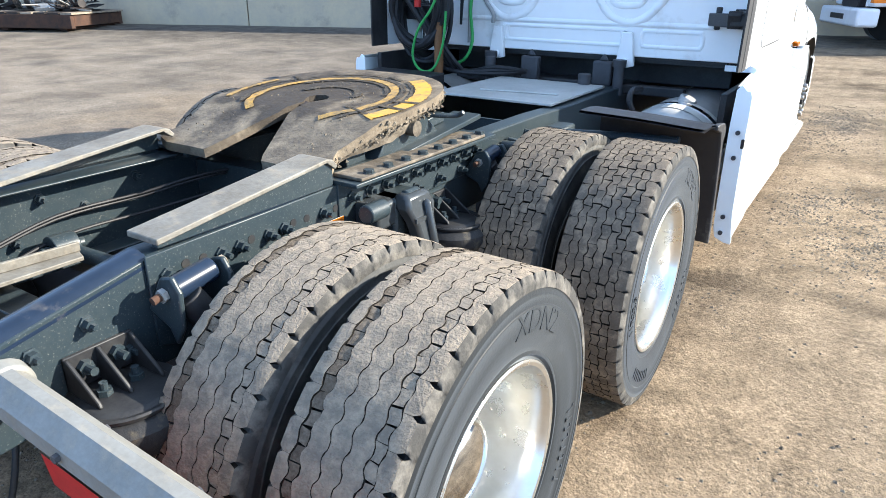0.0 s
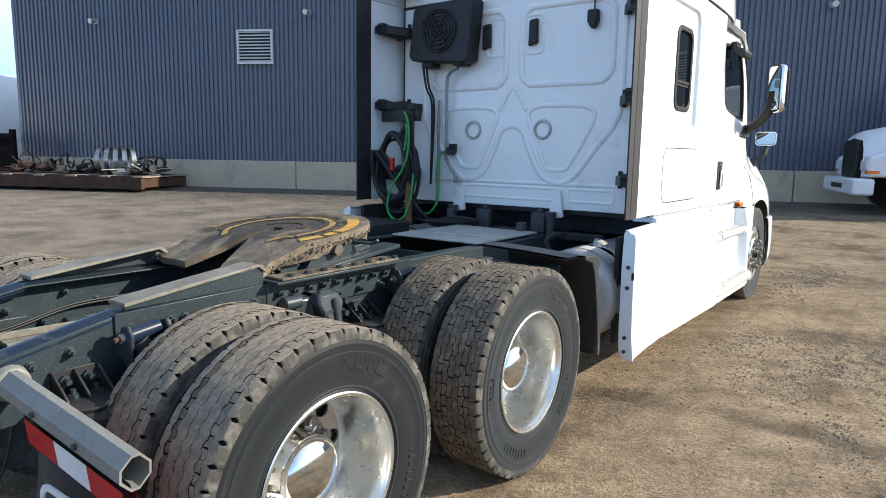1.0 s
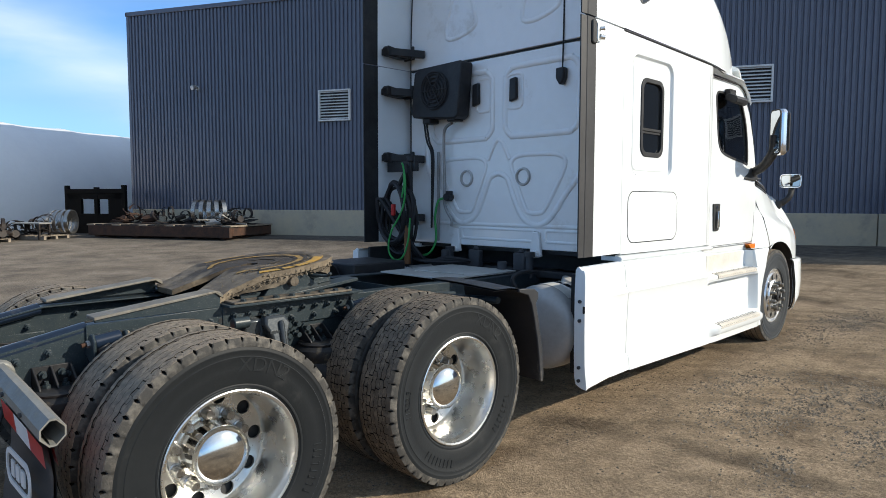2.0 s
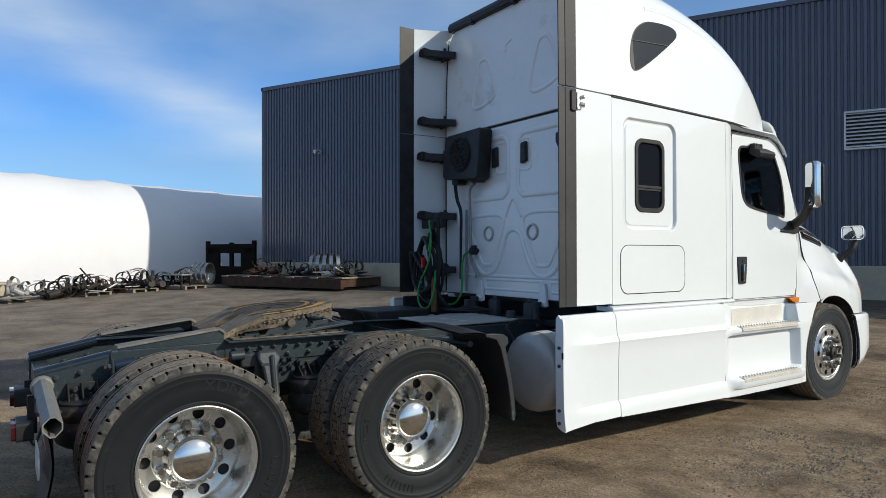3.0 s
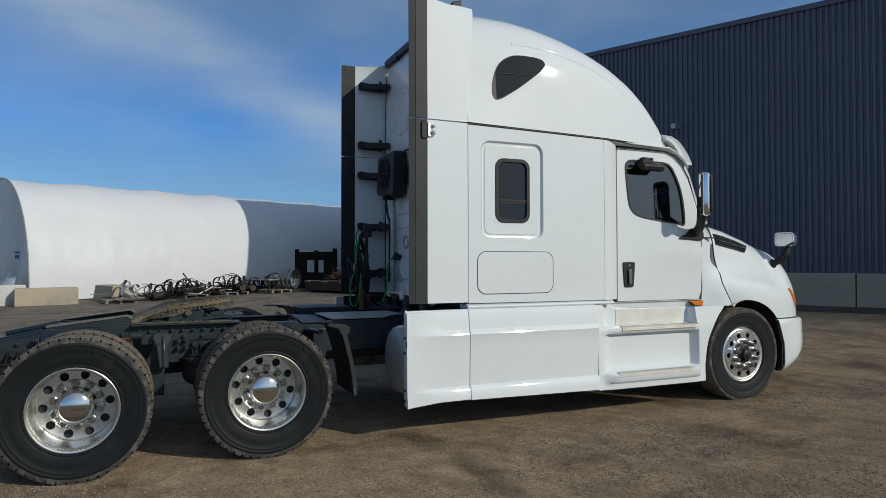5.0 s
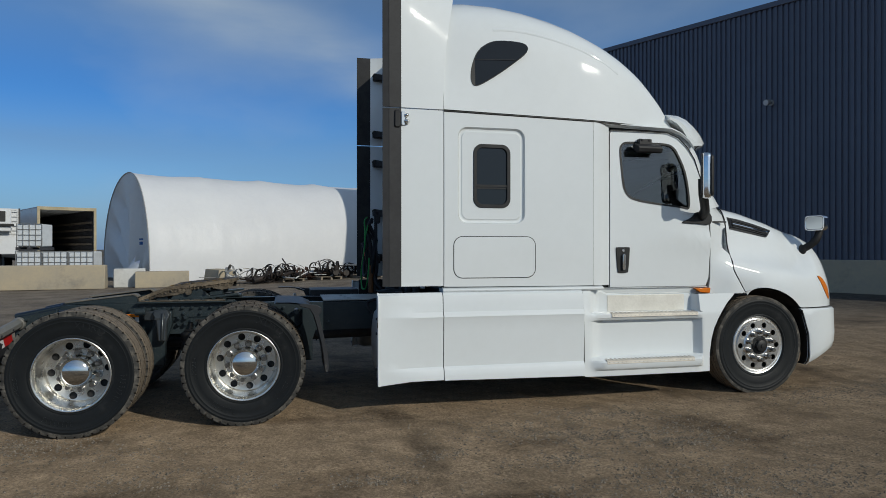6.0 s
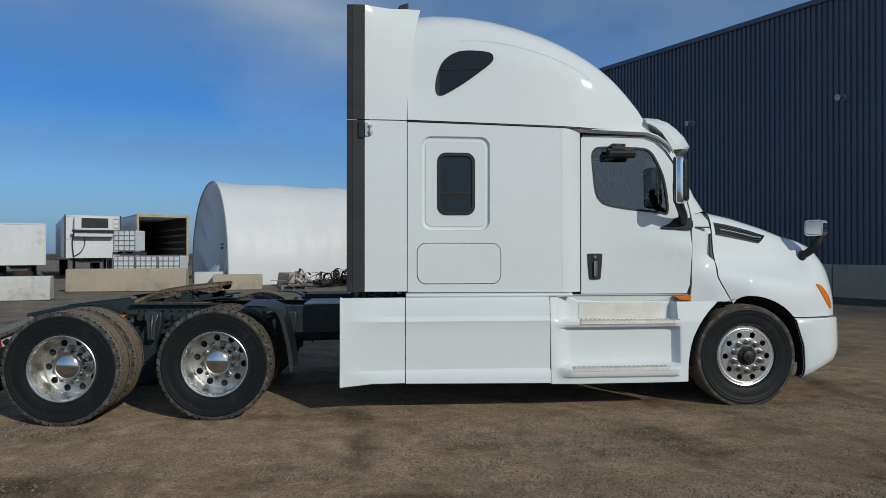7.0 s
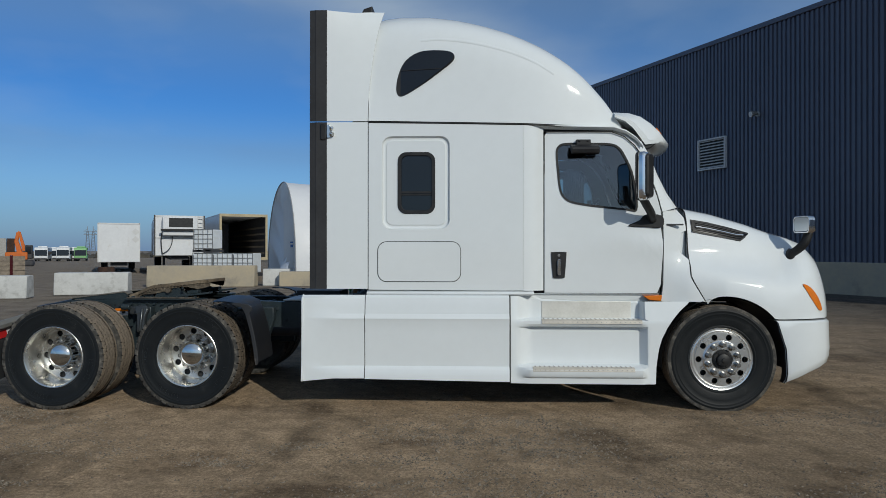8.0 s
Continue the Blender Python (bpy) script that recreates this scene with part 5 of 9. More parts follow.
def wheel_disc(mesh, x, r0, r1, rh, rc, holes=10, k=16, thick=0.012):
    """A flat ring across x from r0 to r1 with round hand holes of radius rh on the circle rc."""
    for s in range(holes):
        mid = 2 * math.pi * s / holes
        half = math.pi / holes
        hole, edge = [], []
        for i in range(k):
            a = 2 * math.pi * i / k
            ca, sa = math.cos(a), math.sin(a)
            hole.append((rc + rh * ca, rh * sa))
            q = 1 / max(abs(ca), abs(sa))
            u, w = ca * q, sa * q
            rad = rc + (r1 - rc) * u if u > 0 else rc + (rc - r0) * u
            edge.append((rad, w * half))
        vs = []
        for xx in (x, x - thick):
            for (hx, hy) in hole:
                vs.append((xx, hx * math.cos(mid) - hy * math.sin(mid), hx * math.sin(mid) + hy * math.cos(mid)))
            for (rad, ang) in edge:
                vs.append((xx, rad * math.cos(mid + ang), rad * math.sin(mid + ang)))
        fs = []
        for i in range(k):
            j = (i + 1) % k
            fs += [(i, k + i, k + j, j), (2 * k + i, 2 * k + j, 3 * k + j, 3 * k + i), (i, j, 2 * k + j, 2 * k + i)]
        mesh.add(vs, fs)


def welded(me):
    """Joins the touching corners of neighbouring lugs into one moulded ring."""
    bm = bmesh.new()
    bm.from_mesh(me)
    bmesh.ops.remove_doubles(bm, verts=bm.verts[:], dist=0.0004)
    bm.to_mesh(me)
    bm.free()
    return me


def tyre_mesh(radius, width, count, depth=0.015, style="ribs"):
    """Carcass, tread blocks between zigzag grooves, and shoulder lugs with open slots between them."""
    w = width / 2
    body = Mesh()
    rim_r = 0.288
    drive = style != "steer"
    prof = [(-w * 0.70, rim_r), (-w * 0.82, rim_r + 0.008), (-w * 0.86, rim_r + 0.020), (-w * 0.885, rim_r + 0.024), (-w * 0.915, rim_r + 0.027), (-w * 0.92, rim_r + 0.033), (-w * 0.905, rim_r + 0.037), (-w * 0.925, rim_r + 0.044), (-w * 0.945, rim_r + 0.055), (-w * 0.985, rim_r + 0.085), (-w, rim_r + 0.105), (-w * 0.997, radius - 0.086), (-w * 1.008, radius - 0.084), (-w * 1.008, radius - 0.080), (-w * 0.995, radius - 0.078), (-w * 0.993, radius - 0.060), (-w * 1.004, radius - 0.058), (-w * 1.004, radius - 0.052), (-w * 0.988, radius - 0.048), (-w * 0.980, radius - 0.037)]
    prof += [(-w * 0.955, radius - 0.030), (-w * 0.90, radius - depth - 0.004)] if drive else [(-w * 0.965, radius - 0.030), (-w * 0.935, radius - 0.012), (-w * 0.90, radius - 0.005)]
    prof = prof + [(-t, r) for t, r in reversed(prof)]
    body.lathe(prof, 96)
    tread, broken, walls = Mesh(), Mesh(), Mesh()
    r = random.Random(7)
    span = width * 0.905
    lugs = 48
    if style == "ribs":
        cuts = (-0.5, -0.375, -0.275, -0.09, 0.09, 0.275, 0.375, 0.5)
        rows = [(lugs, 0.0003, 6), (2 * lugs, 0.0017, 3), (count, 0.0, 11), (count, 0.0, 11), (count, 0.0, 11), (2 * lugs, 0.0017, 3), (lugs, 0.0003, 6)]
    elif style == "blocks":
        cuts = (-0.5, -0.37, -0.25, -0.125, 0.0, 0.125, 0.25, 0.37, 0.5)
        rows = [(lugs, 0.0010, 6)] + [(count + 8 + d, 0.0016, 3) for d in (5, -6, 2, -3, 4, -1)] + [(lugs, 0.0010, 6)]
    else:
        cuts = (-0.5, -0.3, -0.1, 0.1, 0.3, 0.5)
        rows = [(count, 0.0006, 3)] * 5
    ribs = len(rows)
    zig = {"ribs": 0.0046, "blocks": 0.0046, "steer": 0.001}[style]
    groove = {"ribs": 0.0015, "blocks": 0.0020, "steer": 0.004}[style]

    def wander(e, a):
        """How far groove e strays sideways at the angle a."""
        if e in (0, ribs):
            return 0.0
        u = a / (2 * math.pi) * count * 2 + 0.37 * e
        k0 = math.floor(u)
        def knot(k_):
            k_ = int(k_) % (count * 2)
            return (1 if k_ % 2 else -1) * (0.45 + 0.75 * random.Random(k_ * 31 + e * 977).random())
        return zig * (knot(k0) + (knot(k0 + 1) - knot(k0)) * min(1.0, max(0.0, (u - k0) * 2.0 - 0.5)))

    shoulder = {-1: Mesh(), 1: Mesh()}
    for b, (num, gap, k) in enumerate(rows):
        g = gap / radius
        da = 2 * math.pi / num
        lug = drive and b in (0, ribs - 1)
        for c in range(num):
            a0 = da * (c + 0.31 * b)
            jit = r.uniform(-0.08, 0.08) * da if k == 3 and drive else 0.0
            skew = r.uniform(-0.10, 0.10) * da if k == 3 and drive else 0.0
            drop = (0.0045 if b == 1 and style == "ribs" else 0.0022) * r.random() if gap > 0.0012 else 0.0
            slot = r.uniform(0.0050, 0.0085) / radius
            top, low = [], []
            for e, sgn in ((b, 1), (b + 1, -1)):
                edge_out = e in (0, ribs)
                row_t, row_b = [], []
                ge = slot if lug and edge_out else g
                for i in range(k + 1):
                    a = a0 + ge + (da - 2 * ge) * i / k + (jit if i == 0 else 0.0) + skew * sgn * 0.5
                    t = cuts[e] * span + wander(e, a) + (0 if edge_out else sgn * (groove * (0.8 + 0.9 * noise.noise((a * 31, e, 5))) + 0.0016 * noise.noise((a * 170, e, 2))))
                    if lug and edge_out:
                        t *= 1.025
                    rr = radius - drop - 0.0007 * r.random() - (0.003 if edge_out else 0)
                    row_t.append((t, rr * math.cos(a), rr * math.sin(a)))
                    rb = radius - depth - 0.004
                    row_b.append((t, rb * math.cos(a), rb * math.sin(a)))
                top.append(row_t)
                low.append(row_b)
            n1 = k + 1
            vs = top[0] + top[1] + low[0] + low[1]
            fs = [(i, i + 1, n1 + i + 1, n1 + i) for i in range(k)]
            if lug:
                # the notch between two lugs bites only a little way in from the edge
                o_, i_ = (top[0], top[1]) if b == 0 else (top[1], top[0])
                mid_row = []
                for i in range(n1):
                    a = a0 + g + (da - 2 * g) * i / k
                    t = o_[i][0] + (i_[i][0] - o_[i][0]) * (0.30 + 0.10 * (i in (0, k)))
                    rr = radius - 0.0008
                    mid_row.append((t, rr * math.cos(a), rr * math.sin(a)))
                tread.grid([top[0], mid_row, top[1]])
            else:
                (broken if style == "ribs" and b == 1 else tread).add(top[0] + top[1], fs)
            fs = [(2 * n1 + i, 2 * n1 + i + 1, i + 1, i) for i in range(k)] + [(n1 + i, n1 + i + 1, 3 * n1 + i + 1, 3 * n1 + i) for i in range(k)]
            fs += [(0, n1, 3 * n1, 2 * n1), (2 * n1 - 1, n1 - 1, 3 * n1 - 1, 4 * n1 - 1)]
            walls.add(vs, fs)
            if lug:
                # sloping outer face of the lug, down to the sidewall
                sx = -1 if b == 0 else 1
                edge = top[0] if b == 0 else top[1]
                mid_a = a0 + da / 2
                rows_s = [edge]
                for tt, rr, wide in ((w * 0.950, radius - 0.013, 0.75), (w * 0.972, radius - 0.022, 0.0), (w * 0.985, radius - 0.031, 0.0), (w * 0.989, radius - 0.040, 0.0)):
                    rows_s.append([(sx * (tt + 0.001), rr * math.cos(mid_a + f * (da / 2 - slot * wide)), rr * math.sin(mid_a + f * (da / 2 - slot * wide))) for f in np.linspace(-1, 1, k + 1)])
                shoulder[sx].grid(rows_s)
                for q in (0, k):
                    shoulder[sx].grid([[row[q] for row in rows_s], [(row[q][0] - sx * 0.012, row[q][1] * 0.978, row[q][2] * 0.978) for row in rows_s]])
    if not drive:
        for sx in (-1, 1):
            shoulder[sx].lathe([(sx * (w * 0.972 + 0.0012), radius - 0.040), (sx * (w * 0.967 + 0.0014), radius - 0.030), (sx * (w * 0.947 + 0.0018), radius - 0.010), (sx * (w * 0.922 + 0.001), radius - 0.0045)], 96)
    mat = TREAD_DARK if style == "blocks" else TREAD
    treads = [tread.data("tread", mat, 30)] + ([broken.data("tread", TREAD_BROKEN, 30)] if style == "ribs" else [])
    return body.data("tyre", RUBBER, 40), treads, walls.data("tread_groove", GROOVE_SHADE, 30), [welded(shoulder[sx].data("shoulder", SHOULDER, 40)) for sx in (-1, 1)]


DRIVE_TYRES = {AX1: tyre_mesh(0.520, 0.272, 60), AX2: tyre_mesh(0.520, 0.272, 60, 0.017, "blocks")}
STEER_TYRE, STEER_TREAD, STEER_GROOVE, STEER_SHOULDER = tyre_mesh(0.517, 0.285, 46, 0.012, "steer")


def letters(text, radius, mid, height, x, depth=0.0025):
    """Raised block letters standing round a tyre's side: an x-facing mesh."""
    cu = bpy.data.curves.new("text", "FONT")
    cu.body, cu.size, cu.extrude, cu.align_x = text, height, depth, "CENTER"
    ob = bpy.data.objects.new("text", cu)
    scene.collection.objects.link(ob)
    dep = bpy.context.evaluated_depsgraph_get()
    me = bpy.data.meshes.new_from_object(ob.evaluated_get(dep))
    bpy.data.objects.remove(ob)
    mesh = Mesh()
    vs = []
    for v in me.vertices:
        a = mid - v.co.x / radius
        rr = radius + v.co.y
        # seen from +x: y to the right, z up
        vs.append((x + v.co.z, rr * math.cos(a), rr * math.sin(a)))
    mesh.add(vs, [tuple(p.vertices) for p in me.polygons])
    return mesh


def lug_mesh(hexed=True):
    m = Mesh()
    m.lathe([(0, 0.0), (0, 0.030), (0.007, 0.030), (0.010, 0.0235), (0.046, 0.0215), (0.056, 0.0205), (0.060, 0.017), (0.060, 0.0)], 20)
    return m


def drive_wheel(side, x, y, outer, spin):
    """One tyre of a dual pair; the outer one shows its dished rim, hub cap and nuts."""
    w = new("drive_wheel")
    w.parent = truck
    w.matrix_basis = pose(side * x, y, HUB - (0.028 if y == AX1 else 0.006)) @ (Matrix.Identity(4) if side > 0 else pose(0, 0, 0, 0, 0, 180)) @ pose(0, 0, 0, spin, 0, 0)
    carcass, blocks, grooves, lugs = DRIVE_TYRES[y]
    if not outer:
        carcass = carcass.copy()
        carcass.materials[0] = RUBBER_DUSTY
    link("tyre", carcass, None, w)
    for me, text in zip(blocks, ("dusty tan worn rib tread" if y == AX1 else "dark brown block tread", "crumbled brown row of small tread blocks")):
        link("tread", me, None, w, text)
    link("tread_groove", grooves, None, w)
    for me in lugs:
        link("tyre_shoulder", me, None, w)
    for n, me in DRIVE_RIM[outer]:
        link(n, me, None, w)
    if outer:
        for i in range(10):
            a = 2 * math.pi * (i + 0.5) / 10
            o = link("lug_nut", LUG, None, w)
            o.location = (DISC - 0.004, 0.158 * math.cos(a), 0.158 * math.sin(a))
        for me in DRIVE_TEXT:
            link("sidewall_lettering", me, None, w)["kind"] = "stuff"
    return w


rim = Mesh()
rim.lathe([(0.112, 0.300), (0.121, 0.303), (0.124, 0.298), (0.121, 0.288), (0.108, 0.284), (0.100, 0.279), (0.060, 0.276), (0.010, 0.275), (-0.050, 0.273), (-0.090, 0.270), (-0.108, 0.266), (-0.118, 0.258)], 72)
DISC = -0.118
wheel_disc(rim, DISC, 0.178, 0.262, 0.0315, 0.221)
rim.lathe([(DISC, 0.190), (DISC + 0.006, 0.186), (DISC + 0.002, 0.180), (DISC - 0.003, 0.176), (DISC - 0.004, 0.10)], 60)
rim_back = Mesh()
rim_back.lathe([(-0.112, 0.300), (-0.121, 0.303), (-0.121, 0.288), (-0.135, 0.275), (-0.150, 0.25), (-0.152, 0.0)], 48)
cap = Mesh()
cap.lathe([(DISC - 0.008, 0.134), (DISC + 0.02, 0.132), (DISC + 0.03, 0.125), (-0.004, 0.121), (-0.002, 0.126), (0.004, 0.127)] + [(0.004 + 0.054 * math.sin(radians(a)), 0.126 * math.cos(radians(a))) for a in range(0, 91, 9)], 56)
drum = Mesh()
drum.lathe([(-0.160, 0.0), (-0.160, 0.235), (-0.22, 0.24)], 32)
inner_rim = Mesh()
inner_rim.lathe([(0.115, 0.300), (0.121, 0.295), (0.112, 0.286), (0.06, 0.265), (-0.1, 0.262), (-0.121, 0.290), (-0.115, 0.300)], 48)
inner_rim.lathe([(0.05, 0.265), (0.055, 0.12), (0.05, 0.0)], 32)
DRIVE_RIM = {True: [("rim", rim.data("rim", ALU, 30)), ("rim_inner", rim_back.data("rim_inner", BLACK)), ("hub_cap", cap.data("hub_cap", HUB_CAP, 40)), ("brake_drum", drum.data("brake_drum", BLACK))],
             False: [("rim", inner_rim.data("rim", STEEL))]}
LUG = lug_mesh().data("lug_nut", LUG_GREY, 25)
DRIVE_TEXT = [letters("XDN2", 0.380, radians(66), 0.086, 0.1352, 0.0018).data("lettering", RUBBER), letters("11R22.5", 0.392, radians(188), 0.045, 0.1365).data("lettering", RUBBER)]

marks = Mesh()
for c0 in (-38, 235):
    for i in range(8):
        a0 = radians(c0 + 4.4 * i)
        for r0_, r1_, d0 in ((0.375, 0.418, 0.009), (0.375, 0.381, 0.03), (0.412, 0.418, 0.03)):
            if (i + int(r0_ * 1000)) % 3 == 1 and d0 > 0.02:
                continue
            marks.add([(0.1362 + dx, rr_ * math.cos(a0 + da_), rr_ * math.sin(a0 + da_)) for dx in (0, 0.0022) for rr_, da_ in ((r0_, 0), (r1_, 0), (r1_, d0), (r0_, d0))], [(4, 5, 6, 7), (0, 4, 7, 3), (1, 2, 6, 5), (0, 1, 5, 4), (3, 7, 6, 2)])
DRIVE_TEXT.append(marks.data("lettering", RUBBER))

for side in (1, -1):
    for k, y in enumerate((AX1, AX2)):
        drive_wheel(side, 1.085, y, True, (4, -9)[k])
        drive_wheel(side, 0.742, y, False, 20 + 31 * k)

steer_rim = Mesh()
steer_rim.lathe([(-0.10, 0.29), (0.105, 0.300), (0.116, 0.302), (0.119, 0.297), (0.116, 0.288), (0.100, 0.283), (0.094, 0.277), (0.097, 0.270), (0.112, 0.262), (0.128, 0.252)], 72)
wheel_disc(steer_rim, 0.128, 0.178, 0.254, 0.0285, 0.217)
steer_rim.lathe([(0.128, 0.180), (0.134, 0.178), (0.140, 0.170), (0.141, 0.10), (0.13, 0.085)], 60)
steer_hub = Mesh()
steer_hub.lathe([(0.13, 0.090), (0.150, 0.088), (0.156, 0.080), (0.156, 0.062), (0.184, 0.058), (0.190, 0.046), (0.192, 0.0)], 40)
steer_hub.lathe([(0.189, 0.022), (0.200, 0.020), (0.202, 0.0)], 20)
for k in range(6):
    a = math.pi * k / 3
    steer_hub.cyl((0.154, 0.071 * math.cos(a), 0.071 * math.sin(a)), (0.165, 0.071 * math.cos(a), 0.071 * math.sin(a)), 0.008, 6)
steer_drum = Mesh()
steer_drum.lathe([(0.06, 0.0), (0.06, 0.24), (-0.12, 0.25), (-0.12, 0.0)], 32)
STEER_RIM = [("rim", steer_rim.data("rim", ALU_BRIGHT, 30)), ("hub", steer_hub.data("hub", BLACK, 30)), ("brake_drum", steer_drum.data("brake_drum", BLACK))]
for side in (1, -1):
    w = new("steer_wheel")
    w.parent = truck
    w.matrix_basis = pose(side * 1.0, AXF, 0.498) @ (Matrix.Identity(4) if side > 0 else pose(0, 0, 0, 0, 0, 180))
    link("tyre", STEER_TYRE, None, w)
    link("tread", STEER_TREAD[0], None, w)
    link("tread_groove", STEER_GROOVE, None, w)
    for me in STEER_SHOULDER:
        link("tyre_shoulder", me, None, w)
    for n, me in STEER_RIM:
        link(n, me, None, w)
    for i in range(10):
        a = 2 * math.pi * (i + 0.5) / 10
        o = link("lug_nut", LUG, None, w)
        o.location = (0.139, 0.143 * math.cos(a), 0.143 * math.sin(a))

# ---- chassis ----
for side in (1, -1):
    def P(pts, lo, hi, m):
        return m.prism(pts, "x", min(side * lo, side * hi), max(side * lo, side * hi))
    rail = Mesh()
    web = [(-0.70, 0.685), (-0.70, 0.905), (-0.30, 0.985), (1.78, 0.985), (2.2, 0.975), (6.9, 0.975), (6.9, 0.70), (-0.40, 0.70)]
    P(web, 0.421, 0.430, rail)
    top = [(-0.70, 0.905), (-0.30, 0.985), (1.78, 0.985), (2.2, 0.975), (6.9, 0.975), (6.9, 0.966), (2.2, 0.966), (1.78, 0.976), (-0.30, 0.976), (-0.70, 0.896)]
    P(top, 0.335, 0.421, rail)
    P([(-0.60, 0.70), (6.9, 0.70), (6.9, 0.709), (-0.60, 0.709)], 0.335, 0.421, rail)
    part("frame_rail", rail, NAVY, truck, "dusty navy blue steel frame rail", 0.004)
    lip_ = Mesh().tube([(side * 0.388, -0.70, 0.892), (side * 0.388, -0.50, 0.932), (side * 0.388, -0.31, 0.970)], 0.030, 12, 1)
    lip_.v = [(side * 0.388 + (x - side * 0.388) * 1.45, y, z) for x, y, z in lip_.v]
    part("rail_lip", lip_, NAVY_CLEAN, truck, "rounded glossy blue rail lip")
    plate = Mesh()
    P([(-0.325, 0.76), (-0.325, 0.99), (0.36, 1.0), (0.36, 0.78), (0.2, 0.72), (-0.2, 0.72)], 0.432, 0.440, plate)
    part("frame_plate", plate, NAVY, truck, "", 0.003)
    ramp = Mesh()
    P([(-0.29, 1.006), (-0.29, 1.022), (0.295, 1.088), (0.32, 1.082), (0.34, 1.06), (0.33, 1.05), (0.295, 1.076)], 0.325, 0.441, ramp)
    web_ = Mesh()
    P([(-0.285, 0.995), (-0.285, 1.010), (0.29, 1.074), (0.318, 1.068), (0.326, 1.05), (0.326, 0.998)], 0.41, 0.432, web_)
    part("ramp_web", web_, NAVY, truck, "", 0.003)
    part("pickup_ramp", ramp, RAMP, truck, "worn steel trailer pick-up ramp", 0.003)
    angle = Mesh()
    P([(0.33, 0.86), (0.33, 1.008), (1.22, 1.008), (1.22, 0.86)], 0.432, 0.446, angle)
    P([(0.33, 1.000), (0.33, 1.014), (1.20, 1.014), (1.20, 1.000)], 0.36, 0.520, angle)
    part("slide_rail", angle, NAVY, truck, "bolted fifth wheel mounting rail", 0.003)
    strip = Mesh()
    P([(0.36, 1.015), (0.36, 1.026), (1.12, 1.026), (1.12, 1.015)], 0.40, 0.516, strip)
    part("slide_strip", strip, PLATE, truck, "", 0.003)
    bolts_r = random.Random(5)
    bolt_at = [(0.441, y, 0.931) for y in (-0.278, -0.118, -0.058, 0.044, 0.102, 0.263)] + [(0.441, y, 0.86) for y in (-0.15, 0.02, 0.16, 0.3)]
    bolt_at += [(0.430, y, z) for y, z in ((-0.478, 0.888), (-0.60, 0.868), (-0.60, 0.78), (-0.40, 0.79))]
    bolt_at += [(0.446, 0.39 + 0.085 * i, 0.950) for i in range(10)] + [(0.446, 0.44 + 0.15 * i, 0.895) for i in range(6)]
    bolt_at += [(0.430, y, z) for y, z in ((1.66, 0.93), (1.66, 0.82), (1.75, 0.88), (2.0, 0.9), (2.1, 0.78))]
    hexb = Mesh().lathe([(0, 0.019), (0.006, 0.019), (0.007, 0.0145), (0.024, 0.0145), (0.025, 0.008), (0.040, 0.008), (0.041, 0.0)], 6)
    hex_me = hexb.data("bolt", NAVY, 30)
    flat_me = Mesh().lathe([(0, 0.021), (0.003, 0.021), (0.0035, 0.017), (0.013, 0.017), (0.014, 0.012), (0.0145, 0.0)], 6, "z").data("bolt", NAVY, 30)
    for (x, y, z) in bolt_at:
        o = link("bolt", hex_me, None, truck)
        o.matrix_basis = pose(side * x, y, z, bolts_r.uniform(0, 60), 0, 0 if side > 0 else 180)
    for i in range(8):
        o = link("bolt", flat_me, None, truck)
        o.matrix_basis = pose(side * 0.493, 0.423 + 0.0985 * i, 1.025, 0, 0, bolts_r.uniform(0, 60))
    for y, z in ((-0.223, 0.94), (-0.172, 0.937), (-0.016, 0.936), (0.14, 0.936), (0.194, 0.934), (0.32, 0.93), (0.08, 0.80)):
        hole_me = Mesh().lathe([(side * 0.4395, 0.012), (side * 0.4415, 0.012), (side * 0.4415, 0.0)], 12, "x", (0, y, z))
        part("rail_hole", hole_me, BLACK, truck)
    # inside brackets and bolts that the open rear frame shows
    for y, z in ((-0.50, 0.84), (-0.36, 0.87), (-0.12, 0.92), (0.02, 0.86), (0.22, 0.92), (-0.22, 0.80)):
        o = link("bolt", hex_me, None, truck)
        o.matrix_basis = pose(side * 0.421, y, z, 0, 0, 180 if side > 0 else 0)

# cross members
cross = Mesh()
cross.box((-0.42, -0.46, 0.70), (0.42, -0.30, 0.715))
cross.box((-0.42, -0.46, 0.70), (0.42, -0.452, 0.78))
cross.box((-0.42, -0.69, 0.70), (0.42, -0.675, 0.86))
cross.box((-0.42, -0.675, 0.845), (0.42, -0.60, 0.86))
part("rear_crossmember", cross, NAVY, truck, "", 0.004)
cross2 = Mesh()
cross2.box((-0.42, 0.48, 0.72), (0.42, 0.49, 0.93))
cross2.box((-0.42, 0.49, 0.92), (0.42, 0.58, 0.93))
for yc in (1.75, 2.6):
    part("crossmember", Mesh().box((-0.42, yc, 0.72), (0.42, yc + 0.015, 0.95)), NAVY, truck)
part("crossmember", cross2, NAVY, truck, "", 0.004)
inner_br = Mesh().box((-0.42, -0.52, 0.755), (-0.27, -0.28, 0.77)).box((-0.42, -0.52, 0.77), (-0.41, -0.28, 0.84))
for q in (-0.47, -0.40, -0.33):
    inner_br.cyl((-0.33, q, 0.77), (-0.33, q, 0.80), 0.018, 8)
part("inner_bracket", inner_br, NAVY, truck, "", 0.004)
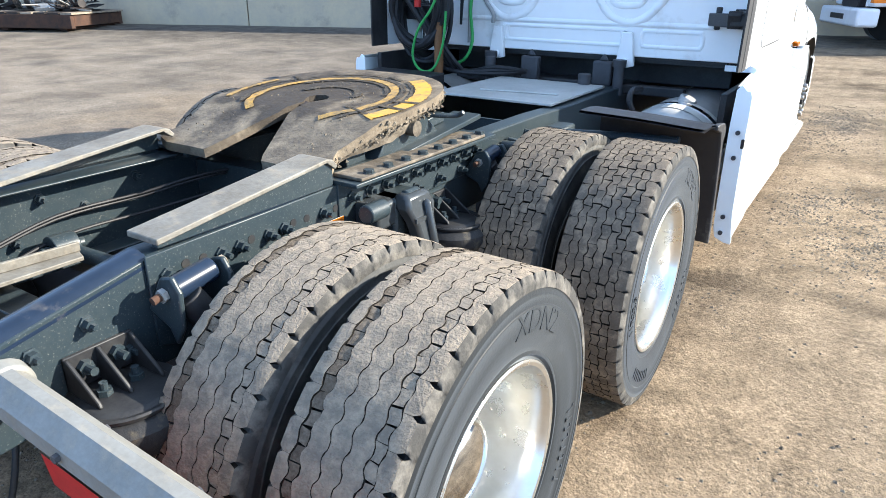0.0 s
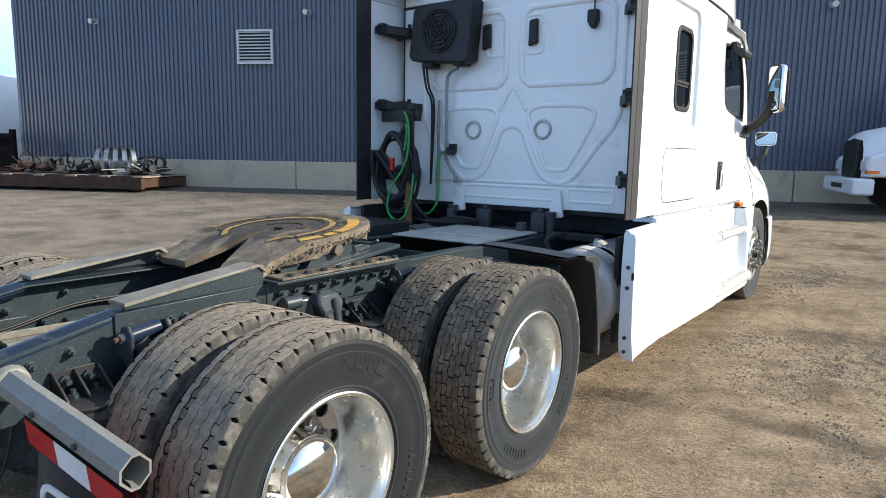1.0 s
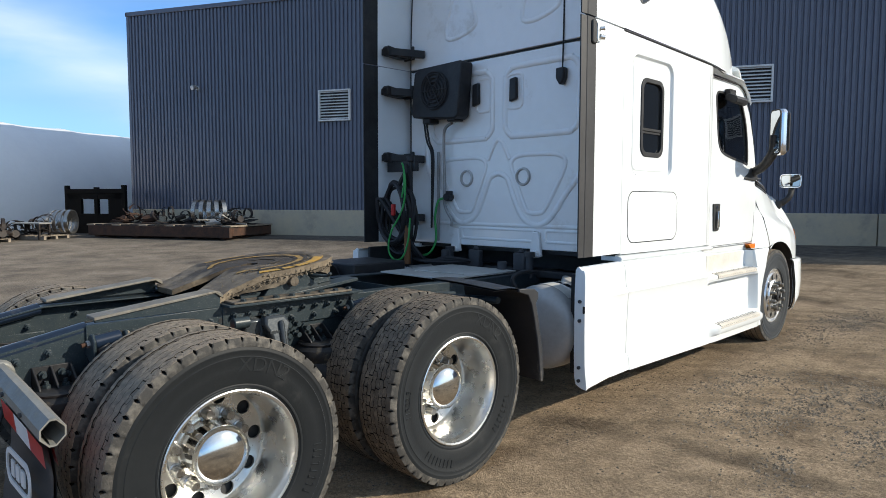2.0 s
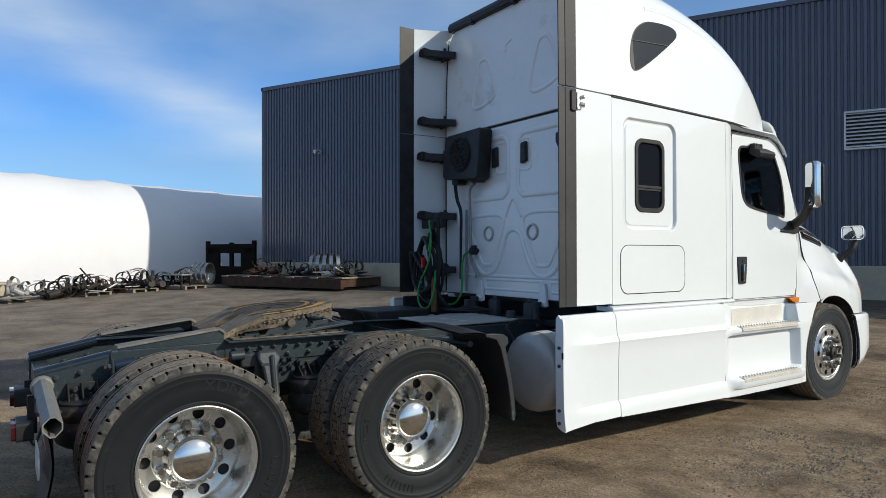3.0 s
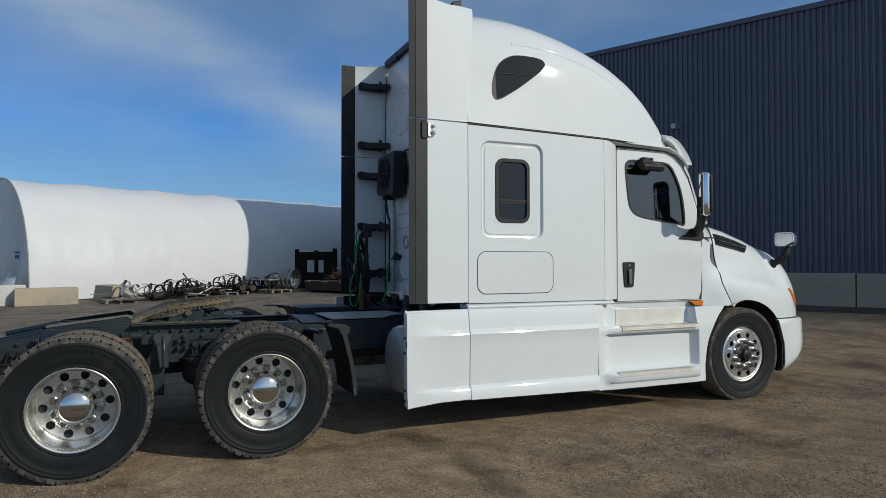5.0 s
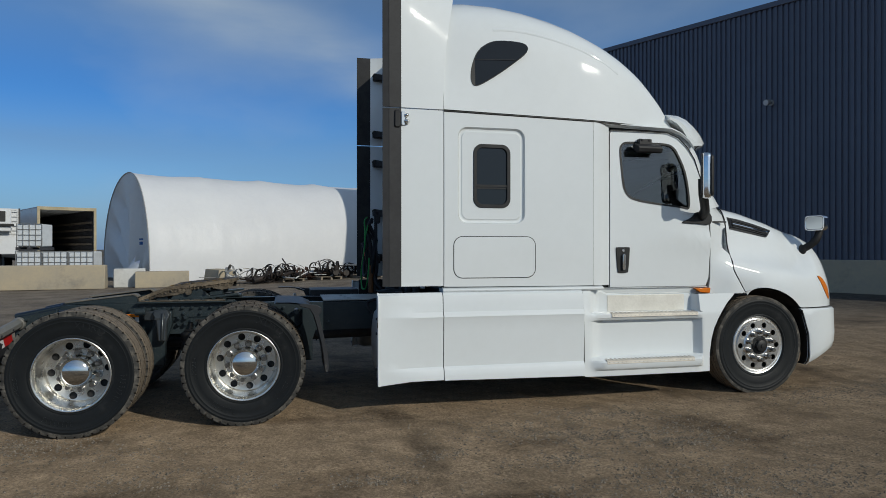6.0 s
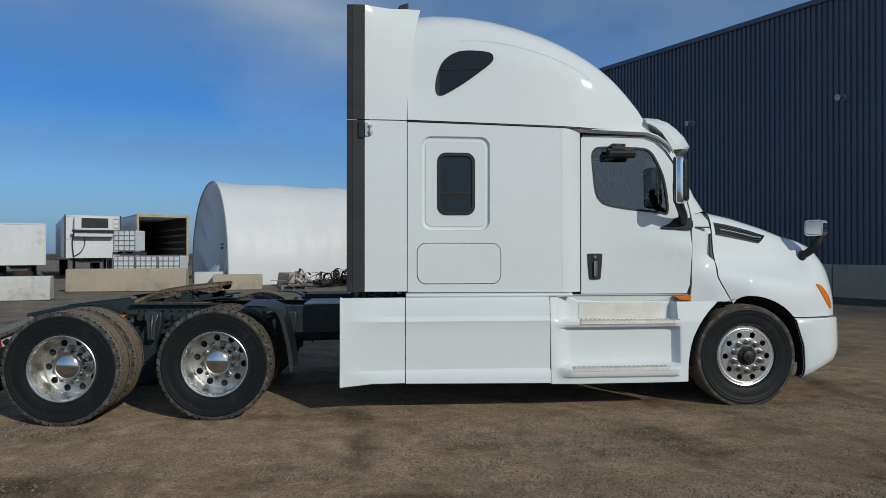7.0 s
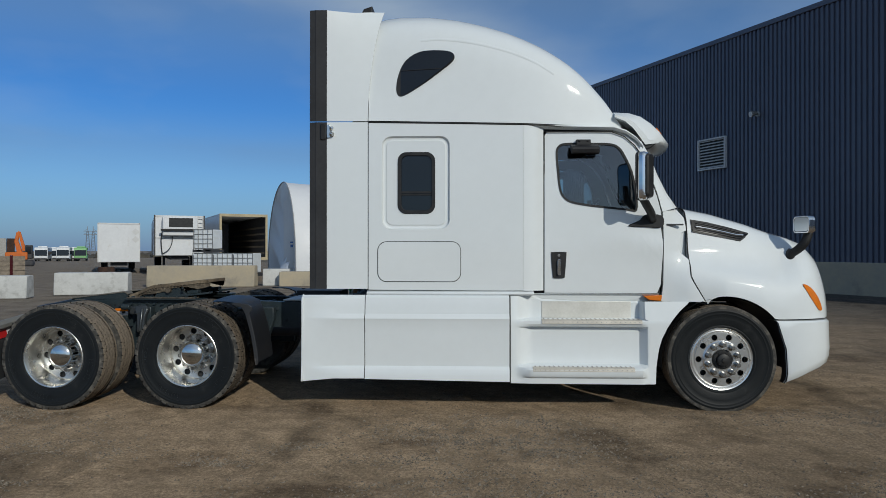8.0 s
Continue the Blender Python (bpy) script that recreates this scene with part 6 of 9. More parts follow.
# pale flat brace under the open rear of the frame
brace = Mesh().prism([(-0.235, -0.46), (-0.15, -0.46), (-0.145, -0.16), (-0.205, -0.14)], "z", 0.786, 0.800)
brace.prism([(-0.235, -0.46), (-0.222, -0.46), (-0.192, -0.14), (-0.205, -0.14)], "z", 0.80, 0.83)
part("frame_brace", brace, RAMP, truck, "pale galvanised brace plate", 0.003)
# torque rods, axles, suspension
for y in (AX1, AX2):
    axle = Mesh()
    axle.cyl((-0.95, y, HUB), (0.95, y, HUB), 0.075, 20)
    axle.lathe([(-0.20, 0.07), (-0.17, 0.14), (-0.08, 0.20), (0.08, 0.20), (0.17, 0.14), (0.20, 0.07)], 28, "y", (0.02, y, HUB))
    axle.lathe([(-0.26, 0.0), (-0.26, 0.06), (-0.16, 0.10), (-0.1, 0.12)], 20, "y", (0.02, y, HUB))
    part("drive_axle", axle, GREY_DARK, truck)
    for side in (1, -1):
        cx, cy = side * 0.52, y - 0.46
        bag = Mesh()
        bag.lathe([(0.50, 0.0), (0.50, 0.09), (0.53, 0.132), (0.57, 0.149), (0.61, 0.149), (0.636, 0.138), (0.648, 0.130), (0.660, 0.137), (0.690, 0.149), (0.716, 0.145), (0.732, 0.128), (0.738, 0.108), (0.740, 0.0)], 40, "z", (cx, cy, 0))
        as_ob = part("air_spring", bag, BELLOWS, truck, "black rubber air spring with dusty folds", 0)
        seat_ = Mesh()
        seat_.lathe([(0.738, 0.0), (0.738, 0.118), (0.747, 0.121), (0.751, 0.117), (0.748, 0.109), (0.745, 0.100), (0.750, 0.092), (0.752, 0.086), (0.753, 0.0)], 40, "z", (cx, cy, 0))
        part("bead_plate", seat_, BLACK, as_ob, "black steel bead plate", 0.0)
        lug_ = Mesh()
        back_x = side * 0.431
        lug_.box((min(back_x, side * 0.441), cy - 0.075, 0.752), (max(back_x, side * 0.441), cy + 0.085, 0.835))
        for q in (-0.070, 0.0, 0.078):
            lug_.prism([(back_x, 0.752), (back_x, 0.832), (side * 0.448, 0.832), (side * 0.545, 0.764), (side * 0.55, 0.752)], "y", cy + q - 0.005, cy + q + 0.005)
        part("hanger_bracket", lug_, BLACK, as_ob, "", 0.003)
        for q in (-0.035, 0.040):
            part("stud", Mesh().cyl((side * 0.505, cy + q, 0.752), (side * 0.505, cy + q, 0.766), 0.017, 6).cyl((side * 0.505, cy + q, 0.766), (side * 0.505, cy + q, 0.783), 0.009, 10), NAVY, as_ob)
            part("stud", Mesh().cyl((side * 0.441, cy + q, 0.80), (side * 0.456, cy + q, 0.80), 0.018, 6).cyl((side * 0.456, cy + q, 0.80), (side * 0.482, cy + q, 0.80), 0.010, 10), NAVY, as_ob)
        beam = Mesh()
        beam.beam((side * 0.50, y - 0.42, 0.50), (side * 0.50, y + 0.30, 0.44), 0.085, 0.06)
        beam.beam((side * 0.50, y + 0.30, 0.44), (side * 0.50, y + 0.52, 0.52), 0.085, 0.07)
        part("suspension_arm", beam, NAVY, truck, "", 0.008)
        hang = Mesh()
        hang.prism([(y + 0.42, 0.42), (y + 0.40, 0.62), (y + 0.50, 0.80), (y + 0.50, 0.93), (y + 0.66, 0.93), (y + 0.66, 0.80), (y + 0.60, 0.62), (y + 0.60, 0.42)], "x", side * 0.50 - 0.055, side * 0.50 + 0.045)
        part("suspension_hanger", hang, NAVY, truck, "cast suspension hanger bracket", 0.012)
        shock = Mesh()
        yb = y - 0.315 if y == AX1 else y - 0.235
        shock.cyl((side * 0.52, yb + 0.04, 0.90), (side * 0.60, yb + 0.16, 0.66), 0.036, 16)
        shock.cyl((side * 0.60, yb + 0.16, 0.68), (side * 0.64, yb + 0.22, 0.44), 0.026, 12)
        sh_ob = part("shock_absorber", shock, BLACK, truck, "black shock absorber", 0.003)
        part("bushing", Mesh().cyl((side * 0.505, yb + 0.012, 0.920), (side * 0.505, yb + 0.128, 0.936), 0.030, 20), NAVY_CLEAN, sh_ob, "dark blue pivot bushing", 0.006)
        part("bolt_tip", Mesh().cyl((side * 0.505, yb - 0.038, 0.913), (side * 0.505, yb - 0.014, 0.917), 0.010, 12), RUST, sh_ob, "rusty bolt end")
        part("nut", Mesh().cyl((side * 0.505, yb - 0.018, 0.916), (side * 0.505, yb - 0.004, 0.918), 0.017, 6), STEEL, sh_ob)
        part("nut", Mesh().cyl((side * 0.505, yb + 0.146, 0.938), (side * 0.505, yb + 0.166, 0.941), 0.017, 6), WOOD, sh_ob, "tan dusty nut")
        for off in (0.0, 0.142):
            arm = Mesh()
            arm.prism([(side * 0.43, 0.86), (side * 0.49, 0.955), (side * 0.53, 0.965), (side * 0.555, 0.93), (side * 0.55, 0.84), (side * 0.52, 0.79), (side * 0.50, 0.83)], "y", yb + off - 0.004, yb + off + 0.010)
            part("shock_bracket", arm, NAVY, truck, "", 0.005)
        can = Mesh()
        can.lathe([(-0.09, 0.0), (-0.09, 0.06), (-0.07, 0.085), (-0.01, 0.09), (0.0, 0.098), (0.012, 0.09), (0.07, 0.085), (0.09, 0.06), (0.09, 0.0)], 24, "y", (side * 0.36, y + 0.22, 0.58))
        part("brake_chamber", can, GREY_DARK, truck)
# sensor bracket on the rail between the axles
for side in (1, -1):
    br = Mesh()
    face = [(0.545, 0.66), (0.52, 0.84), (0.49, 0.90), (0.50, 0.945), (0.615, 0.945), (0.645, 0.90), (0.62, 0.84), (0.62, 0.66)]
    br.prism(face, "x", side * 0.56 - 0.03, side * 0.56 + 0.03)
    br.v = [(x + side * 0.25 * (0.93 - z), y, z) for x, y, z in br.v]
    br.beam((side * 0.655, 0.582, 0.67), (side * 0.60, 0.582, 0.92), 0.03, 0.03, (0, 1, 0))
    br.prism([(0.40, 0.84), (0.40, 0.93), (0.56, 0.93), (0.56, 0.84)], "x", side * 0.49 - 0.05, side * 0.49 + 0.05)
    cb_ob = part("cast_bracket", br, CAST, truck, "cast grey-blue suspension bracket with a plain mark", 0.014)
    part("pin", Mesh().cyl((side * 0.55, 0.33, 0.925), (side * 0.55, 0.42, 0.925), 0.030, 14), NAVY, cb_ob, "", 0.005)
    part("pin", Mesh().cyl((side * 0.55, 0.53, 0.93), (side * 0.55, 0.60, 0.93), 0.022, 10), NAVY, cb_ob, "", 0.005)
    part("cast_mark", Mesh().box((min(side * 0.604, side * 0.612), 0.51, 0.855), (max(side * 0.604, side * 0.612), 0.59, 0.870)), CAST, cb_ob)
    for yq, zq in ((0.70, 0.80), (0.70, 0.86), (0.76, 0.80), (0.76, 0.86), (0.82, 0.83)):
        part("stud", Mesh().cyl((side * 0.445, yq, zq), (side * 0.50, yq, zq), 0.015, 8).cyl((side * 0.445, yq, zq), (side * 0.465, yq, zq), 0.022, 6), NAVY, cb_ob)
    valve = Mesh()
    valve.cyl((side * 0.44, 1.42, 0.91), (side * 0.52, 1.42, 0.91), 0.028, 14)
    valve.cyl((side * 0.52, 1.42, 0.91), (side * 0.56, 1.42, 0.91), 0.013, 8)
    valve.beam((side * 0.44, 1.46, 0.93), (side * 0.54, 1.52, 0.90), 0.03, 0.03)
    part("shock_mount", valve, NAVY, truck, "", 0.003)
lab = Mesh()
lab.box((0.4475, 0.20, 0.825), (0.4495, 0.345, 0.90))
sticker = part("warning_label", lab, TAPE, truck, "white and orange warning label")
part("label_band", Mesh().box((0.4495, 0.20, 0.868), (0.451, 0.345, 0.90)), AMBER, sticker)
rod = Mesh()
rod.cyl((-0.33, -0.12, 0.77), (0.30, -0.02, 0.72), 0.026, 14)
rod.lathe([(-0.04, 0.02), (-0.04, 0.048), (0.04, 0.048), (0.04, 0.02)], 18, "y", (-0.34, -0.12, 0.77))
rod.cyl((-0.34, -0.19, 0.77), (-0.34, -0.05, 0.77), 0.018, 8)
rod.lathe([(-0.04, 0.02), (-0.04, 0.048), (0.04, 0.048), (0.04, 0.02)], 18, "y", (0.31, -0.02, 0.72))
part("torque_rod", rod, NAVY, truck, "", 0.004)
# looms along the inside of the rail
for k, (dx, dz) in enumerate(((0, 0), (0.010, 0.014), (0.03, -0.05))):
    loom = Mesh()
    loom.tube([(-0.40 + dx, -0.62, 0.80 + dz), (-0.385 + dx, -0.4, 0.79 + dz), (-0.39 + dx, -0.1, 0.85 + dz), (-0.36 + dx, 0.2, 0.86 + dz), (-0.25 + dx, 0.45, 0.90 + dz), (-0.2, 0.9, 0.86), (-0.15, 1.5, 0.84 + dz)], 0.0055, 8)
    part("wiring_loom", loom, HOSE, truck)
loom = Mesh()
loom.tube([(0.05, 0.30, 0.84), (0.15, 0.22, 0.90), (0.25, 0.35, 0.93), (0.28, 0.55, 0.86)], 0.014, 8)
part("air_line", loom, HOSE, truck)
shaft = Mesh()
shaft.cyl((0.02, 0.25, 0.56), (0.02, 1.06, 0.58), 0.05, 18)
shaft.cyl((0.02, 1.58, 0.60), (0.02, 4.2, 0.66), 0.055, 18)
part("drive_shaft", shaft, GREY_DARK, truck)

# ---- fifth wheel ----
fifth = new("fifth_wheel")
fifth.parent = truck
FIFTH_M = pose(0, 0.770, 1.170, 6.0, 0, 0)
fifth.matrix_basis = FIFTH_M
fifth["label"] = "greasy steel fifth wheel plate with worn yellow rings"


def plate_outline(s):
    """Right half of the plate from the throat round the front to the rear horn, then mirrored."""
    right = [(0.0, 0.43), (0.155, 0.425), (0.275, 0.375), (0.365, 0.28), (0.41, 0.16), (0.425, 0.02), (0.422, -0.12), (0.405, -0.24), (0.375, -0.36), (0.345, -0.47), (0.14, -0.47), (0.12, -0.44), (0.07, -0.32), (0.024, -0.21), (0.014, -0.09)]
    jaw = [(0.046 * math.cos(radians(a)), -0.03 + 0.046 * math.sin(radians(a))) for a in (-40, 0, 40, 90)]
    lap = smooth_poly([(-x, y) for x, y in reversed(right[1:10])] + right[:10], 4)
    r = lap[9 * 4:18 * 4 + 1] + right[10:] + jaw
    return [(x * s, y * s) for x, y in r] + [(-x * s, y * s) for x, y in reversed(r[1:-1])]


def plate_height(y):
    return -0.085 * max(0.0, (-y - 0.17) / 0.30) ** 1.05


ol = plate_outline(1.0)
pm = bmesh.new()
vs = [pm.verts.new((x, y, 0)) for x, y in ol]
pm.faces.new(vs)
bmesh.ops.triangulate(pm, faces=pm.faces[:])
bmesh.ops.subdivide_edges(pm, edges=pm.edges[:], cuts=2, use_grid_fill=True)
bmesh.ops.remove_doubles(pm, verts=pm.verts[:], dist=0.002)
for v in pm.verts:
    v.co.z = plate_height(v.co.y) + 0.0015 * noise.noise((v.co.x * 30, v.co.y * 30, 1))
res = bmesh.ops.extrude_face_region(pm, geom=pm.faces[:])
for e in res["geom"]:
    if isinstance(e, bmesh.types.BMVert):
        e.co.z -= 0.032
bmesh.ops.recalc_face_normals(pm, faces=pm.faces[:])
plate_me = bpy.data.meshes.new("top_plate")
pm.to_mesh(plate_me)
pm.free()
plate_me.materials.append(PLATE_TOP)
plate_me.polygons.foreach_set("use_smooth", [True] * len(plate_me.polygons))
plate_me.set_sharp_from_angle(angle=radians(35))
link("top_plate", plate_me, None, fifth, "greasy grey-brown steel top plate")
for sgn in (1, -1):
    skirt5 = Mesh()
    rim5 = [(x * sgn, y) for x, y in plate_outline(1.0)[6:36]]
    rows = [[(x * 0.985, y * 0.99, plate_height(y) - 0.018) for x, y in rim5], [(x * 0.955, y * 0.97, plate_height(y) - 0.070 - 0.022 * math.sin(i * 0.42) - 0.012 * noise.noise((i * 0.9, sgn, 4))) for i, (x, y) in enumerate(rim5)], [(x * 0.925, y * 0.96, plate_height(y) - 0.070 - 0.022 * math.sin(i * 0.42) - 0.012 * noise.noise((i * 0.9, sgn, 4))) for i, (x, y) in enumerate(rim5)], [(x * 0.95, y * 0.98, plate_height(y) - 0.018) for x, y in rim5]]
    skirt5.grid(rows)
    skirt5.box((sgn * 0.33 - 0.02, -0.08, -0.12), (sgn * 0.33 + 0.02, 0.10, -0.02))
    skirt5.cyl((sgn * 0.27, 0.0, -0.075), (sgn * 0.43, 0.0, -0.075), 0.028, 14)
    part("plate_rim", skirt5, PLATE, fifth, "", 0)


def arc_band(r0, r1, a0, a1, n=40, wob=0.006, seed=0):
    m = Mesh()
    inn, out = [], []
    for i in range(n + 1):
        a = radians(a0 + (a1 - a0) * i / n)
        j = wob * noise.noise((i * 0.35, seed, 3))
        k = wob * noise.noise((i * 0.35, seed, 8))
        for lst, rad in ((inn, r0 + j), (out, r1 + k)):
            x, y = rad * math.cos(a), rad * math.sin(a)
            lst.append((x, y, plate_height(y) + 0.004))
    m.grid([inn, out])
    return m


for r0, r1, a0, a1, sd in ((0.258, 0.290, -52, 232, 1), (0.352, 0.414, 6, 58, 2), (0.375, 0.400, 160, 203, 3), (0.356, 0.416, -26, -8, 4), (0.356, 0.413, -7, 4, 5)):
    part("grease_ring", arc_band(r0, r1, a0, a1, 70, 0.009, sd), YELLOW_WORN if sd in (1, 3) else YELLOW, fifth, "worn yellow painted ring")
# dark grease scraped into arcs beside the rings, and cracks across the plate
for r0, r1, a0, a1, sd in ((0.296, 0.318, -40, 215, 11), (0.336, 0.347, -14, 176, 12), (0.236, 0.252, 20, 150, 13), (0.120, 0.150, 10, 165, 14)):
    part("grease_line", arc_band(r0, r1, a0, a1, 70, 0.010, sd), GREASE, fifth, "dark scraped grease line")
for a, r0, r1, wd in ((-7.5, 0.30, 0.42, 0.016), (5, 0.30, 0.42, 0.016), (30, 0.305, 0.335, 0.008), (-24, 0.20, 0.36, 0.010), (148, 0.30, 0.41, 0.012)):
    ca, sa = math.cos(radians(a)), math.sin(radians(a))
    crack = Mesh().grid([[(rq * ca - wd * sgn * (0.5 + 0.5 * noise.noise((rq * 30, a, 1))) * sa, rq * sa + wd * sgn * 0.6 * ca, plate_height(rq * sa) + 0.0055) for sgn in (-1, 1)] for rq in np.linspace(r0, r1, 9)])
    part("grease_line", crack, GREASE, fifth)
# clods of grit and grease along the rim, the horns and the throat
cr = random.Random(41)
clods = Mesh()
for n_ in range(420):
    kind_ = n_ % 7
    if kind_ < 4:
        q = cr.choice(rim5)
        px, py = abs(q[0]) * (1 if cr.random() < 0.75 else -1), q[1]
        px, py, pz = px * cr.uniform(0.97, 1.01), py * cr.uniform(0.97, 1.01), plate_height(py) - cr.uniform(0.006, 0.055)
    elif kind_ < 6:
        a, rq = cr.uniform(-0.6, 3.7), cr.gauss(0.17, 0.05)
        px, py = rq * math.cos(a), rq * math.sin(a) + 0.02
        if py < 0.03 and abs(px) < 0.12:
            continue
        pz = plate_height(py) + 0.001
    else:
        px, py = cr.choice((-1, 1)) * cr.uniform(0.18, 0.33), cr.uniform(-0.40, -0.12)
        pz = plate_height(py) + 0.001
    s5 = cr.uniform(0.003, 0.011) if kind_ < 4 else cr.uniform(0.0015, 0.0055)
    base = [(px + s5 * cr.uniform(0.7, 1.3) * math.cos(a5), py + s5 * cr.uniform(0.7, 1.3) * math.sin(a5), pz - 0.003) for a5 in (0, 1.25, 2.5, 3.8, 5.0)]
    clods.add(base + [(px + cr.uniform(-1, 1) * s5 * 0.3, py + cr.uniform(-1, 1) * s5 * 0.3, pz + s5 * cr.uniform(0.5, 0.9))], [(k5, (k5 + 1) % 5, 5) for k5 in range(5)])
part("grease_clods", clods, CLOD, fifth, "crumbs of grease and grit")["kind"] = "stuff"
jawm = Mesh()
jawm.lathe([(-0.03, 0.052), (-0.006, 0.052), (-0.006, 0.095), (-0.03, 0.10)], 24, "z", (0, -0.02, 0))
part("lock_jaw", jawm, IRON, fifth)
base5 = Mesh()
for sgn in (1, -1):
    base5.prism([(-0.20, -0.15), (-0.10, -0.05), (0.10, -0.05), (0.20, -0.15)], "x", sgn * 0.36 - 0.03, sgn * 0.36 + 0.03)
    base5.box((sgn * 0.37 - 0.07, -0.42, -0.158), (sgn * 0.37 + 0.06, 0.45, -0.138))
    base5.box((sgn * 0.30 - 0.05, -0.30, -0.138), (sgn * 0.30 + 0.05, -0.20, -0.10))
    base5.box((sgn * 0.30 - 0.05, 0.18, -0.138), (sgn * 0.30 + 0.05, 0.30, -0.10))
base5.box((-0.40, -0.06, -0.158), (0.40, 0.06, -0.142))
base5.cyl((-0.25, 0.20, -0.11), (0.25, 0.20, -0.11), 0.03, 12)
base5.tube([(0.30, 0.10, -0.06), (0.42, 0.16, -0.07), (0.47, 0.20, -0.075), (0.50, 0.20, -0.06)], 0.010, 8)
part("slide_base", base5, NAVY, fifth, "dusty navy slide bracket", 0.004)

# ---- rear bumper bars, mud flaps, tail lamps ----
for side in (1, -1):
    hanger = new("mud_flap_hanger")
    hanger.parent = truck
    hanger["label"] = "silver angled mud flap hanger bar with red and white tape"
    a, b = Vector((side * 0.432, -0.664, 0.834)), Vector((side * 1.165, -0.655, 0.762))
    bar = Mesh()
    sec = [(0.045 * math.cos(radians(q)), 0.052 * math.sin(radians(q))) for q in (20, 75, 105, 160, 200, 255, 285, 340)]
    d = (b - a).normalized()
    s = d.cross(Vector((0, 0, 1))).normalized()
    u = s.cross(d)
    rows = [[p + s * i * k + u * j * k for i, j in sec] for p, k in ((a, 1.0), (b, 1.0), (b, 0.86), (b - d * 0.3, 0.86))]
    bar.grid(rows, wrap=True)
    bar.add(rows[0], [tuple(range(8))])
    part("bar", bar, BAR, hanger, "", 0.0)
    part("weld_collar", Mesh().cyl(a - d * 0.005, a + d * 0.035, 0.060, 20, 0.054), BAR, hanger, "tan dusty weld collar", 0.008)
    for t in (0.36, 0.70):
        p = a.lerp(b, t)
        for q in (1, -1):
            part("bolt", Mesh().cyl(p + s * 0.04 * q, p + s * 0.052 * q, 0.009, 6), GREY_DARK, hanger)
    fl = Mesh()
    c, e = a.lerp(b, 0.24), a.lerp(b, 0.99)
    rows = []
    for i in range(9):
        z = -0.03 - 0.52 * i / 8
        sway = 0.02 * math.sin(i * 0.7)
        rows.append([c + Vector((0, -0.022 + sway, z)), c.lerp(e, 0.5) + Vector((0, -0.018 + sway * 1.6, z)), e + Vector((0, -0.022 + sway, z))])
    fl.grid(rows)
    fl.grid([[q + Vector((0, 0.01, 0)) for q in r][::-1] for r in rows])
    part("mud_flap", fl, FLAP, hanger, "hanging black rubber mud flap with a plain emblem")
    for k in range(3):
        tp = Mesh()
        p, q = c.lerp(e, k / 3), c.lerp(e, (k + 1) / 3)
        for off in (-1, 1):
            tp.add([p + Vector((0, -0.017 + 0.016 * off, -0.045)), q + Vector((0, -0.017 + 0.016 * off, -0.045)), q + Vector((0, -0.004 + 0.020 * off, -0.125)), p + Vector((0, -0.004 + 0.020 * off, -0.125))], [(0, 1, 2, 3)])
        part("reflective_tape", tp, RED if k % 2 == 0 else TAPE, hanger)
    em = Mesh()
    mid = c.lerp(e, 0.5)
    for off in (-0.046,):
        em.ring_prism([(x + mid.x, z + mid.z - 0.24) for x, z in rounded(-0.17, -0.07, 0.17, 0.07, 0.06)], [(x + mid.x, z + mid.z - 0.24) for x, z in rounded(-0.15, -0.05, 0.15, 0.05, 0.045)], "y", mid.y + off - 0.003, mid.y + off + 0.003)
        for q in (-0.09, -0.02, 0.05):
            em.box((mid.x + q, mid.y + off - 0.003, mid.z - 0.27), (mid.x + q + 0.045, mid.y + off + 0.003, mid.z - 0.21))
    part("emblem", em, TAPE, hanger)
    lampb = Mesh()
    lz = 0.575 if side > 0 else 0.665
    lampb.prism(rounded(side * 0.27 - 0.10, lz - 0.055, side * 0.27 + 0.10, lz + 0.055, 0.02), "y", -0.785, -0.70)
    lampb.box((side * 0.27 - 0.02, -0.73, lz - 0.03), (side * 0.27 + 0.02, -0.68, 0.76))
    lampb.tube([(side * 0.27 + 0.05, -0.73, lz), (side * 0.27 + 0.09, -0.70, lz - 0.08), (side * 0.27 + 0.10, -0.66, lz + 0.02), (side * 0.27 + 0.08, -0.62, lz + 0.16)], 0.008, 6, 4)
    tl = part("tail_lamp", lampb, BLACK, truck, "", 0.006)
    part("lens", Mesh().prism(rounded(side * 0.27 - 0.092, lz - 0.048, side * 0.27 + 0.092, lz + 0.048, 0.02), "y", -0.808, -0.785), RED_DARK, tl)
part("rail_cap", Mesh().box((-0.435, -0.708, 0.885), (-0.405, -0.69, 0.915)), TAPE, truck)

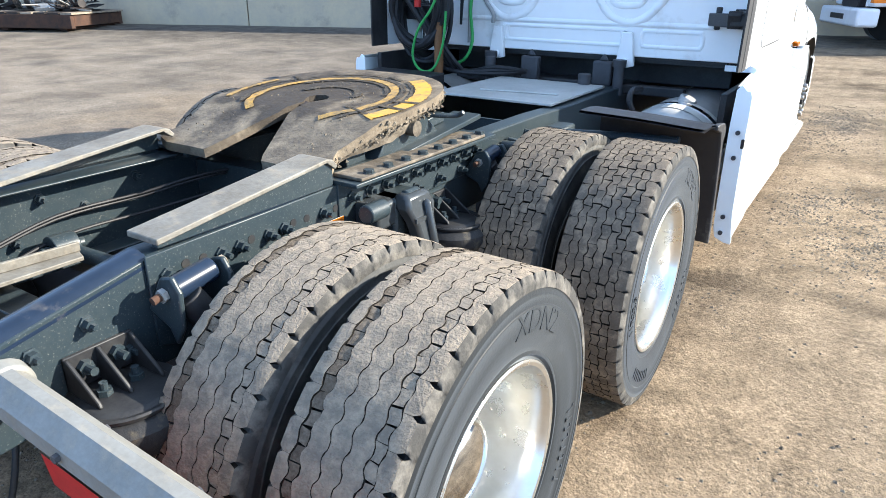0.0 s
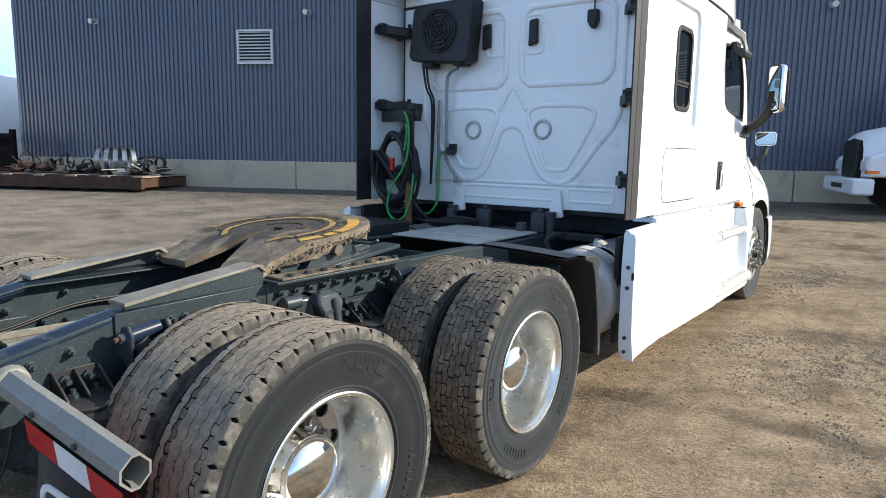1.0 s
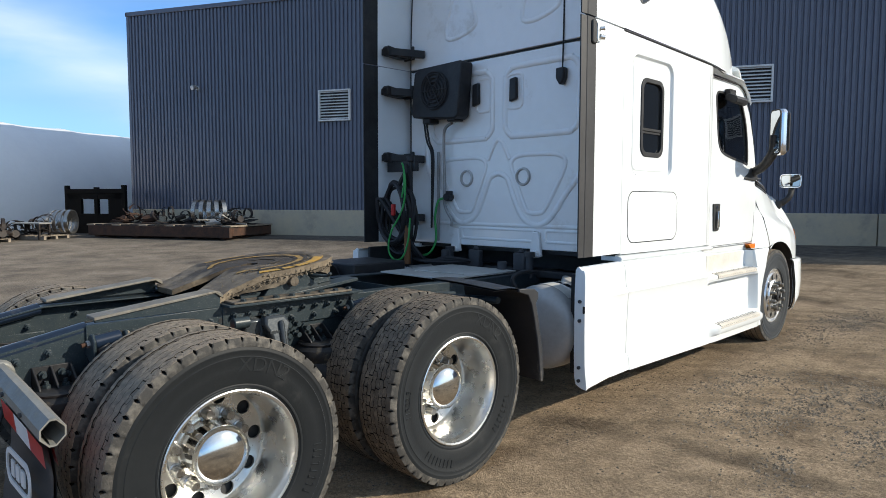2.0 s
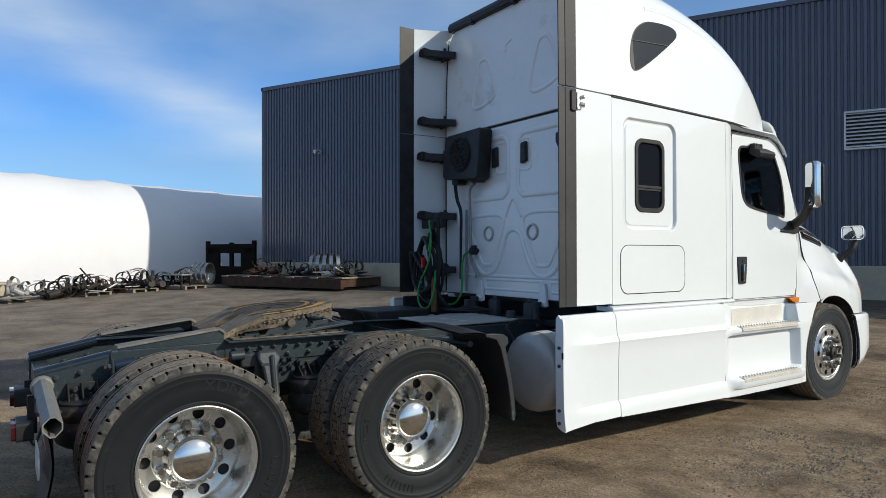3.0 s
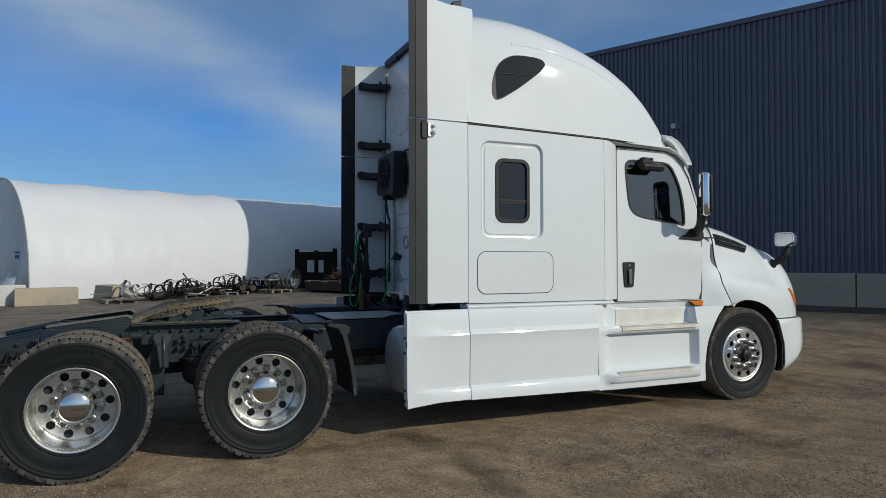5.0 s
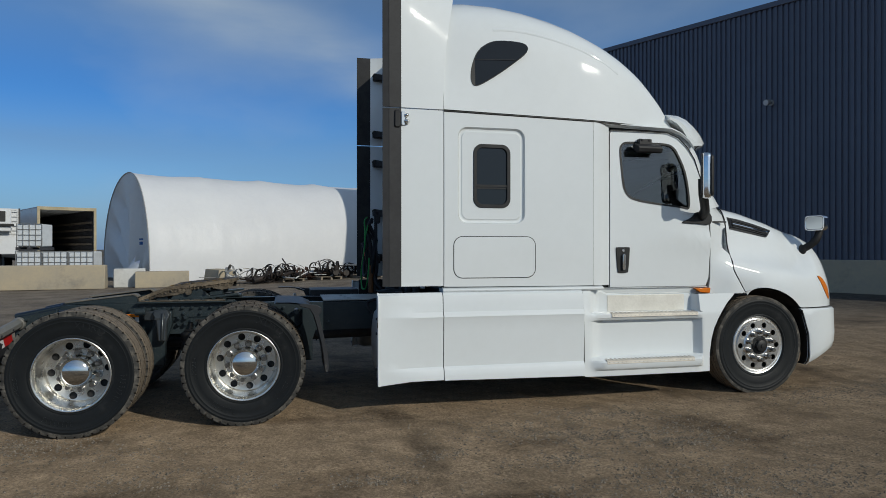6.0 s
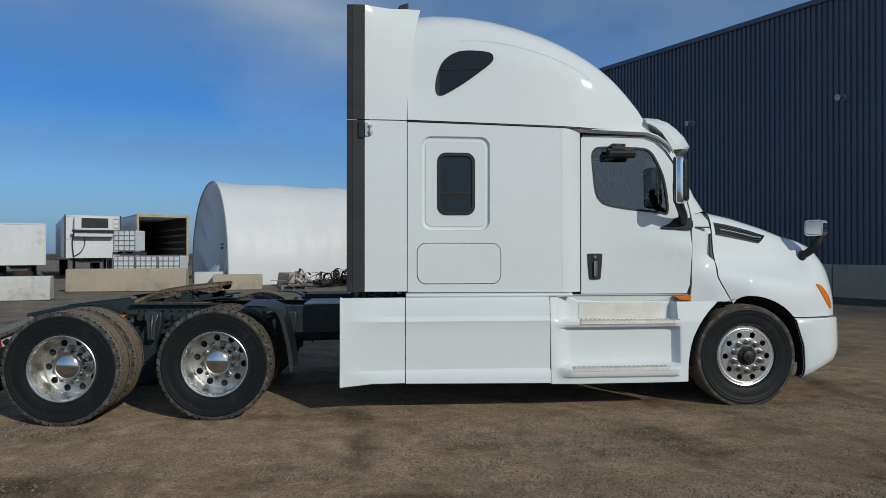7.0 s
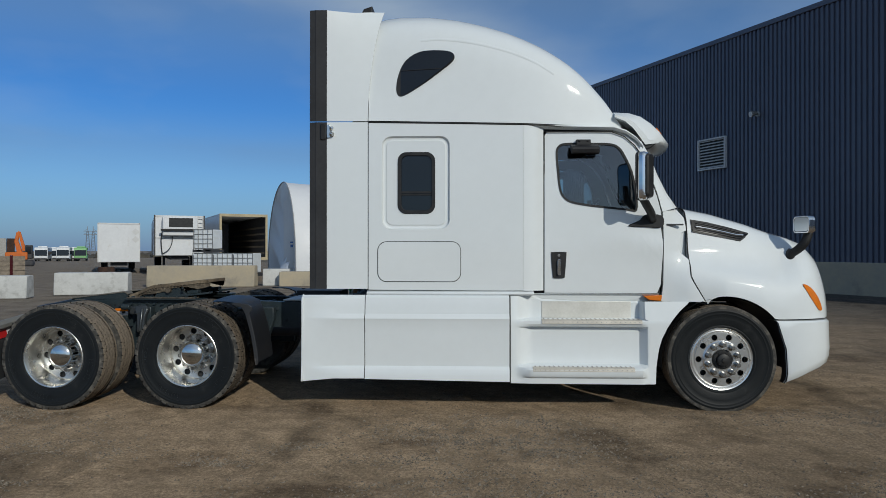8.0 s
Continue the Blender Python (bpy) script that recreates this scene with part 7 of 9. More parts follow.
# ---- deck, tank and guards behind the cab ----
deck = Mesh()
deck.box((-0.34, 2.05, 0.985), (0.38, 2.85, 0.999))
deck.beam((-0.15, 2.25, 1.004), (0.30, 2.33, 1.004), 0.012, 0.010)
part("deck_plate", deck, DECK, truck, "grey diamond deck plate between the rails", 0.003)
for side in (1, -1):
    line = [(1.60, 1.046), (1.72, 1.044), (1.82, 1.032), (1.895, 1.0), (1.925, 0.95), (1.95, 0.88), (1.98, 0.78), (2.005, 0.66), (2.025, 0.54), (2.032, 0.445)]
    guard = Mesh()
    wide = [(side * (0.71 if i < 4 else 0.70), side * 1.236) for i in range(len(line))]
    out_rows = [[(x0, y, z + (0.024 if i < 4 else 0)), ((x0 + x1) / 2, y, z + (0.016 if i < 4 else 0)), (x1, y, z)] for i, ((y, z), (x0, x1)) in enumerate(zip(line, wide))]
    guard.grid(out_rows)
    guard.grid([[(x, y - 0.012, z - 0.010) for x, y, z in r][::-1] for r in out_rows])
    guard.grid([[r[0] for r in out_rows], [(r[0][0], r[0][1] - 0.012, r[0][2] - 0.010) for r in out_rows]])
    q_ob = part("quarter_fender", guard, FENDER, truck, "black plastic quarter fender ahead of the drive wheels", 0, 45)
    lip = [(1.80, 1.030), (1.875, 1.028), (1.95, 1.018), (1.99, 0.995), (1.992, 0.955), (1.968, 0.930), (1.990, 0.84), (2.022, 0.70), (2.046, 0.56), (2.055, 0.47), (2.046, 0.428), (2.026, 0.428), (2.018, 0.47), (2.008, 0.56), (1.985, 0.70), (1.950, 0.84), (1.925, 0.925), (1.89, 0.985), (1.80, 1.010)]
    part("fender_lip", Mesh().prism(lip, "x", min(side * 1.222, side * 1.246), max(side * 1.222, side * 1.246)), FLAP, q_ob, "grey-black moulded fender lip", 0.005)
    post = Mesh()
    post.tube([(side * 0.44, 1.80, 0.90), (side * 0.7, 1.78, 0.93), (side * 1.1, 1.78, 0.95)], 0.022, 10)
    part("fender_tube", post, NAVY, truck)
    tank = Mesh()
    tank.lathe([(2.50, 0.0), (2.50, 0.20), (2.515, 0.27), (2.54, 0.295), (2.58, 0.305), (4.5, 0.305), (4.55, 0.27), (4.56, 0.0)], 44, "y", (side * 0.84, 0, 0.645))
    part("fuel_tank", tank, TANK_GREY, truck, "dull grey cylindrical fuel tank under the cab")
    for y in (2.75, 3.7):
        strap = Mesh()
        strap.lathe([(y - 0.03, 0.306), (y - 0.03, 0.312), (y + 0.03, 0.312), (y + 0.03, 0.306)], 44, "y", (side * 0.84, 0, 0.645))
        part("tank_strap", strap, CHROME, truck)
filler = Mesh()
filler.cyl((0.86, 2.86, 0.93), (0.88, 2.86, 0.975), 0.05, 20)
part("filler_cap", filler, TANK_GREY, truck, "dull grey fuel filler cap", 0.006)
part("tank_step", Mesh().grid([[(0.84 + 0.309 * math.sin(a), y, 0.645 + 0.309 * math.cos(a)) for a in np.linspace(-0.15, 0.75, 10)] for y in (2.60, 2.85)]), ALU_PLATE, truck, "bright step plate on the tank")
part("tank_line", Mesh().tube([(0.70, 2.50, 0.88), (0.66, 2.46, 0.98), (0.62, 2.62, 1.02), (0.60, 2.85, 1.0)], 0.016, 8, 4), HOSE, truck)
box = Mesh()
box.box((-1.05, 1.95, 0.86), (-0.55, 2.5, 1.04))
part("battery_box", box, BLACK, truck, "", 0.01)
under = Mesh()
under.box((-0.42, 2.9, 0.55), (0.42, 6.6, 0.97))
under.box((-0.30, 5.2, 0.42), (0.30, 6.7, 0.60))
part("engine_block", under, GREY_DARK, truck, "", 0.03)
for side in (1, -1):
    part("inner_fairing", Mesh().box((min(side * 1.10, side * 1.13), 2.56, 0.36), (max(side * 1.10, side * 1.13), 4.5, 1.05 if side > 0 else 1.125)), BLACK, truck)

# ---- cab and sleeper ----
def table(pts):
    xs, ys = [p[0] for p in pts], [p[1] for p in pts]
    return lambda t: float(np.interp(t, xs, ys))


def hit_poly(poly, c, a):
    """Where the ray from c at the angle a leaves the polygon."""
    dx, dy = math.cos(a), math.sin(a)
    best = 0.0
    n = len(poly)
    for i in range(n):
        (x1, y1), (x2, y2) = poly[i], poly[(i + 1) % n]
        ex, ey = x2 - x1, y2 - y1
        den = dx * ey - dy * ex
        if abs(den) < 1e-12:
            continue
        t = ((x1 - c[0]) * ey - (y1 - c[1]) * ex) / den
        s = ((x1 - c[0]) * dy - (y1 - c[1]) * dx) / den
        if -1e-6 <= s <= 1 + 1e-6 and t > best:
            best = t
    return (c[0] + dx * best, c[1] + dy * best)


def holed_skin(outer, hole, c, xf, thick):
    """A sheet at x = xf(y, z) with one opening through it."""
    ang = sorted({round(math.atan2(y - c[1], x - c[0]), 5) for x, y in outer + hole} | {round(-math.pi + 2 * math.pi * k / 40, 5) for k in range(40)})
    o = [hit_poly(outer, c, a) for a in ang]
    h = [hit_poly(hole, c, a) for a in ang]
    rings = [[(p[0] * (1 - f) + q[0] * f, p[1] * (1 - f) + q[1] * f) for p, q in zip(o, h)] for f in (0, 0.15, 0.3, 0.45, 0.6, 0.75, 0.9, 1)]
    m = Mesh()
    rows = [[(xf(y, z) - thick, y, z) for y, z in o]] + [[(xf(y, z), y, z) for y, z in r] for r in rings] + [[(xf(y, z) - thick, y, z) for y, z in h]]
    m.grid(rows, wrap=True)
    return m


def plain_skin(outer, xf, thick, cuts=10):
    """A sheet at x = xf(y, z) filled from its middle."""
    c = (sum(p[0] for p in outer) / len(outer), sum(p[1] for p in outer) / len(outer))
    rows = [[(xf(y, z) - thick, y, z) for y, z in outer]]
    for k in range(cuts + 1):
        f = 1 - k / cuts * 0.999
        r = [(c[0] + (y - c[0]) * f, c[1] + (z - c[1]) * f) for y, z in outer]
        rows.append([(xf(y, z), y, z) for y, z in r])
    m = Mesh()
    m.grid(rows, wrap=True)
    return m


def both(name, mesh, mat, parent, label="", bevel=0.0, angle=35):
    """The part and its mirror image on the other side."""
    a = part(name, mesh, mat, parent, label, bevel, angle)
    other = Mesh()
    other.v = [(-x, y, z) for x, y, z in mesh.v]
    other.f = [tuple(reversed(f)) for f in mesh.f]
    b = part(name, other, mat, parent, label, bevel, angle)
    return a, b


# tinted see-through glass
PANE = bpy.data.materials.new("tinted_pane")
PANE.use_nodes = True
pn, pl = PANE.node_tree.nodes, PANE.node_tree.links
pn.clear()
p_out, p_mix, p_tr, p_gl, p_fr = pn.new("ShaderNodeOutputMaterial"), pn.new("ShaderNodeMixShader"), pn.new("ShaderNodeBsdfTransparent"), pn.new("ShaderNodeBsdfGlossy"), pn.new("ShaderNodeFresnel")
p_tr.inputs[0].default_value = (0.55, 0.62, 0.62, 1)
p_gl.inputs["Roughness"].default_value = 0.02
p_fr.inputs["IOR"].default_value = 2.35
pl.new(p_fr.outputs[0], p_mix.inputs[0])
pl.new(p_tr.outputs[0], p_mix.inputs[1])
pl.new(p_gl.outputs[0], p_mix.inputs[2])
pl.new(p_mix.outputs[0], p_out.inputs[0])

cab = new("sleeper_cab")
cab.parent = truck
cab["label"] = "glossy white sleeper cab with a raised roof"

CAB_X = 1.155
seam_z = table([(3.0, 2.795), (4.64, 2.757), (5.5, 2.725)])
sleeper_x = lambda y, z: CAB_X - 0.012 * max(0.0, (z - 2.0)) ** 2
sl_outer = [(3.115, 1.155), (4.44, 1.15), (4.62, 1.152), (4.62, 1.6), (4.62, 2.2), (4.62, 2.75), (3.9, 2.768), (3.115, 2.785)]
sl_glass = rounded(3.415, 1.91, 3.751, 2.482, 0.075)
sl_mid = (3.583, 2.2)
rec_o, rec_i = rounded(3.250, 1.748, 3.906, 2.648, 0.09, 7), rounded(3.292, 1.790, 3.864, 2.606, 0.06, 7)
both("sleeper_side", holed_skin(sl_outer, rec_o, sl_mid, sleeper_x, 0.03), WHITE, cab, "", 0.004)
REC_X = 1.138
# pressed channel round the window panel: a short step down, a flat floor, a short step up
band = Mesh().grid([[(sleeper_x(y, z) * (1 - k) + 1.130 * k if f < 0.5 else 1.130 * k + REC_X * (1 - k), y * (1 - f) + v * f, z * (1 - f) + w * f) for (y, z), (v, w) in zip(rec_o, rec_i)] for f, k in ((0.0, 0.0), (0.06, 0.25), (0.18, 0.85), (0.28, 1.0), (0.76, 1.0), (0.86, 0.8), (0.96, 0.15), (1.0, 0.0))], wrap=True)
both("window_recess", band, WHITE, cab, "", 0, 60)
both("window_panel", holed_skin(rec_i, sl_glass, sl_mid, lambda y, z: REC_X, 0.02), WHITE, cab)
# vertical round that steps in to the door
step_rows = []
for z in np.linspace(1.15, 2.752, 8):
    step_rows.append([(sleeper_x(4.62, z) - 0.0, 4.62, z), (sleeper_x(4.62, z) - 0.004, 4.66, z), (sleeper_x(4.62, z) - 0.016, 4.71, z), (sleeper_x(4.62, z) - 0.036, 4.76, z), (sleeper_x(4.62, z) - 0.058, 4.80, z), (sleeper_x(4.62, z) - 0.068, 4.818, z), (1.04, 4.818, z)])
both("sleeper_corner", Mesh().grid([r[::-1] for r in step_rows]), WHITE, cab, "", 0, 50)
rub = Mesh().ring_prism(rounded(3.400, 1.895, 3.766, 2.497, 0.085, 7), rounded(3.435, 1.93, 3.731, 2.462, 0.06, 7), "x", 1.112, 1.1465)
sash = Mesh().box((1.126, 3.43, 2.095), (1.141, 3.735, 2.115)).box((1.126, 3.43, 2.075), (1.136, 3.735, 2.09))
both("window_seal", rub, BLACK, cab, "", 0.004)
both("window_bar", sash, BLACK, cab)
both("sleeper_window", Mesh().prism(rounded(3.42, 1.915, 3.746, 2.477, 0.07), "x", 1.120, 1.128), GLASS, cab, "dark tinted sleeper window")
# hatch: groove round a baggage door
hatch_o, hatch_i = rounded(3.203, 1.232, 4.018, 1.628, 0.09, 7), rounded(3.209, 1.238, 4.012, 1.622, 0.085, 7)
both("hatch_gap", Mesh().ring_prism(hatch_o, hatch_i, "x", 1.15, 1.1563), BLACK, cab)
both("luggage_hatch", Mesh().prism(hatch_i, "x", 1.13, 1.1575), WHITE, cab, "", 0.003)

# inner shells that close the cab
shell = Mesh()
shell.box((-1.12, 3.10, 1.14), (1.12, 3.14, 2.76))
shell.box((-1.12, 4.66, 1.14), (1.12, 4.69, 2.0))
shell.box((-1.05, 3.12, 1.12), (1.05, 5.95, 1.16))
part("cab_floor", shell, BLACK, cab)
inside = Mesh()
inside.box((-1.10, 4.70, 1.17), (1.10, 4.73, 2.70))
inside.box((-1.0, 5.75, 1.2), (1.0, 6.0, 1.80))
inside.box((-1.05, 4.73, 2.70), (1.05, 5.5, 2.72))
part("cab_lining", inside, CABIN, cab, "dark grey cab lining", 0.02)
for x in (0.55, -0.55):
    st = Mesh()
    st.box((x - 0.25, 4.85, 1.5), (x + 0.25, 5.3, 1.65))
    st.prism([(4.80, 1.62), (4.72, 2.25), (4.76, 2.45), (4.86, 2.45), (4.92, 1.68)], "x", x - 0.22, x + 0.22)
    part("seat", st, CABIN, cab, "", 0.04)
wheel = Mesh()
wheel.tube([(-0.55 + 0.23 * math.cos(a), 5.55 + 0.10 * math.sin(a), 1.95 + 0.2 * math.sin(a)) for a in np.linspace(0, 2 * math.pi, 17)[:-1]], 0.016, 8, 3, True)
for s_ in (1, -1):
    part("door_lining", Mesh().box((min(s_ * 1.02, s_ * 1.045), 4.83, 1.17), (max(s_ * 1.02, s_ * 1.045), 5.93, 1.93)), CABIN, cab, "", 0.008)
part("steering_wheel", wheel, BLACK, cab)

# roof
roof_w = table([(3.0, 1.155), (4.5, 1.155), (4.8, 1.142), (5.0, 1.12), (5.25, 1.075), (5.45, 1.02), (5.6, 0.95)])
roof_t = table([(3.0, 3.985), (3.12, 3.995), (3.20, 4.025), (3.35, 4.052), (3.7, 4.045), (4.0, 4.0), (4.25, 3.935), (4.49, 3.852), (4.66, 3.775), (4.82, 3.69), (4.96, 3.60), (5.1, 3.495), (5.21, 3.39), (5.32, 3.26), (5.42, 3.125), (5.51, 2.98), (5.60, 2.80)])


def roof_x(y, z):
    zb, t = seam_z(y), roof_t(y)
    r = min(1.0, max(0.0, (z - zb) / (t - zb)))
    flare = 0.028 * max(0.0, 4.05 - y) * min(1.0, max(0.0, (z - zb) / 0.35))
    return (roof_w(y) - flare - 0.085 * (z - zb)) * math.sqrt(max(0.0, 1 - r ** 8.5))


rows = []
for y in list(np.linspace(3.115, 4.4, 10)) + list(np.linspace(4.48, 5.6, 16)):
    zb, t = seam_z(y) + 0.012, roof_t(y)
    half = [(roof_x(y, zb + (t - zb) * r), y, zb + (t - zb) * r) for r in (0, 0.1, 0.25, 0.4, 0.52, 0.62, 0.7, 0.77, 0.83, 0.88, 0.92, 0.95, 0.972, 0.987, 0.996)]
    rows.append(half + [(0, y, t)] + [(-x, yy, z) for x, yy, z in reversed(half)])
roof = Mesh().grid([r[::-1] for r in rows])
roof.add(rows[0], [tuple(range(len(rows[0])))])
roof.add(rows[-1], [tuple(reversed(range(len(rows[-1]))))])
part("raised_roof", roof, WHITE, cab, "glossy white raised roof fairing", 0, 45)
# shallow pressed line on the roof side
for s in (1, -1):
    bead = Mesh()
    bead.tube([(s * (roof_x(y, z) - 0.0335), y, z) for y, z in ((3.62, 3.60), (3.8, 3.61), (4.05, 3.585), (4.3, 3.53), (4.55, 3.45), (4.75, 3.36), (4.92, 3.25))], 0.036, 14, 5)
    part("roof_crease", bead, WHITE, cab)
for s in (1, -1):
    seam = Mesh()
    seam.tube([(s * 1.149, 3.115, 2.79), (s * 1.15, 4.0, 2.773), (s * 1.147, 4.64, 2.757), (s * 1.10, 5.0, 2.742), (s * 1.03, 5.35, 2.732)], 0.0065, 6, 4)
    part("roof_seam", seam, BLACK, cab)
rw = smooth_poly([(3.385, 3.10), (3.40, 3.25), (3.47, 3.40), (3.61, 3.49), (3.80, 3.503), (3.93, 3.475), (3.945, 3.40), (3.82, 3.29), (3.62, 3.145), (3.44, 3.045)], 5)
both("roof_window_trim", plain_skin(rw, lambda y, z: roof_x(y, z) + 0.004, 0.02, 3), BLACK, cab)
both("roof_window", plain_skin(inset(rw, 0.008), lambda y, z: roof_x(y, z) + 0.0200 + 0.068 * (y - 3.66), 0.04, 3), ROOF_PANE, cab, "dark satin roof window")
both("roof_window_bar", Mesh().tube([(roof_x(3.43, 3.30) + 0.005, 3.43, 3.30), (roof_x(3.82, 3.31) + 0.032, 3.82, 3.31)], 0.005, 6, 1), BLACK, cab)

# door
door_x = lambda y, z: 1.088 - 0.02 * max(0.0, y - 5.5) - 0.05 * max(0.0, z - 2.0) ** 1.5 + 0.020 * math.exp(-((z - 1.64 + 0.12 * (y - 5.4)) / 0.075) ** 2) * max(0.0, min(1.0, (y - 5.15) / 0.6))
door_o = [(4.828, 1.125), (4.828, 1.9), (4.828, 2.66), (4.85, 2.695), (5.2, 2.695), (5.48, 2.69), (5.60, 2.645), (5.70, 2.555), (5.785, 2.43), (5.85, 2.25), (5.915, 2.06), (5.955, 1.91), (5.955, 1.75), (5.968, 1.61), (5.962, 1.4), (5.95, 1.21), (5.915, 1.125), (5.4, 1.125)]
glass_o = smooth_poly([(4.943, 2.49), (4.965, 2.555), (5.03, 2.583), (5.25, 2.583), (5.46, 2.578), (5.545, 2.545), (5.60, 2.47), (5.675, 2.30), (5.715, 2.08), (5.715, 1.925), (5.62, 1.93), (5.30, 1.965), (5.10, 2.0), (5.02, 2.045), (4.975, 2.13), (4.955, 2.3)], 3)
doors = both("cab_door", holed_skin(door_o, glass_o, (5.35, 2.25), door_x, 0.035), WHITE, cab, "", 0.005)
for s, d in zip((1, -1), doors):
    gl = plain_skin(inset(glass_o, -0.004), lambda y, z: door_x(y, z) - 0.012, 0.004, 2)
    rb = Mesh()
    gi = inset(glass_o, 0.016)
    ring_rows = [[(door_x(y, z) - 0.03, y, z) for y, z in glass_o], [(door_x(y, z) + 0.005, y, z) for y, z in inset(glass_o, -0.004)], [(door_x(y, z) + 0.004, y, z) for y, z in gi], [(door_x(y, z) - 0.014, y, z) for y, z in gi]]
    rb.grid(ring_rows, wrap=True)
    hd = Mesh().prism(smooth_poly([(4.893, 1.50), (4.905, 1.523), (4.97, 1.525), (5.03, 1.523), (5.04, 1.50), (5.025, 1.30), (5.012, 1.272), (4.96, 1.268), (4.92, 1.272), (4.908, 1.30)], 3), "x", 1.085, 1.099)
    lever = Mesh().prism(rounded(4.952, 1.30, 4.982, 1.455, 0.013), "x", 1.10, 1.125)
    key = Mesh().cyl((1.095, 4.967, 1.492), (1.104, 4.967, 1.492), 0.014, 14)
    mounts = Mesh().prism(smooth_poly([(5.63, 1.775), (5.74, 1.83), (5.80, 1.885), (5.955, 1.875), (5.96, 1.765), (5.80, 1.765)], 3), "x", 1.06, 1.10)
    look_d = Mesh().prism([(1.095, 2.545), (1.13, 2.562), (1.205, 2.530), (1.215, 2.505), (1.205, 2.470), (1.175, 2.462), (1.10, 2.505)], "y", 5.075, 5.340)
    look_d.box((1.07, 5.13, 2.55), (1.125, 5.27, 2.612))
    look_d.cyl((1.118, 5.16, 2.598), (1.132, 5.16, 2.598), 0.012, 10).cyl((1.118, 5.24, 2.598), (1.132, 5.24, 2.598), 0.012, 10)
    for mesh_ in (gl, rb, hd, lever, key, mounts, look_d):
        if s < 0:
            mesh_.v = [(-x, y, z) for x, y, z in mesh_.v]
            mesh_.f = [tuple(reversed(f)) for f in mesh_.f]
    pane = part("door_window", gl, PANE, d, "clear tinted door window")
    pane.visible_shadow = False
    part("window_seal", rb, BLACK, d)
    part("door_handle", hd, BLACK, d, "black recessed door handle", 0.004)
    part("handle_lever", lever, CHROME, d, "", 0.004)
    part("key_lock", key, CHROME, d)
    part("mirror_mount", mounts, BLACK, d, "", 0.006)
    part("down_mirror", look_d, BLACK, d, "black look-down mirror over the window", 0.012)
both("door_gap", Mesh().tube([(1.075, y, z) for y, z in door_o], 0.0055, 5, 1, True), BLACK, cab)
# pillar, sill, rain rail
pill = Mesh()
pl_in = [(5.50, 2.70), (5.61, 2.655), (5.712, 2.562), (5.797, 2.435), (5.862, 2.255), (5.927, 2.065), (5.967, 1.915)]
pl_out = [(5.50, 2.735), (5.66, 2.70), (5.78, 2.60), (5.86, 2.46), (5.93, 2.28), (6.02, 2.10), (6.12, 1.955)]
pill.grid([[(1.03, y, z) for y, z in pl_in], [(door_x(y, z) - 0.008, y, z) for y, z in pl_in], [(door_x(y, z) - 0.03, (y + v) / 2, (z + w) / 2) for (y, z), (v, w) in zip(pl_in, pl_out)], [(1.02 - 0.03 * max(0, 2.3 - z), y, z) for y, z in pl_out], [(0.96, y + 0.01, z) for y, z in pl_out]])
both("a_pillar", pill, WHITE, cab, "", 0, 60)
ws = Mesh()
ws.grid([[(x * 0.97, y + 0.12 * (1 - x * x), z) for y, z in pl_out] for x in np.linspace(-1, 1, 13)])
part("windscreen", ws, PANE, cab, "dark windscreen", 0)
both("wiper_edge", Mesh().tube([(0.99, 5.86, 2.46), (0.98, 5.94, 2.27), (0.96, 6.03, 2.10), (0.95, 6.14, 1.95)], 0.012, 6, 3), BLACK, cab)
rain = Mesh()
rain.grid([[(1.072, y, z - 0.028) for y, z in ((4.66, 2.755), (5.1, 2.742), (5.5, 2.732), (5.62, 2.70), (5.72, 2.63), (5.78, 2.55))], [(1.135 if i < 1 else 1.108 if i < 3 else 1.085, y, z) for i, (y, z) in enumerate(((4.66, 2.752), (5.1, 2.740), (5.5, 2.728), (5.62, 2.695), (5.72, 2.625), (5.78, 2.545)))], [(1.105 if i < 3 else 1.078, y, z + 0.012) for i, (y, z) in enumerate(((4.66, 2.752), (5.1, 2.740), (5.5, 2.728), (5.62, 2.695), (5.72, 2.625), (5.78, 2.545)))], [(1.02, y, z + 0.016) for y, z in ((4.66, 2.755), (5.1, 2.742), (5.5, 2.732), (5.62, 2.70), (5.72, 2.63), (5.78, 2.55))]])
both("rain_rail", rain, WHITE, cab, "", 0, 40)
# sun visor
vis = Mesh()
vrows = []
for q in np.linspace(-1, 1, 33):
    a = abs(q)
    end = max(0.0, (a - 0.90) / 0.10)
    full = math.sqrt(max(0.0, 1 - end * end))
    x = math.copysign(min(a, 0.90) / 0.90 * 0.965 + 0.075 * (1 - full), q)
    bow = 0.26 * (1 - min(1.0, a) ** 2.2)
    low = [(5.52, 2.842), (5.62, 2.805), (5.70, 2.745), (5.775, 2.655), (5.83, 2.585), (5.965 + bow, 2.600)]
    high = [(5.52, 2.902), (5.66, 2.900), (5.76, 2.870), (5.85, 2.805), (5.93, 2.725), (5.99 + bow, 2.640)]
    fwd = [0.0, 0.35, 0.6, 0.8, 0.95, 0.0]
    up = [(x * (1 - 0.020 * k), lo[0] + (hi[0] - lo[0]) * (0.35 + 0.65 * full) + bow * fwd[k], lo[1] + (hi[1] - lo[1]) * (0.35 + 0.65 * full)) for k, (lo, hi) in enumerate(zip(low, high))]
    dn_ = [(x * (1 - 0.020 * k), lo[0] + bow * fwd[k], lo[1]) for k, lo in enumerate(low)]
    vrows.append(up + dn_[::-1])
vis.grid(vrows, wrap=True)
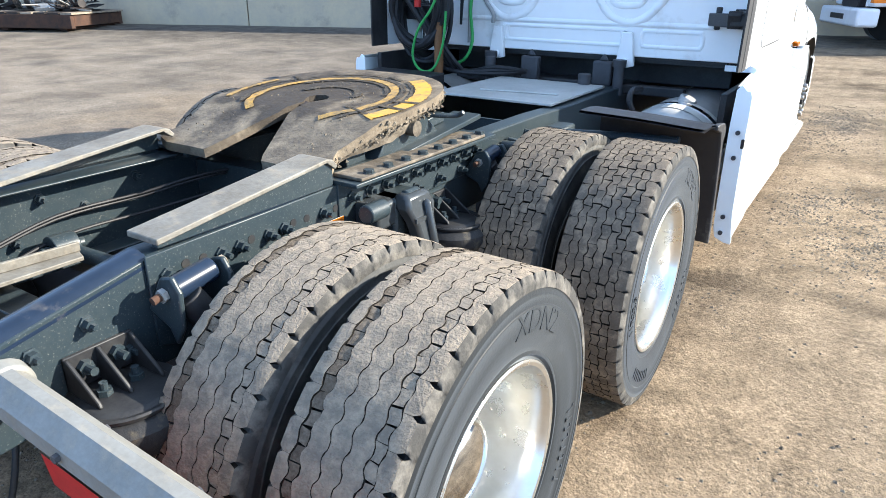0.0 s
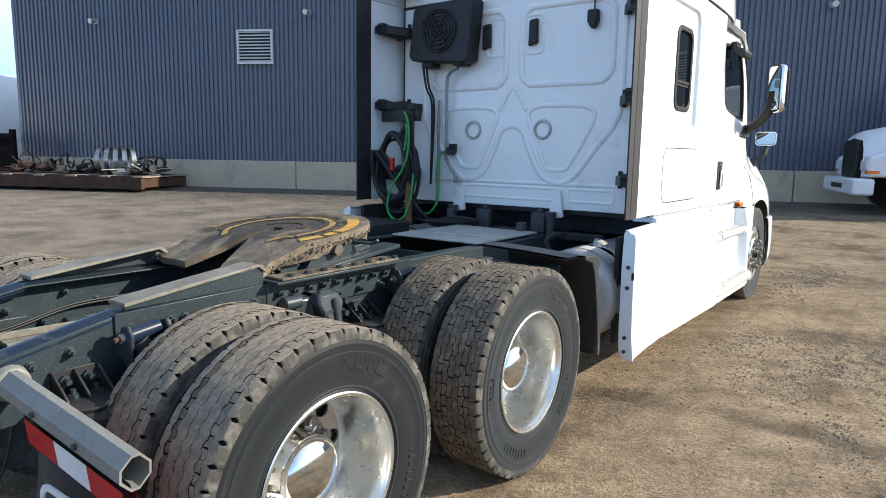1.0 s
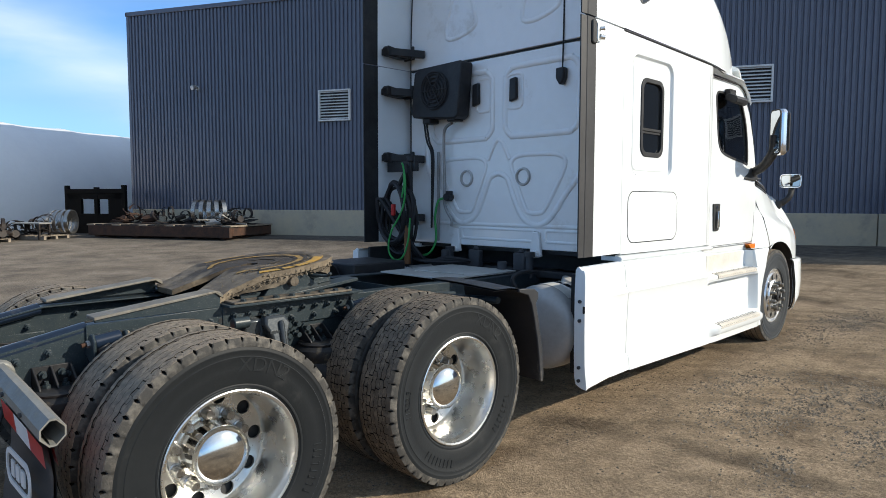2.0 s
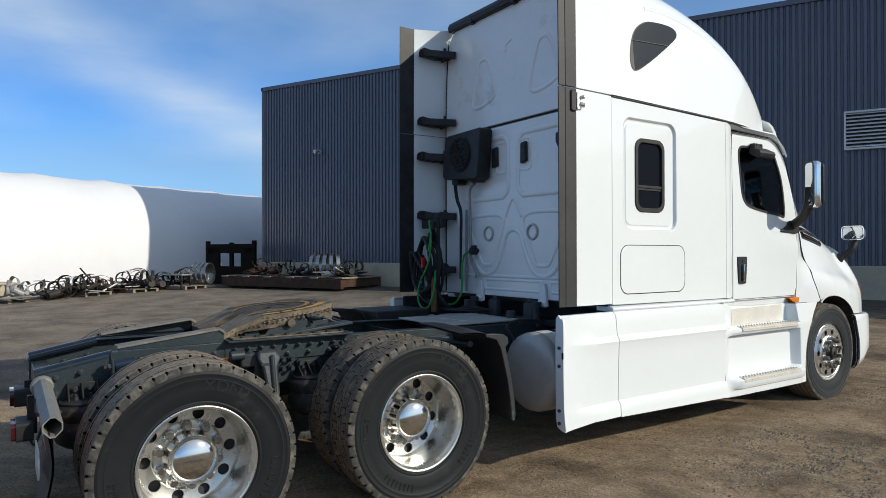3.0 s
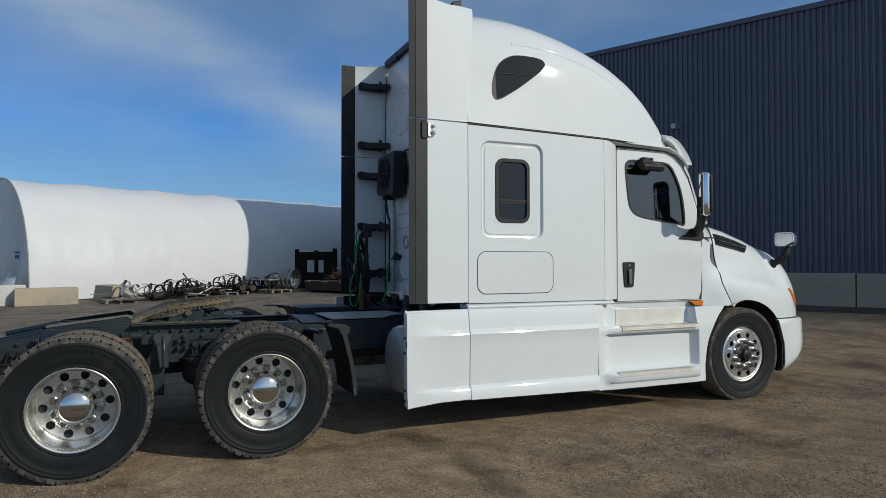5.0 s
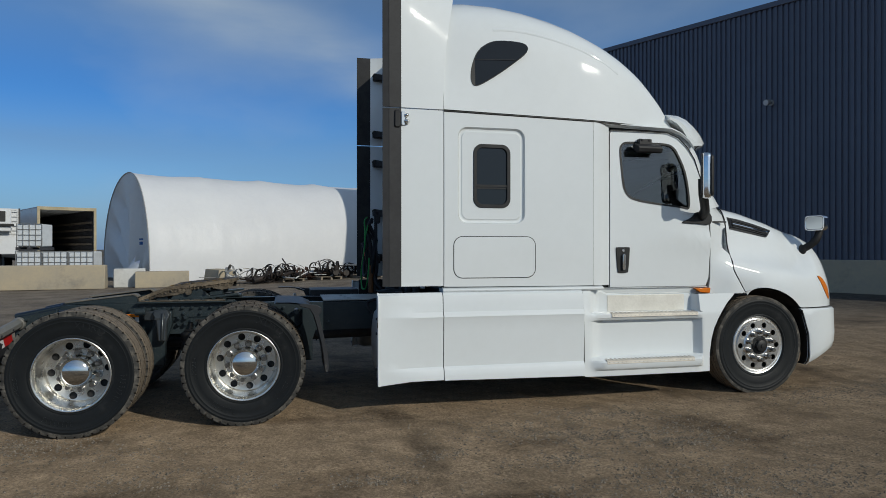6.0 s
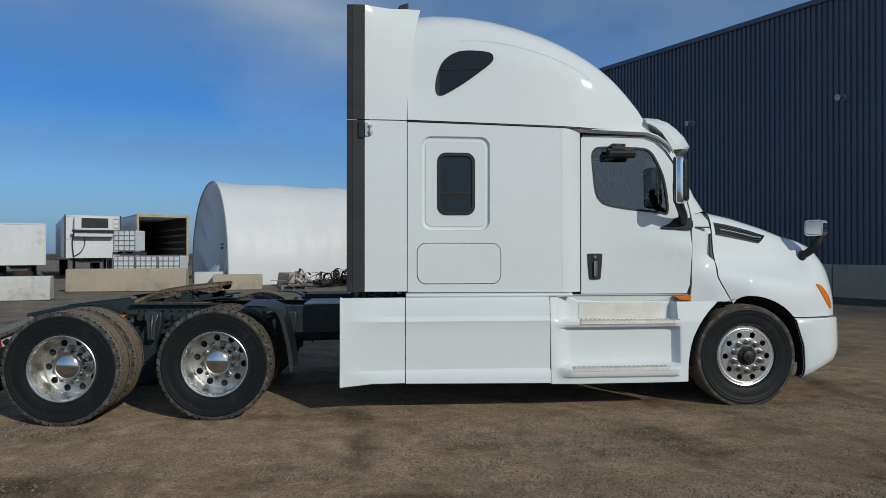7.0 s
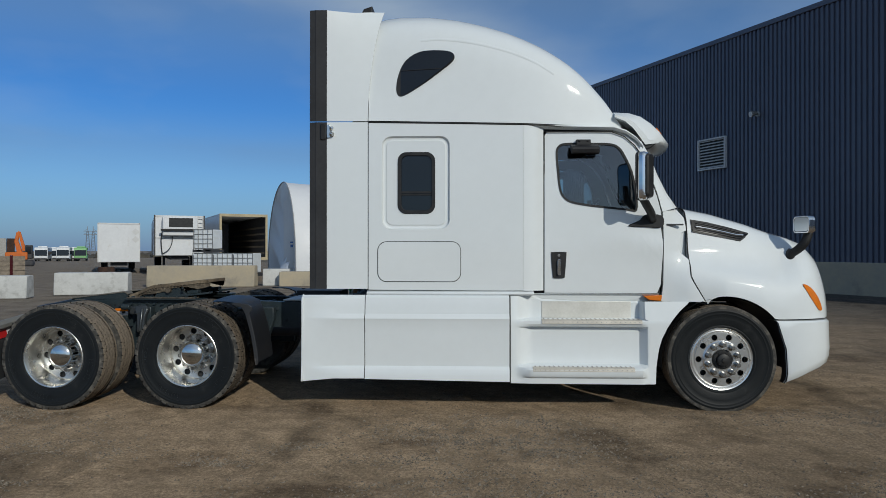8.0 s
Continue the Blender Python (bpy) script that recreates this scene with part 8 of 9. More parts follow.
for row, turn in ((vrows[0], 1), (vrows[-1], -1)):
    vis.add(row, [(k, k + 1, 10 - k, 11 - k)[::turn] for k in range(5)])
part("sun_visor", vis, WHITE, cab, "white roof sun visor", 0, 70)
both("visor_end", Mesh().prism([(5.79, 2.62), (5.955, 2.605), (5.90, 2.56), (5.83, 2.535)], "x", 0.80, 0.93), BLACK, cab, "", 0.01)
both("roof_marker", Mesh().prism([(5.955, 2.755), (6.010, 2.69), (6.025, 2.705), (5.975, 2.775)], "x", 0.62, 0.84), AMBER, cab, "amber roof marker lamp", 0.006)

# wing mirror
for s in (1, -1):
    mir = new("wing_mirror")
    mir.parent = cab
    mir["label"] = "tall chrome-backed wing mirror on a black arm"
    M = Mesh().prism(rounded(-0.082, -0.225, 0.082, 0.225, 0.045, 6), "y", -0.020, 0.070)
    part("mirror_front", Mesh().prism(rounded(-0.074, -0.20, 0.074, 0.205, 0.045, 6), "y", 0.055, 0.095), BLACK, mir, "", 0.02)
    part("mirror_shell", M, CHROME, mir, "", 0.03)
    part("mirror_glass", Mesh().prism(rounded(-0.070, -0.10, 0.070, 0.208, 0.03, 5), "y", -0.026, -0.0205), MIRROR, mir)
    part("wide_mirror", Mesh().lathe([(-0.034, 0.0), (-0.032, 0.020), (-0.028, 0.036), (-0.021, 0.048)], 24, "y", (0, 0, -0.158)), MIRROR, mir, "small round wide-angle mirror")
    part("mirror_rim", Mesh().ring_prism(rounded(-0.080, -0.222, 0.080, 0.222, 0.045, 6), rounded(-0.070, -0.21, 0.070, 0.21, 0.035, 6), "y", -0.028, -0.016), BLACK, mir, "", 0.002)
    for o in mir.children:
        o.matrix_basis = pose(s * 1.37, 5.690, 2.225, 0, 0, s * -36)
    arm = Mesh()
    arm.tube([(s * 1.09, 5.86, 1.84), (s * 1.20, 5.82, 1.90), (s * 1.29, 5.75, 1.98), (s * 1.345, 5.70, 2.06), (s * 1.355, 5.69, 2.20)], 0.048, 12, 5, False, 0.75)
    part("mirror_arm", arm, BLACK, mir)

# cab back wall with pressed shapes
back = Mesh()
back.box((-1.10, 3.078, 1.155), (1.10, 3.112, 2.768))
part("back_wall", back, WHITE_BACK, cab, "white pressed steel cab back wall", 0.006)
upper = Mesh()
up_poly = [(-1.105, 2.79), (1.105, 2.79), (1.085, 3.45), (1.03, 3.78), (0.93, 3.88), (-0.93, 3.88), (-1.03, 3.78), (-1.085, 3.45)]
upper.prism(up_poly, "y", 3.075, 3.112)
part("back_wall_upper", upper, WHITE_BACK, cab, "", 0.006)
part("back_seam", Mesh().tube([(-1.1, 3.079, 2.779), (1.1, 3.079, 2.779)], 0.006, 6, 1), BLACK, cab)
for s_ in (1, -1):
    part("corner_seam", Mesh().tube([(s_ * 1.10, 3.074, 1.17), (s_ * 1.10, 3.074, 2.77), (s_ * 1.075, 3.072, 3.45), (s_ * 1.035, 3.072, 3.80)], 0.006, 6, 2), BLACK, cab)
part("roof_gutter", Mesh().prism([(3.03, 3.865), (3.02, 3.915), (3.04, 3.955), (3.13, 3.985), (3.13, 3.86)], "x", -0.99, 0.99), BLACK, cab, "black rear roof gutter", 0.01)
for x in (-0.6, 0.05, 0.62):
    part("gutter_clip", Mesh().box((x - 0.03, 3.02, 3.85), (x + 0.03, 3.076, 3.93)), BLACK, cab, "", 0.006)


def bead_on_back(pts, closed=True, r=0.014, y=3.078, k=3):
    m = Mesh()
    m.tube([(x, y, z) for x, z in pts], r * 1.6, 10, k, closed)
    m.v = [(x, 3.078 + (yy - 3.078) * 0.55, z) for x, yy, z in m.v]
    part("pressed_bead", m, WHITE_BACK, cab)


for s in (1, -1):
    bead_on_back([(s * x, z) for x, z in rounded(0.07, 2.09, 0.80, 2.66, 0.11, 4)], True, 0.016)
    bead_on_back([(s * x, z) for x, z in rounded(0.09, 2.32, 0.25, 2.60, 0.04, 3)], True, 0.008)
    bead_on_back([(s * x, z) for x, z in ((0.14, 1.86), (0.22, 1.925), (0.42, 1.93), (0.60, 1.92), (0.685, 1.86), (0.62, 1.70), (0.50, 1.50), (0.45, 1.455), (0.33, 1.455), (0.29, 1.50), (0.20, 1.70))], True, 0.012)
    bead_on_back([(s * x, z) for x, z in ((0.03, 1.78), (0.10, 1.74), (0.16, 1.60), (0.25, 1.43), (0.36, 1.36), (0.46, 1.36), (0.56, 1.43), (0.70, 1.62), (0.86, 1.84), (0.88, 2.2), (0.88, 2.72))], False, 0.016)
    bead_on_back([(s * x, z) for x, z in ((0.25, 1.93), (0.62, 1.925))], False, 0.010)
bead_on_back([(-0.12, 1.90), (-0.05, 2.03), (0.0, 2.07), (0.05, 2.03), (0.12, 1.90)], False, 0.012)
bead_on_back([(-0.03, 1.78), (0.0, 1.785), (0.03, 1.78)], False, 0.016)
bead_on_back([(-0.78, 1.345), (0.95, 1.345)], False, 0.010)
for x0, x1 in ((-0.42, 0.38), (0.50, 0.86)):
    bead_on_back([(x, z) for x, z in rounded(x0, 1.22, x1, 1.31, 0.03, 3)], True, 0.008)
for x0, tilt in ((-0.45, 1), (0.42, 1)):
    bead_on_back([(x0 - 0.17, 3.02), (x0 + 0.16, 3.06), (x0 + 0.16, 3.22), (x0 + 0.08, 3.42), (x0, 3.46), (x0 - 0.08, 3.40)], True, 0.014, 3.078, 6)
bead_on_back([(-0.02, 3.55), (-0.10, 3.52), (-0.10, 3.45)], False, 0.012)
for x in (-0.365, 0.268):
    m = Mesh().lathe([(3.082, 0.052), (3.060, 0.060), (3.062, 0.072), (3.080, 0.078)], 28, "y", (x, 0, 1.752))
    part("vent_ring", m, TANK_GREY, cab, "grey round plastic vent ring")
for x in (-0.245, 0.17):
    part("wall_vent", Mesh().prism([(x - 0.034, 2.37), (x - 0.03, 2.56), (x + 0.036, 2.57), (x + 0.04, 2.39)], "y", 3.04, 3.078), BLACK, cab, "black plastic air vent", 0.01)
lampw = Mesh()
lampw.prism([(0.645, 2.45), (0.615, 2.50), (0.615, 2.58), (0.695, 2.58), (0.695, 2.50), (0.67, 2.45)], "y", 3.02, 3.078)
part("antenna_base", lampw, BLACK, cab, "", 0.012)
part("antenna_cable", Mesh().tube([(0.655, 3.06, 2.58), (0.655, 3.07, 3.0), (0.655, 3.07, 3.4), (0.66, 3.065, 3.82)], 0.006, 6, 3), HOSE, cab)

# parking cooler with its fan
cooler = new("parking_cooler")
cooler.parent = truck
cooler["label"] = "black air conditioning condenser with a round fan grille"
cb = Mesh().prism([(-0.91, 2.35), (-0.88, 2.31), (-0.36, 2.265), (-0.315, 2.29), (-0.27, 2.735), (-0.285, 2.755), (-0.82, 2.745), (-0.865, 2.71)], "y", 2.90, 3.05)
part("housing", cb, BLACK, cooler, "", 0.014)
fan = Mesh()
for r in (0.04, 0.075, 0.11, 0.145, 0.165):
    fan.tube([(-0.60 + r * math.cos(a), 2.885, 2.53 + r * math.sin(a)) for a in np.linspace(0, 2 * math.pi, 21)[:-1]], 0.006, 5, 1, True)
for k in range(6):
    a = math.pi * k / 3
    fan.cyl((-0.60, 2.883, 2.53), (-0.60 + 0.165 * math.cos(a), 2.883, 2.53 + 0.165 * math.sin(a)), 0.006, 6)
part("fan_grille", fan, BLACK, cooler)
disc = Mesh().lathe([(2.897, 0.0), (2.897, 0.16)], 32, "y", (-0.60, 0, 2.53))
part("fan_recess", disc, BLACK, cooler)
for x in (-0.74, -0.43):
    part("foot", Mesh().box((x - 0.05, 2.93, 2.25), (x + 0.05, 3.05, 2.30)), BLACK, cooler, "", 0.01)
pipe = Mesh()
pipe.tube([(-0.46, 2.98, 2.24), (-0.56, 3.0, 2.20), (-0.60, 3.02, 2.10), (-0.60, 3.03, 1.7), (-0.605, 3.03, 1.55), (-0.56, 3.02, 1.46), (-0.50, 3.02, 1.38), (-0.50, 3.02, 1.32)], 0.014, 8)
part("drain_pipe", pipe, STEEL, cooler, "bright bent metal pipe")
for dx in (0, 0.03):
    cb2 = Mesh()
    cb2.tube([(-0.82 + dx, 2.98, 2.29), (-0.79 + dx, 2.99, 2.10), (-0.74 + dx * 0.8, 3.0, 1.98), (-0.735 + dx * 0.6, 3.0, 1.7), (-0.74, 3.0, 1.30)], 0.009, 6)
    part("cable", cb2, HOSE, cooler)
part("conduit", Mesh().tube([(-0.700, 3.05, 2.0), (-0.70, 3.05, 1.5), (-0.70, 3.05, 1.18)], 0.012, 8, 2), STEEL, cooler)

# side extenders, both sides, with rubber trailing edges
for s in (1, -1):
    ext = new("side_extender")
    ext.parent = truck
    ext["label"] = "white side extender panel with a dark rubber trailing edge"
    yr = 2.706
    lo = Mesh()
    prof = [(1.165, 1.16), (1.165, 2.78)]
    rows_l = [[(s * (1.157 + 0.012 * (3.11 - y) / 0.4 - 0.01 * max(0, z - 2.2) ** 2), y, z) for z in np.linspace(1.165, 2.79, 6)] for y in np.linspace(3.108, yr, 5)]
    inner = [[(x - s * 0.018, y, z) for x, y, z in r] for r in rows_l]
    top_z = table([(2.5, 3.895), (2.75, 3.885), (2.9, 3.888), (3.0, 3.91), (3.12, 3.925), (3.3, 3.92)])
    rows_u = []
    for y in np.linspace(3.108, yr, 9):
        tz = top_z(y)
        row = []
        for r in (0, 0.15, 0.35, 0.55, 0.75, 0.88, 0.95, 1.0):
            z = 2.80 + (tz - 2.80) * r
            yy = y + 0.14 * r ** 2 * (y - yr) / (3.108 - yr)
            fwd = (y - yr) / (3.108 - yr)
            row.append((s * (1.157 + 0.012 * (3.11 - y) / 0.4 - (0.075 * (z - 2.80) + 0.10 * r ** 9) * fwd - 0.01 * (z - 2.80)), yy, z))
        rows_u.append(row)
    inner_u = [[(x - s * 0.018, y, z) for x, y, z in r] for r in rows_u]
    def closed_panel(o, i):
        m = Mesh()
        m.grid(o if s < 0 else [r[::-1] for r in o])
        m.grid(i if s > 0 else [r[::-1] for r in i])
        for a_, b_ in ((o[0], i[0]), (o[-1], i[-1]), ([r[0] for r in o], [r[0] for r in i]), ([r[-1] for r in o], [r[-1] for r in i])):
            m.grid([a_, b_])
        return m
    part("lower_panel", closed_panel(rows_l, inner), WHITE, ext)
    part("upper_panel", closed_panel(rows_u, inner_u), WHITE, ext)
    for sheet in (rows_l, rows_u):
        edge = sheet[-1]
        m = Mesh()
        a_ = [(x + s * 0.003, y + 0.004, z) for x, y, z in edge]
        b_ = [(x + s * 0.006, 2.60, z) for x, y, z in edge]
        b2 = [(x + s * 0.002, 2.595, z) for x, y, z in edge]
        c_ = [(x - s * 0.004, 2.540, z) for x, y, z in edge]
        d_ = [(x - s * 0.014, 2.540, z) for x, y, z in edge]
        e_ = [(x - s * 0.016, y, z) for x, y, z in edge]
        m.grid([a_, b_, b2, c_])
        inn_ = Mesh().grid([c_, d_, e_])
        part("rubber_lining", inn_, BLACK, ext, "black rubber inner edge", 0, 30)
        m.add([a_[0], b_[0], b2[0], c_[0], d_[0], e_[0]], [tuple(range(6))])
        m.add([a_[-1], b_[-1], b2[-1], c_[-1], d_[-1], e_[-1]], [tuple(range(6))])
        part("rubber_edge", m, TRIM, ext, "dark grey rubber trailing edge", 0, 30)
    for z in (1.40, 1.95, 2.56, 2.92, 3.62):
        br = Mesh()
        in_x = 1.075 - 0.045 * max(0.0, z - 2.75)
        br.prism([(2.72, z + 0.03), (2.74, z + 0.05), (2.9, z + 0.03), (3.05, z + 0.05), (3.07, z + 0.03), (3.07, z - 0.03), (2.92, z - 0.05), (2.74, z - 0.04)], "x", s * in_x - 0.035, s * in_x + 0.035)
        br.box((s * in_x - 0.05, 3.0, z - 0.05), (s * in_x + 0.05, 3.02, z + 0.05))
        br.box((min(s * (in_x - 0.02), s * (in_x + 0.06)), 2.73, z - 0.03), (max(s * (in_x - 0.02), s * (in_x + 0.06)), 2.76, z + 0.03))
        br.beam((s * in_x, 2.76, z), (s * 0.90, 3.06, z - 0.01), 0.05, 0.07)
        br.cyl((s * 0.95, 2.96, z - 0.06), (s * 0.95, 2.96, z + 0.06), 0.018, 8)
        part("brace", br, BLACK, ext, "black extender brace", 0.006)
    lamp = Mesh().prism(rounded(2.645, 2.615, 2.705, 2.775, 0.02), "x", min(s * 1.15, s * 1.185), max(s * 1.15, s * 1.185))
    wl_ob = part("work_lamp", lamp, BLACK, ext, "black work lamp with clear lenses", 0.01)
    lens = Mesh().prism(rounded(2.71, 2.635, 2.745, 2.765, 0.012), "x", min(s * 1.165, s * 1.182), max(s * 1.165, s * 1.182))
    lens.cyl((s * 1.175, 2.745, 2.675), (s * 1.195, 2.775, 2.668), 0.020, 14).cyl((s * 1.175, 2.745, 2.725), (s * 1.20, 2.77, 2.73), 0.016, 12)
    part("lamp_lens", lens, ALU, wl_ob, "", 0.003)

# cab mounts and latches under the back wall
for x in (-0.48, 0.42):
    m = Mesh()
    m.prism([(x - 0.06, 1.10), (x - 0.03, 1.30), (x + 0.03, 1.30), (x + 0.06, 1.10), (x + 0.02, 1.09)], "y", 3.045, 3.075)
    m.cyl((x, 3.03, 1.12), (x, 3.08, 1.12), 0.03, 14)
    part("cab_latch", m, WHITE_BACK, cab, "", 0.006)
    part("cab_strut", Mesh().cyl((x - 0.01, 2.99, 0.93), (x - 0.01, 2.99, 1.13), 0.032, 14).cyl((x - 0.01, 2.99, 1.10), (x - 0.01, 2.99, 1.14), 0.042, 14), GREY_DARK, cab, "", 0)
for x in (-0.20, 0.30):
    stop = Mesh().box((x - 0.062, 2.985, 0.975), (x + 0.062, 3.045, 1.125)).prism([(x - 0.03, 1.125), (x, 1.17), (x + 0.03, 1.125)], "y", 3.0, 3.04)
    part("rubber_stop", stop, GREY_DARK, cab, "grey rubber bump stop", 0.012)
part("sub_frame", Mesh().box((-0.8, 3.05, 0.93), (0.8, 3.12, 0.99)).box((-1.0, 3.4, 0.96), (1.0, 3.44, 1.15)), BLACK, cab, "", 0.01)
part("cab_sill", Mesh().box((-0.98, 3.5, 0.95), (0.98, 5.9, 1.13)), BLACK, cab)

# ---- hoses and pogo stick behind the cab ----
pogo = Mesh()
pogo.cyl((-0.72, 2.72, 0.98), (-0.72, 2.72, 1.90), 0.020, 12)
pogo.cyl((-0.72, 2.72, 1.90), (-0.72, 2.72, 1.95), 0.035, 14)
pogo.beam((-1.08, 2.78, 1.86), (-0.66, 2.74, 1.86), 0.05, 0.09)
pogo.beam((-1.08, 2.78, 1.38), (-0.66, 2.74, 1.38), 0.05, 0.09)
part("hose_stand", pogo, BLACK, truck, "black hose stand", 0.005)
part("spring_sleeve", Mesh().tube([(-0.70, 2.66, 0.99), (-0.70, 2.66, 1.15), (-0.705, 2.665, 1.33)], 0.030, 12, 3), BROWN, truck, "brown rubber sleeve on the hose stand")
rr = random.Random(11)
for k in range(3):
    m = Mesh()
    pts = [(-0.73, 2.68, 1.86 - 0.02 * k), (-0.70 + 0.01 * k, 2.64, 1.80)]
    for n_, a in enumerate(np.linspace(60, 60 - 360 * 1.75, 26)):
        ex, ez = 0.165 + 0.02 * k + 0.02 * math.sin(n_ * 0.9 + k), 0.255 + 0.02 * k + 0.03 * math.sin(n_ * 0.5 + 2 * k)
        pts.append((-0.865 + 0.015 * k + ex * math.cos(radians(a)), 2.63 + 0.035 * k + 0.03 * math.sin(n_ * 0.7 + k), 1.44 - 0.02 * k + ez * math.sin(radians(a))))
    pts += [(-0.72 + 0.03 * k, 2.70, 1.15), (-0.66 + 0.04 * k, 2.78, 1.02)]
    m.tube(pts, 0.020 if k < 2 else 0.015, 8, 3)
    part("air_hose", m, HOSE, truck, "coiled black air hose")
for pts in ([(-0.72, 2.62, 1.88), (-0.66, 2.58, 1.84), (-0.635, 2.58, 1.72), (-0.65, 2.58, 1.55), (-0.70, 2.57, 1.42), (-0.80, 2.56, 1.28), (-0.84, 2.56, 1.12), (-0.78, 2.57, 1.03), (-0.70, 2.60, 1.05), (-0.645, 2.62, 1.2), (-0.63, 2.63, 1.4)],
            [(-0.71, 2.63, 1.80), (-0.675, 2.60, 1.70), (-0.68, 2.58, 1.58)]):
    m = Mesh()
    m.tube(pts, 0.0085, 8, 6)
    part("electric_cable", m, GREEN, truck, "bright green coiled electric cable")
m = Mesh()
m.tube([(-0.56, 3.02, 1.575), (-0.62, 2.97, 1.55), (-0.63, 2.94, 1.4), (-0.60, 2.92, 1.2), (-0.64, 2.88, 1.08), (-0.75, 2.86, 1.05)], 0.011, 8, 4)
part("plug_cable", m, GREEN, truck, "green cable from the wall plug")
part("wall_plug", Mesh().cyl((-0.56, 3.075, 1.58), (-0.54, 2.99, 1.585), 0.035, 14).beam((-0.55, 3.01, 1.62), (-0.48, 3.0, 1.62), 0.03, 0.04), BLACK, truck, "black wall plug", 0.004)
part("glad_hand", Mesh().cyl((-0.84, 2.62, 1.42), (-0.84, 2.62, 1.52), 0.022, 10), RED, truck, "red air coupling")
for k in range(3):
    m = Mesh()
    m.tube([(-0.72 + 0.02 * k, 2.74, 1.04), (-0.55, 2.72 + 0.05 * k, 1.02), (-0.35, 2.8, 1.02 + 0.02 * k), (-0.2, 2.95, 1.03)], 0.014, 8, 4)
    part("air_line", m, HOSE, truck)
part("valve", Mesh().cyl((-0.42, 2.86, 0.99), (-0.42, 2.86, 1.12), 0.035, 14), GREY_DARK, truck, "", 0.004)
part("valve", Mesh().cyl((0.25, 2.84, 0.98), (0.25, 2.84, 1.06), 0.04, 14), GREY_DARK, truck, "", 0.004)

# ---- chassis side fairings with steps ----
def fairing_x(z):
    return float(np.interp(z, [0.25, 0.30, 0.395, 0.415, 0.43, 0.60, 0.86, 0.885, 0.895, 0.93, 1.08, 1.11], [1.266, 1.262, 1.254, 1.244, 1.228, 1.231, 1.240, 1.247, 1.244, 1.222, 1.207, 1.176]))


ZS = [0.27, 0.30, 0.345, 0.395, 0.415, 0.43, 0.50, 0.60, 0.75, 0.86, 0.885, 0.895, 0.93, 1.0, 1.06, 1.085, 1.10, 1.105]


def skirt_panel(y0, y1, z_low, flare=0.0, cuts=9):
    rows = []
    for y in np.linspace(y0, y1, cuts):
        zl = z_low(y)
        f = flare * (y1 - y) / (y1 - y0)
        fade = min(1.0, max(0.0, (y - 2.56) / 0.30))
        row = [(fairing_x(max(z, zl)) * fade + (1.252 - 0.032 * max(z, zl) - (0.03 if z > 1.09 else 0.0)) * (1 - fade) + f, y, max(z, zl)) for z in ZS]
        row += [(row[-1][0] - 0.012, y, 1.107)]
        rows.append(row)
    m = Mesh()
    m.grid([r[::-1] for r in rows])
    m.grid([[(p[0] - 0.02, p[1], p[2]) for p in r] for r in rows])
    for r in (rows[0], rows[-1]):
        m.grid([r, [(p[0] - 0.02, p[1], p[2]) for p in r]])
    return m


both("rear_skirt", skirt_panel(2.495, 3.088, lambda y: 0.283 + 0.03 * min(1, (y - 2.495) / 0.3), 0.03), WHITE, truck, "white chassis side fairing", 0, 22)
both("middle_skirt", skirt_panel(3.096, 4.481, lambda y: 0.308 - 0.018 * (y - 3.09) / 1.4), WHITE, truck, "white chassis side fairing", 0, 22)
for s in (1, -1):
    fl = Mesh().prism(smooth_poly([(s * 1.185, 1.09), (s * 1.235, 1.088), (s * 1.262, 1.06), (s * 1.262, 0.8), (s * 1.268, 0.45), (s * 1.285, 0.30), (s * 1.27, 0.283), (s * 1.215, 0.30), (s * 1.185, 0.36), (s * 1.18, 0.7)], 2), "y", 2.482, 2.499)
    f_ob = part("skirt_flange", fl, WHITE, truck, "white rear flange with bolts", 0.003)
    for z in (0.34, 0.43, 0.75, 0.88):
        part("bolt", Mesh().cyl((s * 1.225, 2.470, z), (s * 1.225, 2.484, z), 0.012, 10), GREY_DARK, f_ob)
    part("slot", Mesh().prism(rounded(s * 1.255 - 0.008, 0.80, s * 1.255 + 0.008, 0.85, 0.007), "y", 2.479, 2.484), BLACK, f_ob)
# front section: two steps and the wheel arch edge
arch_front = table([(0.26, 5.862), (0.46, 5.872), (0.60, 5.895), (0.70, 5.925), (0.80, 5.975), (0.87, 6.02), (0.95, 6.085), (1.02, 6.165), (1.06, 6.20)])
fs_x = lambda z: float(np.interp(z, [0.26, 0.325, 0.345, 0.37, 0.41, 0.425, 0.45, 0.60, 0.795, 0.812, 0.835, 0.862, 0.872, 0.885, 1.03, 1.05], [1.235, 1.238, 1.272, 1.285, 1.285, 1.265, 1.135, 1.125, 1.125, 1.185, 1.202, 1.202, 1.185, 1.08, 1.08, 1.06]))
edge_x = lambda z: float(np.interp(z, [0.26, 0.40, 0.86, 1.05], [1.225, 1.215, 1.205, 1.17]))
fz = [0.272, 0.30, 0.325, 0.345, 0.37, 0.41, 0.425, 0.45, 0.53, 0.60, 0.70, 0.795, 0.812, 0.835, 0.862, 0.872, 0.885, 0.96, 1.03, 1.05]
rows = []
ys = [4.495, 4.54, 4.57, 4.60, 4.63, 4.66, 4.69, 4.72, 4.80, 5.1, 5.4, 5.62, 5.70, 5.73, 5.75, 5.77, 5.79, 5.80]
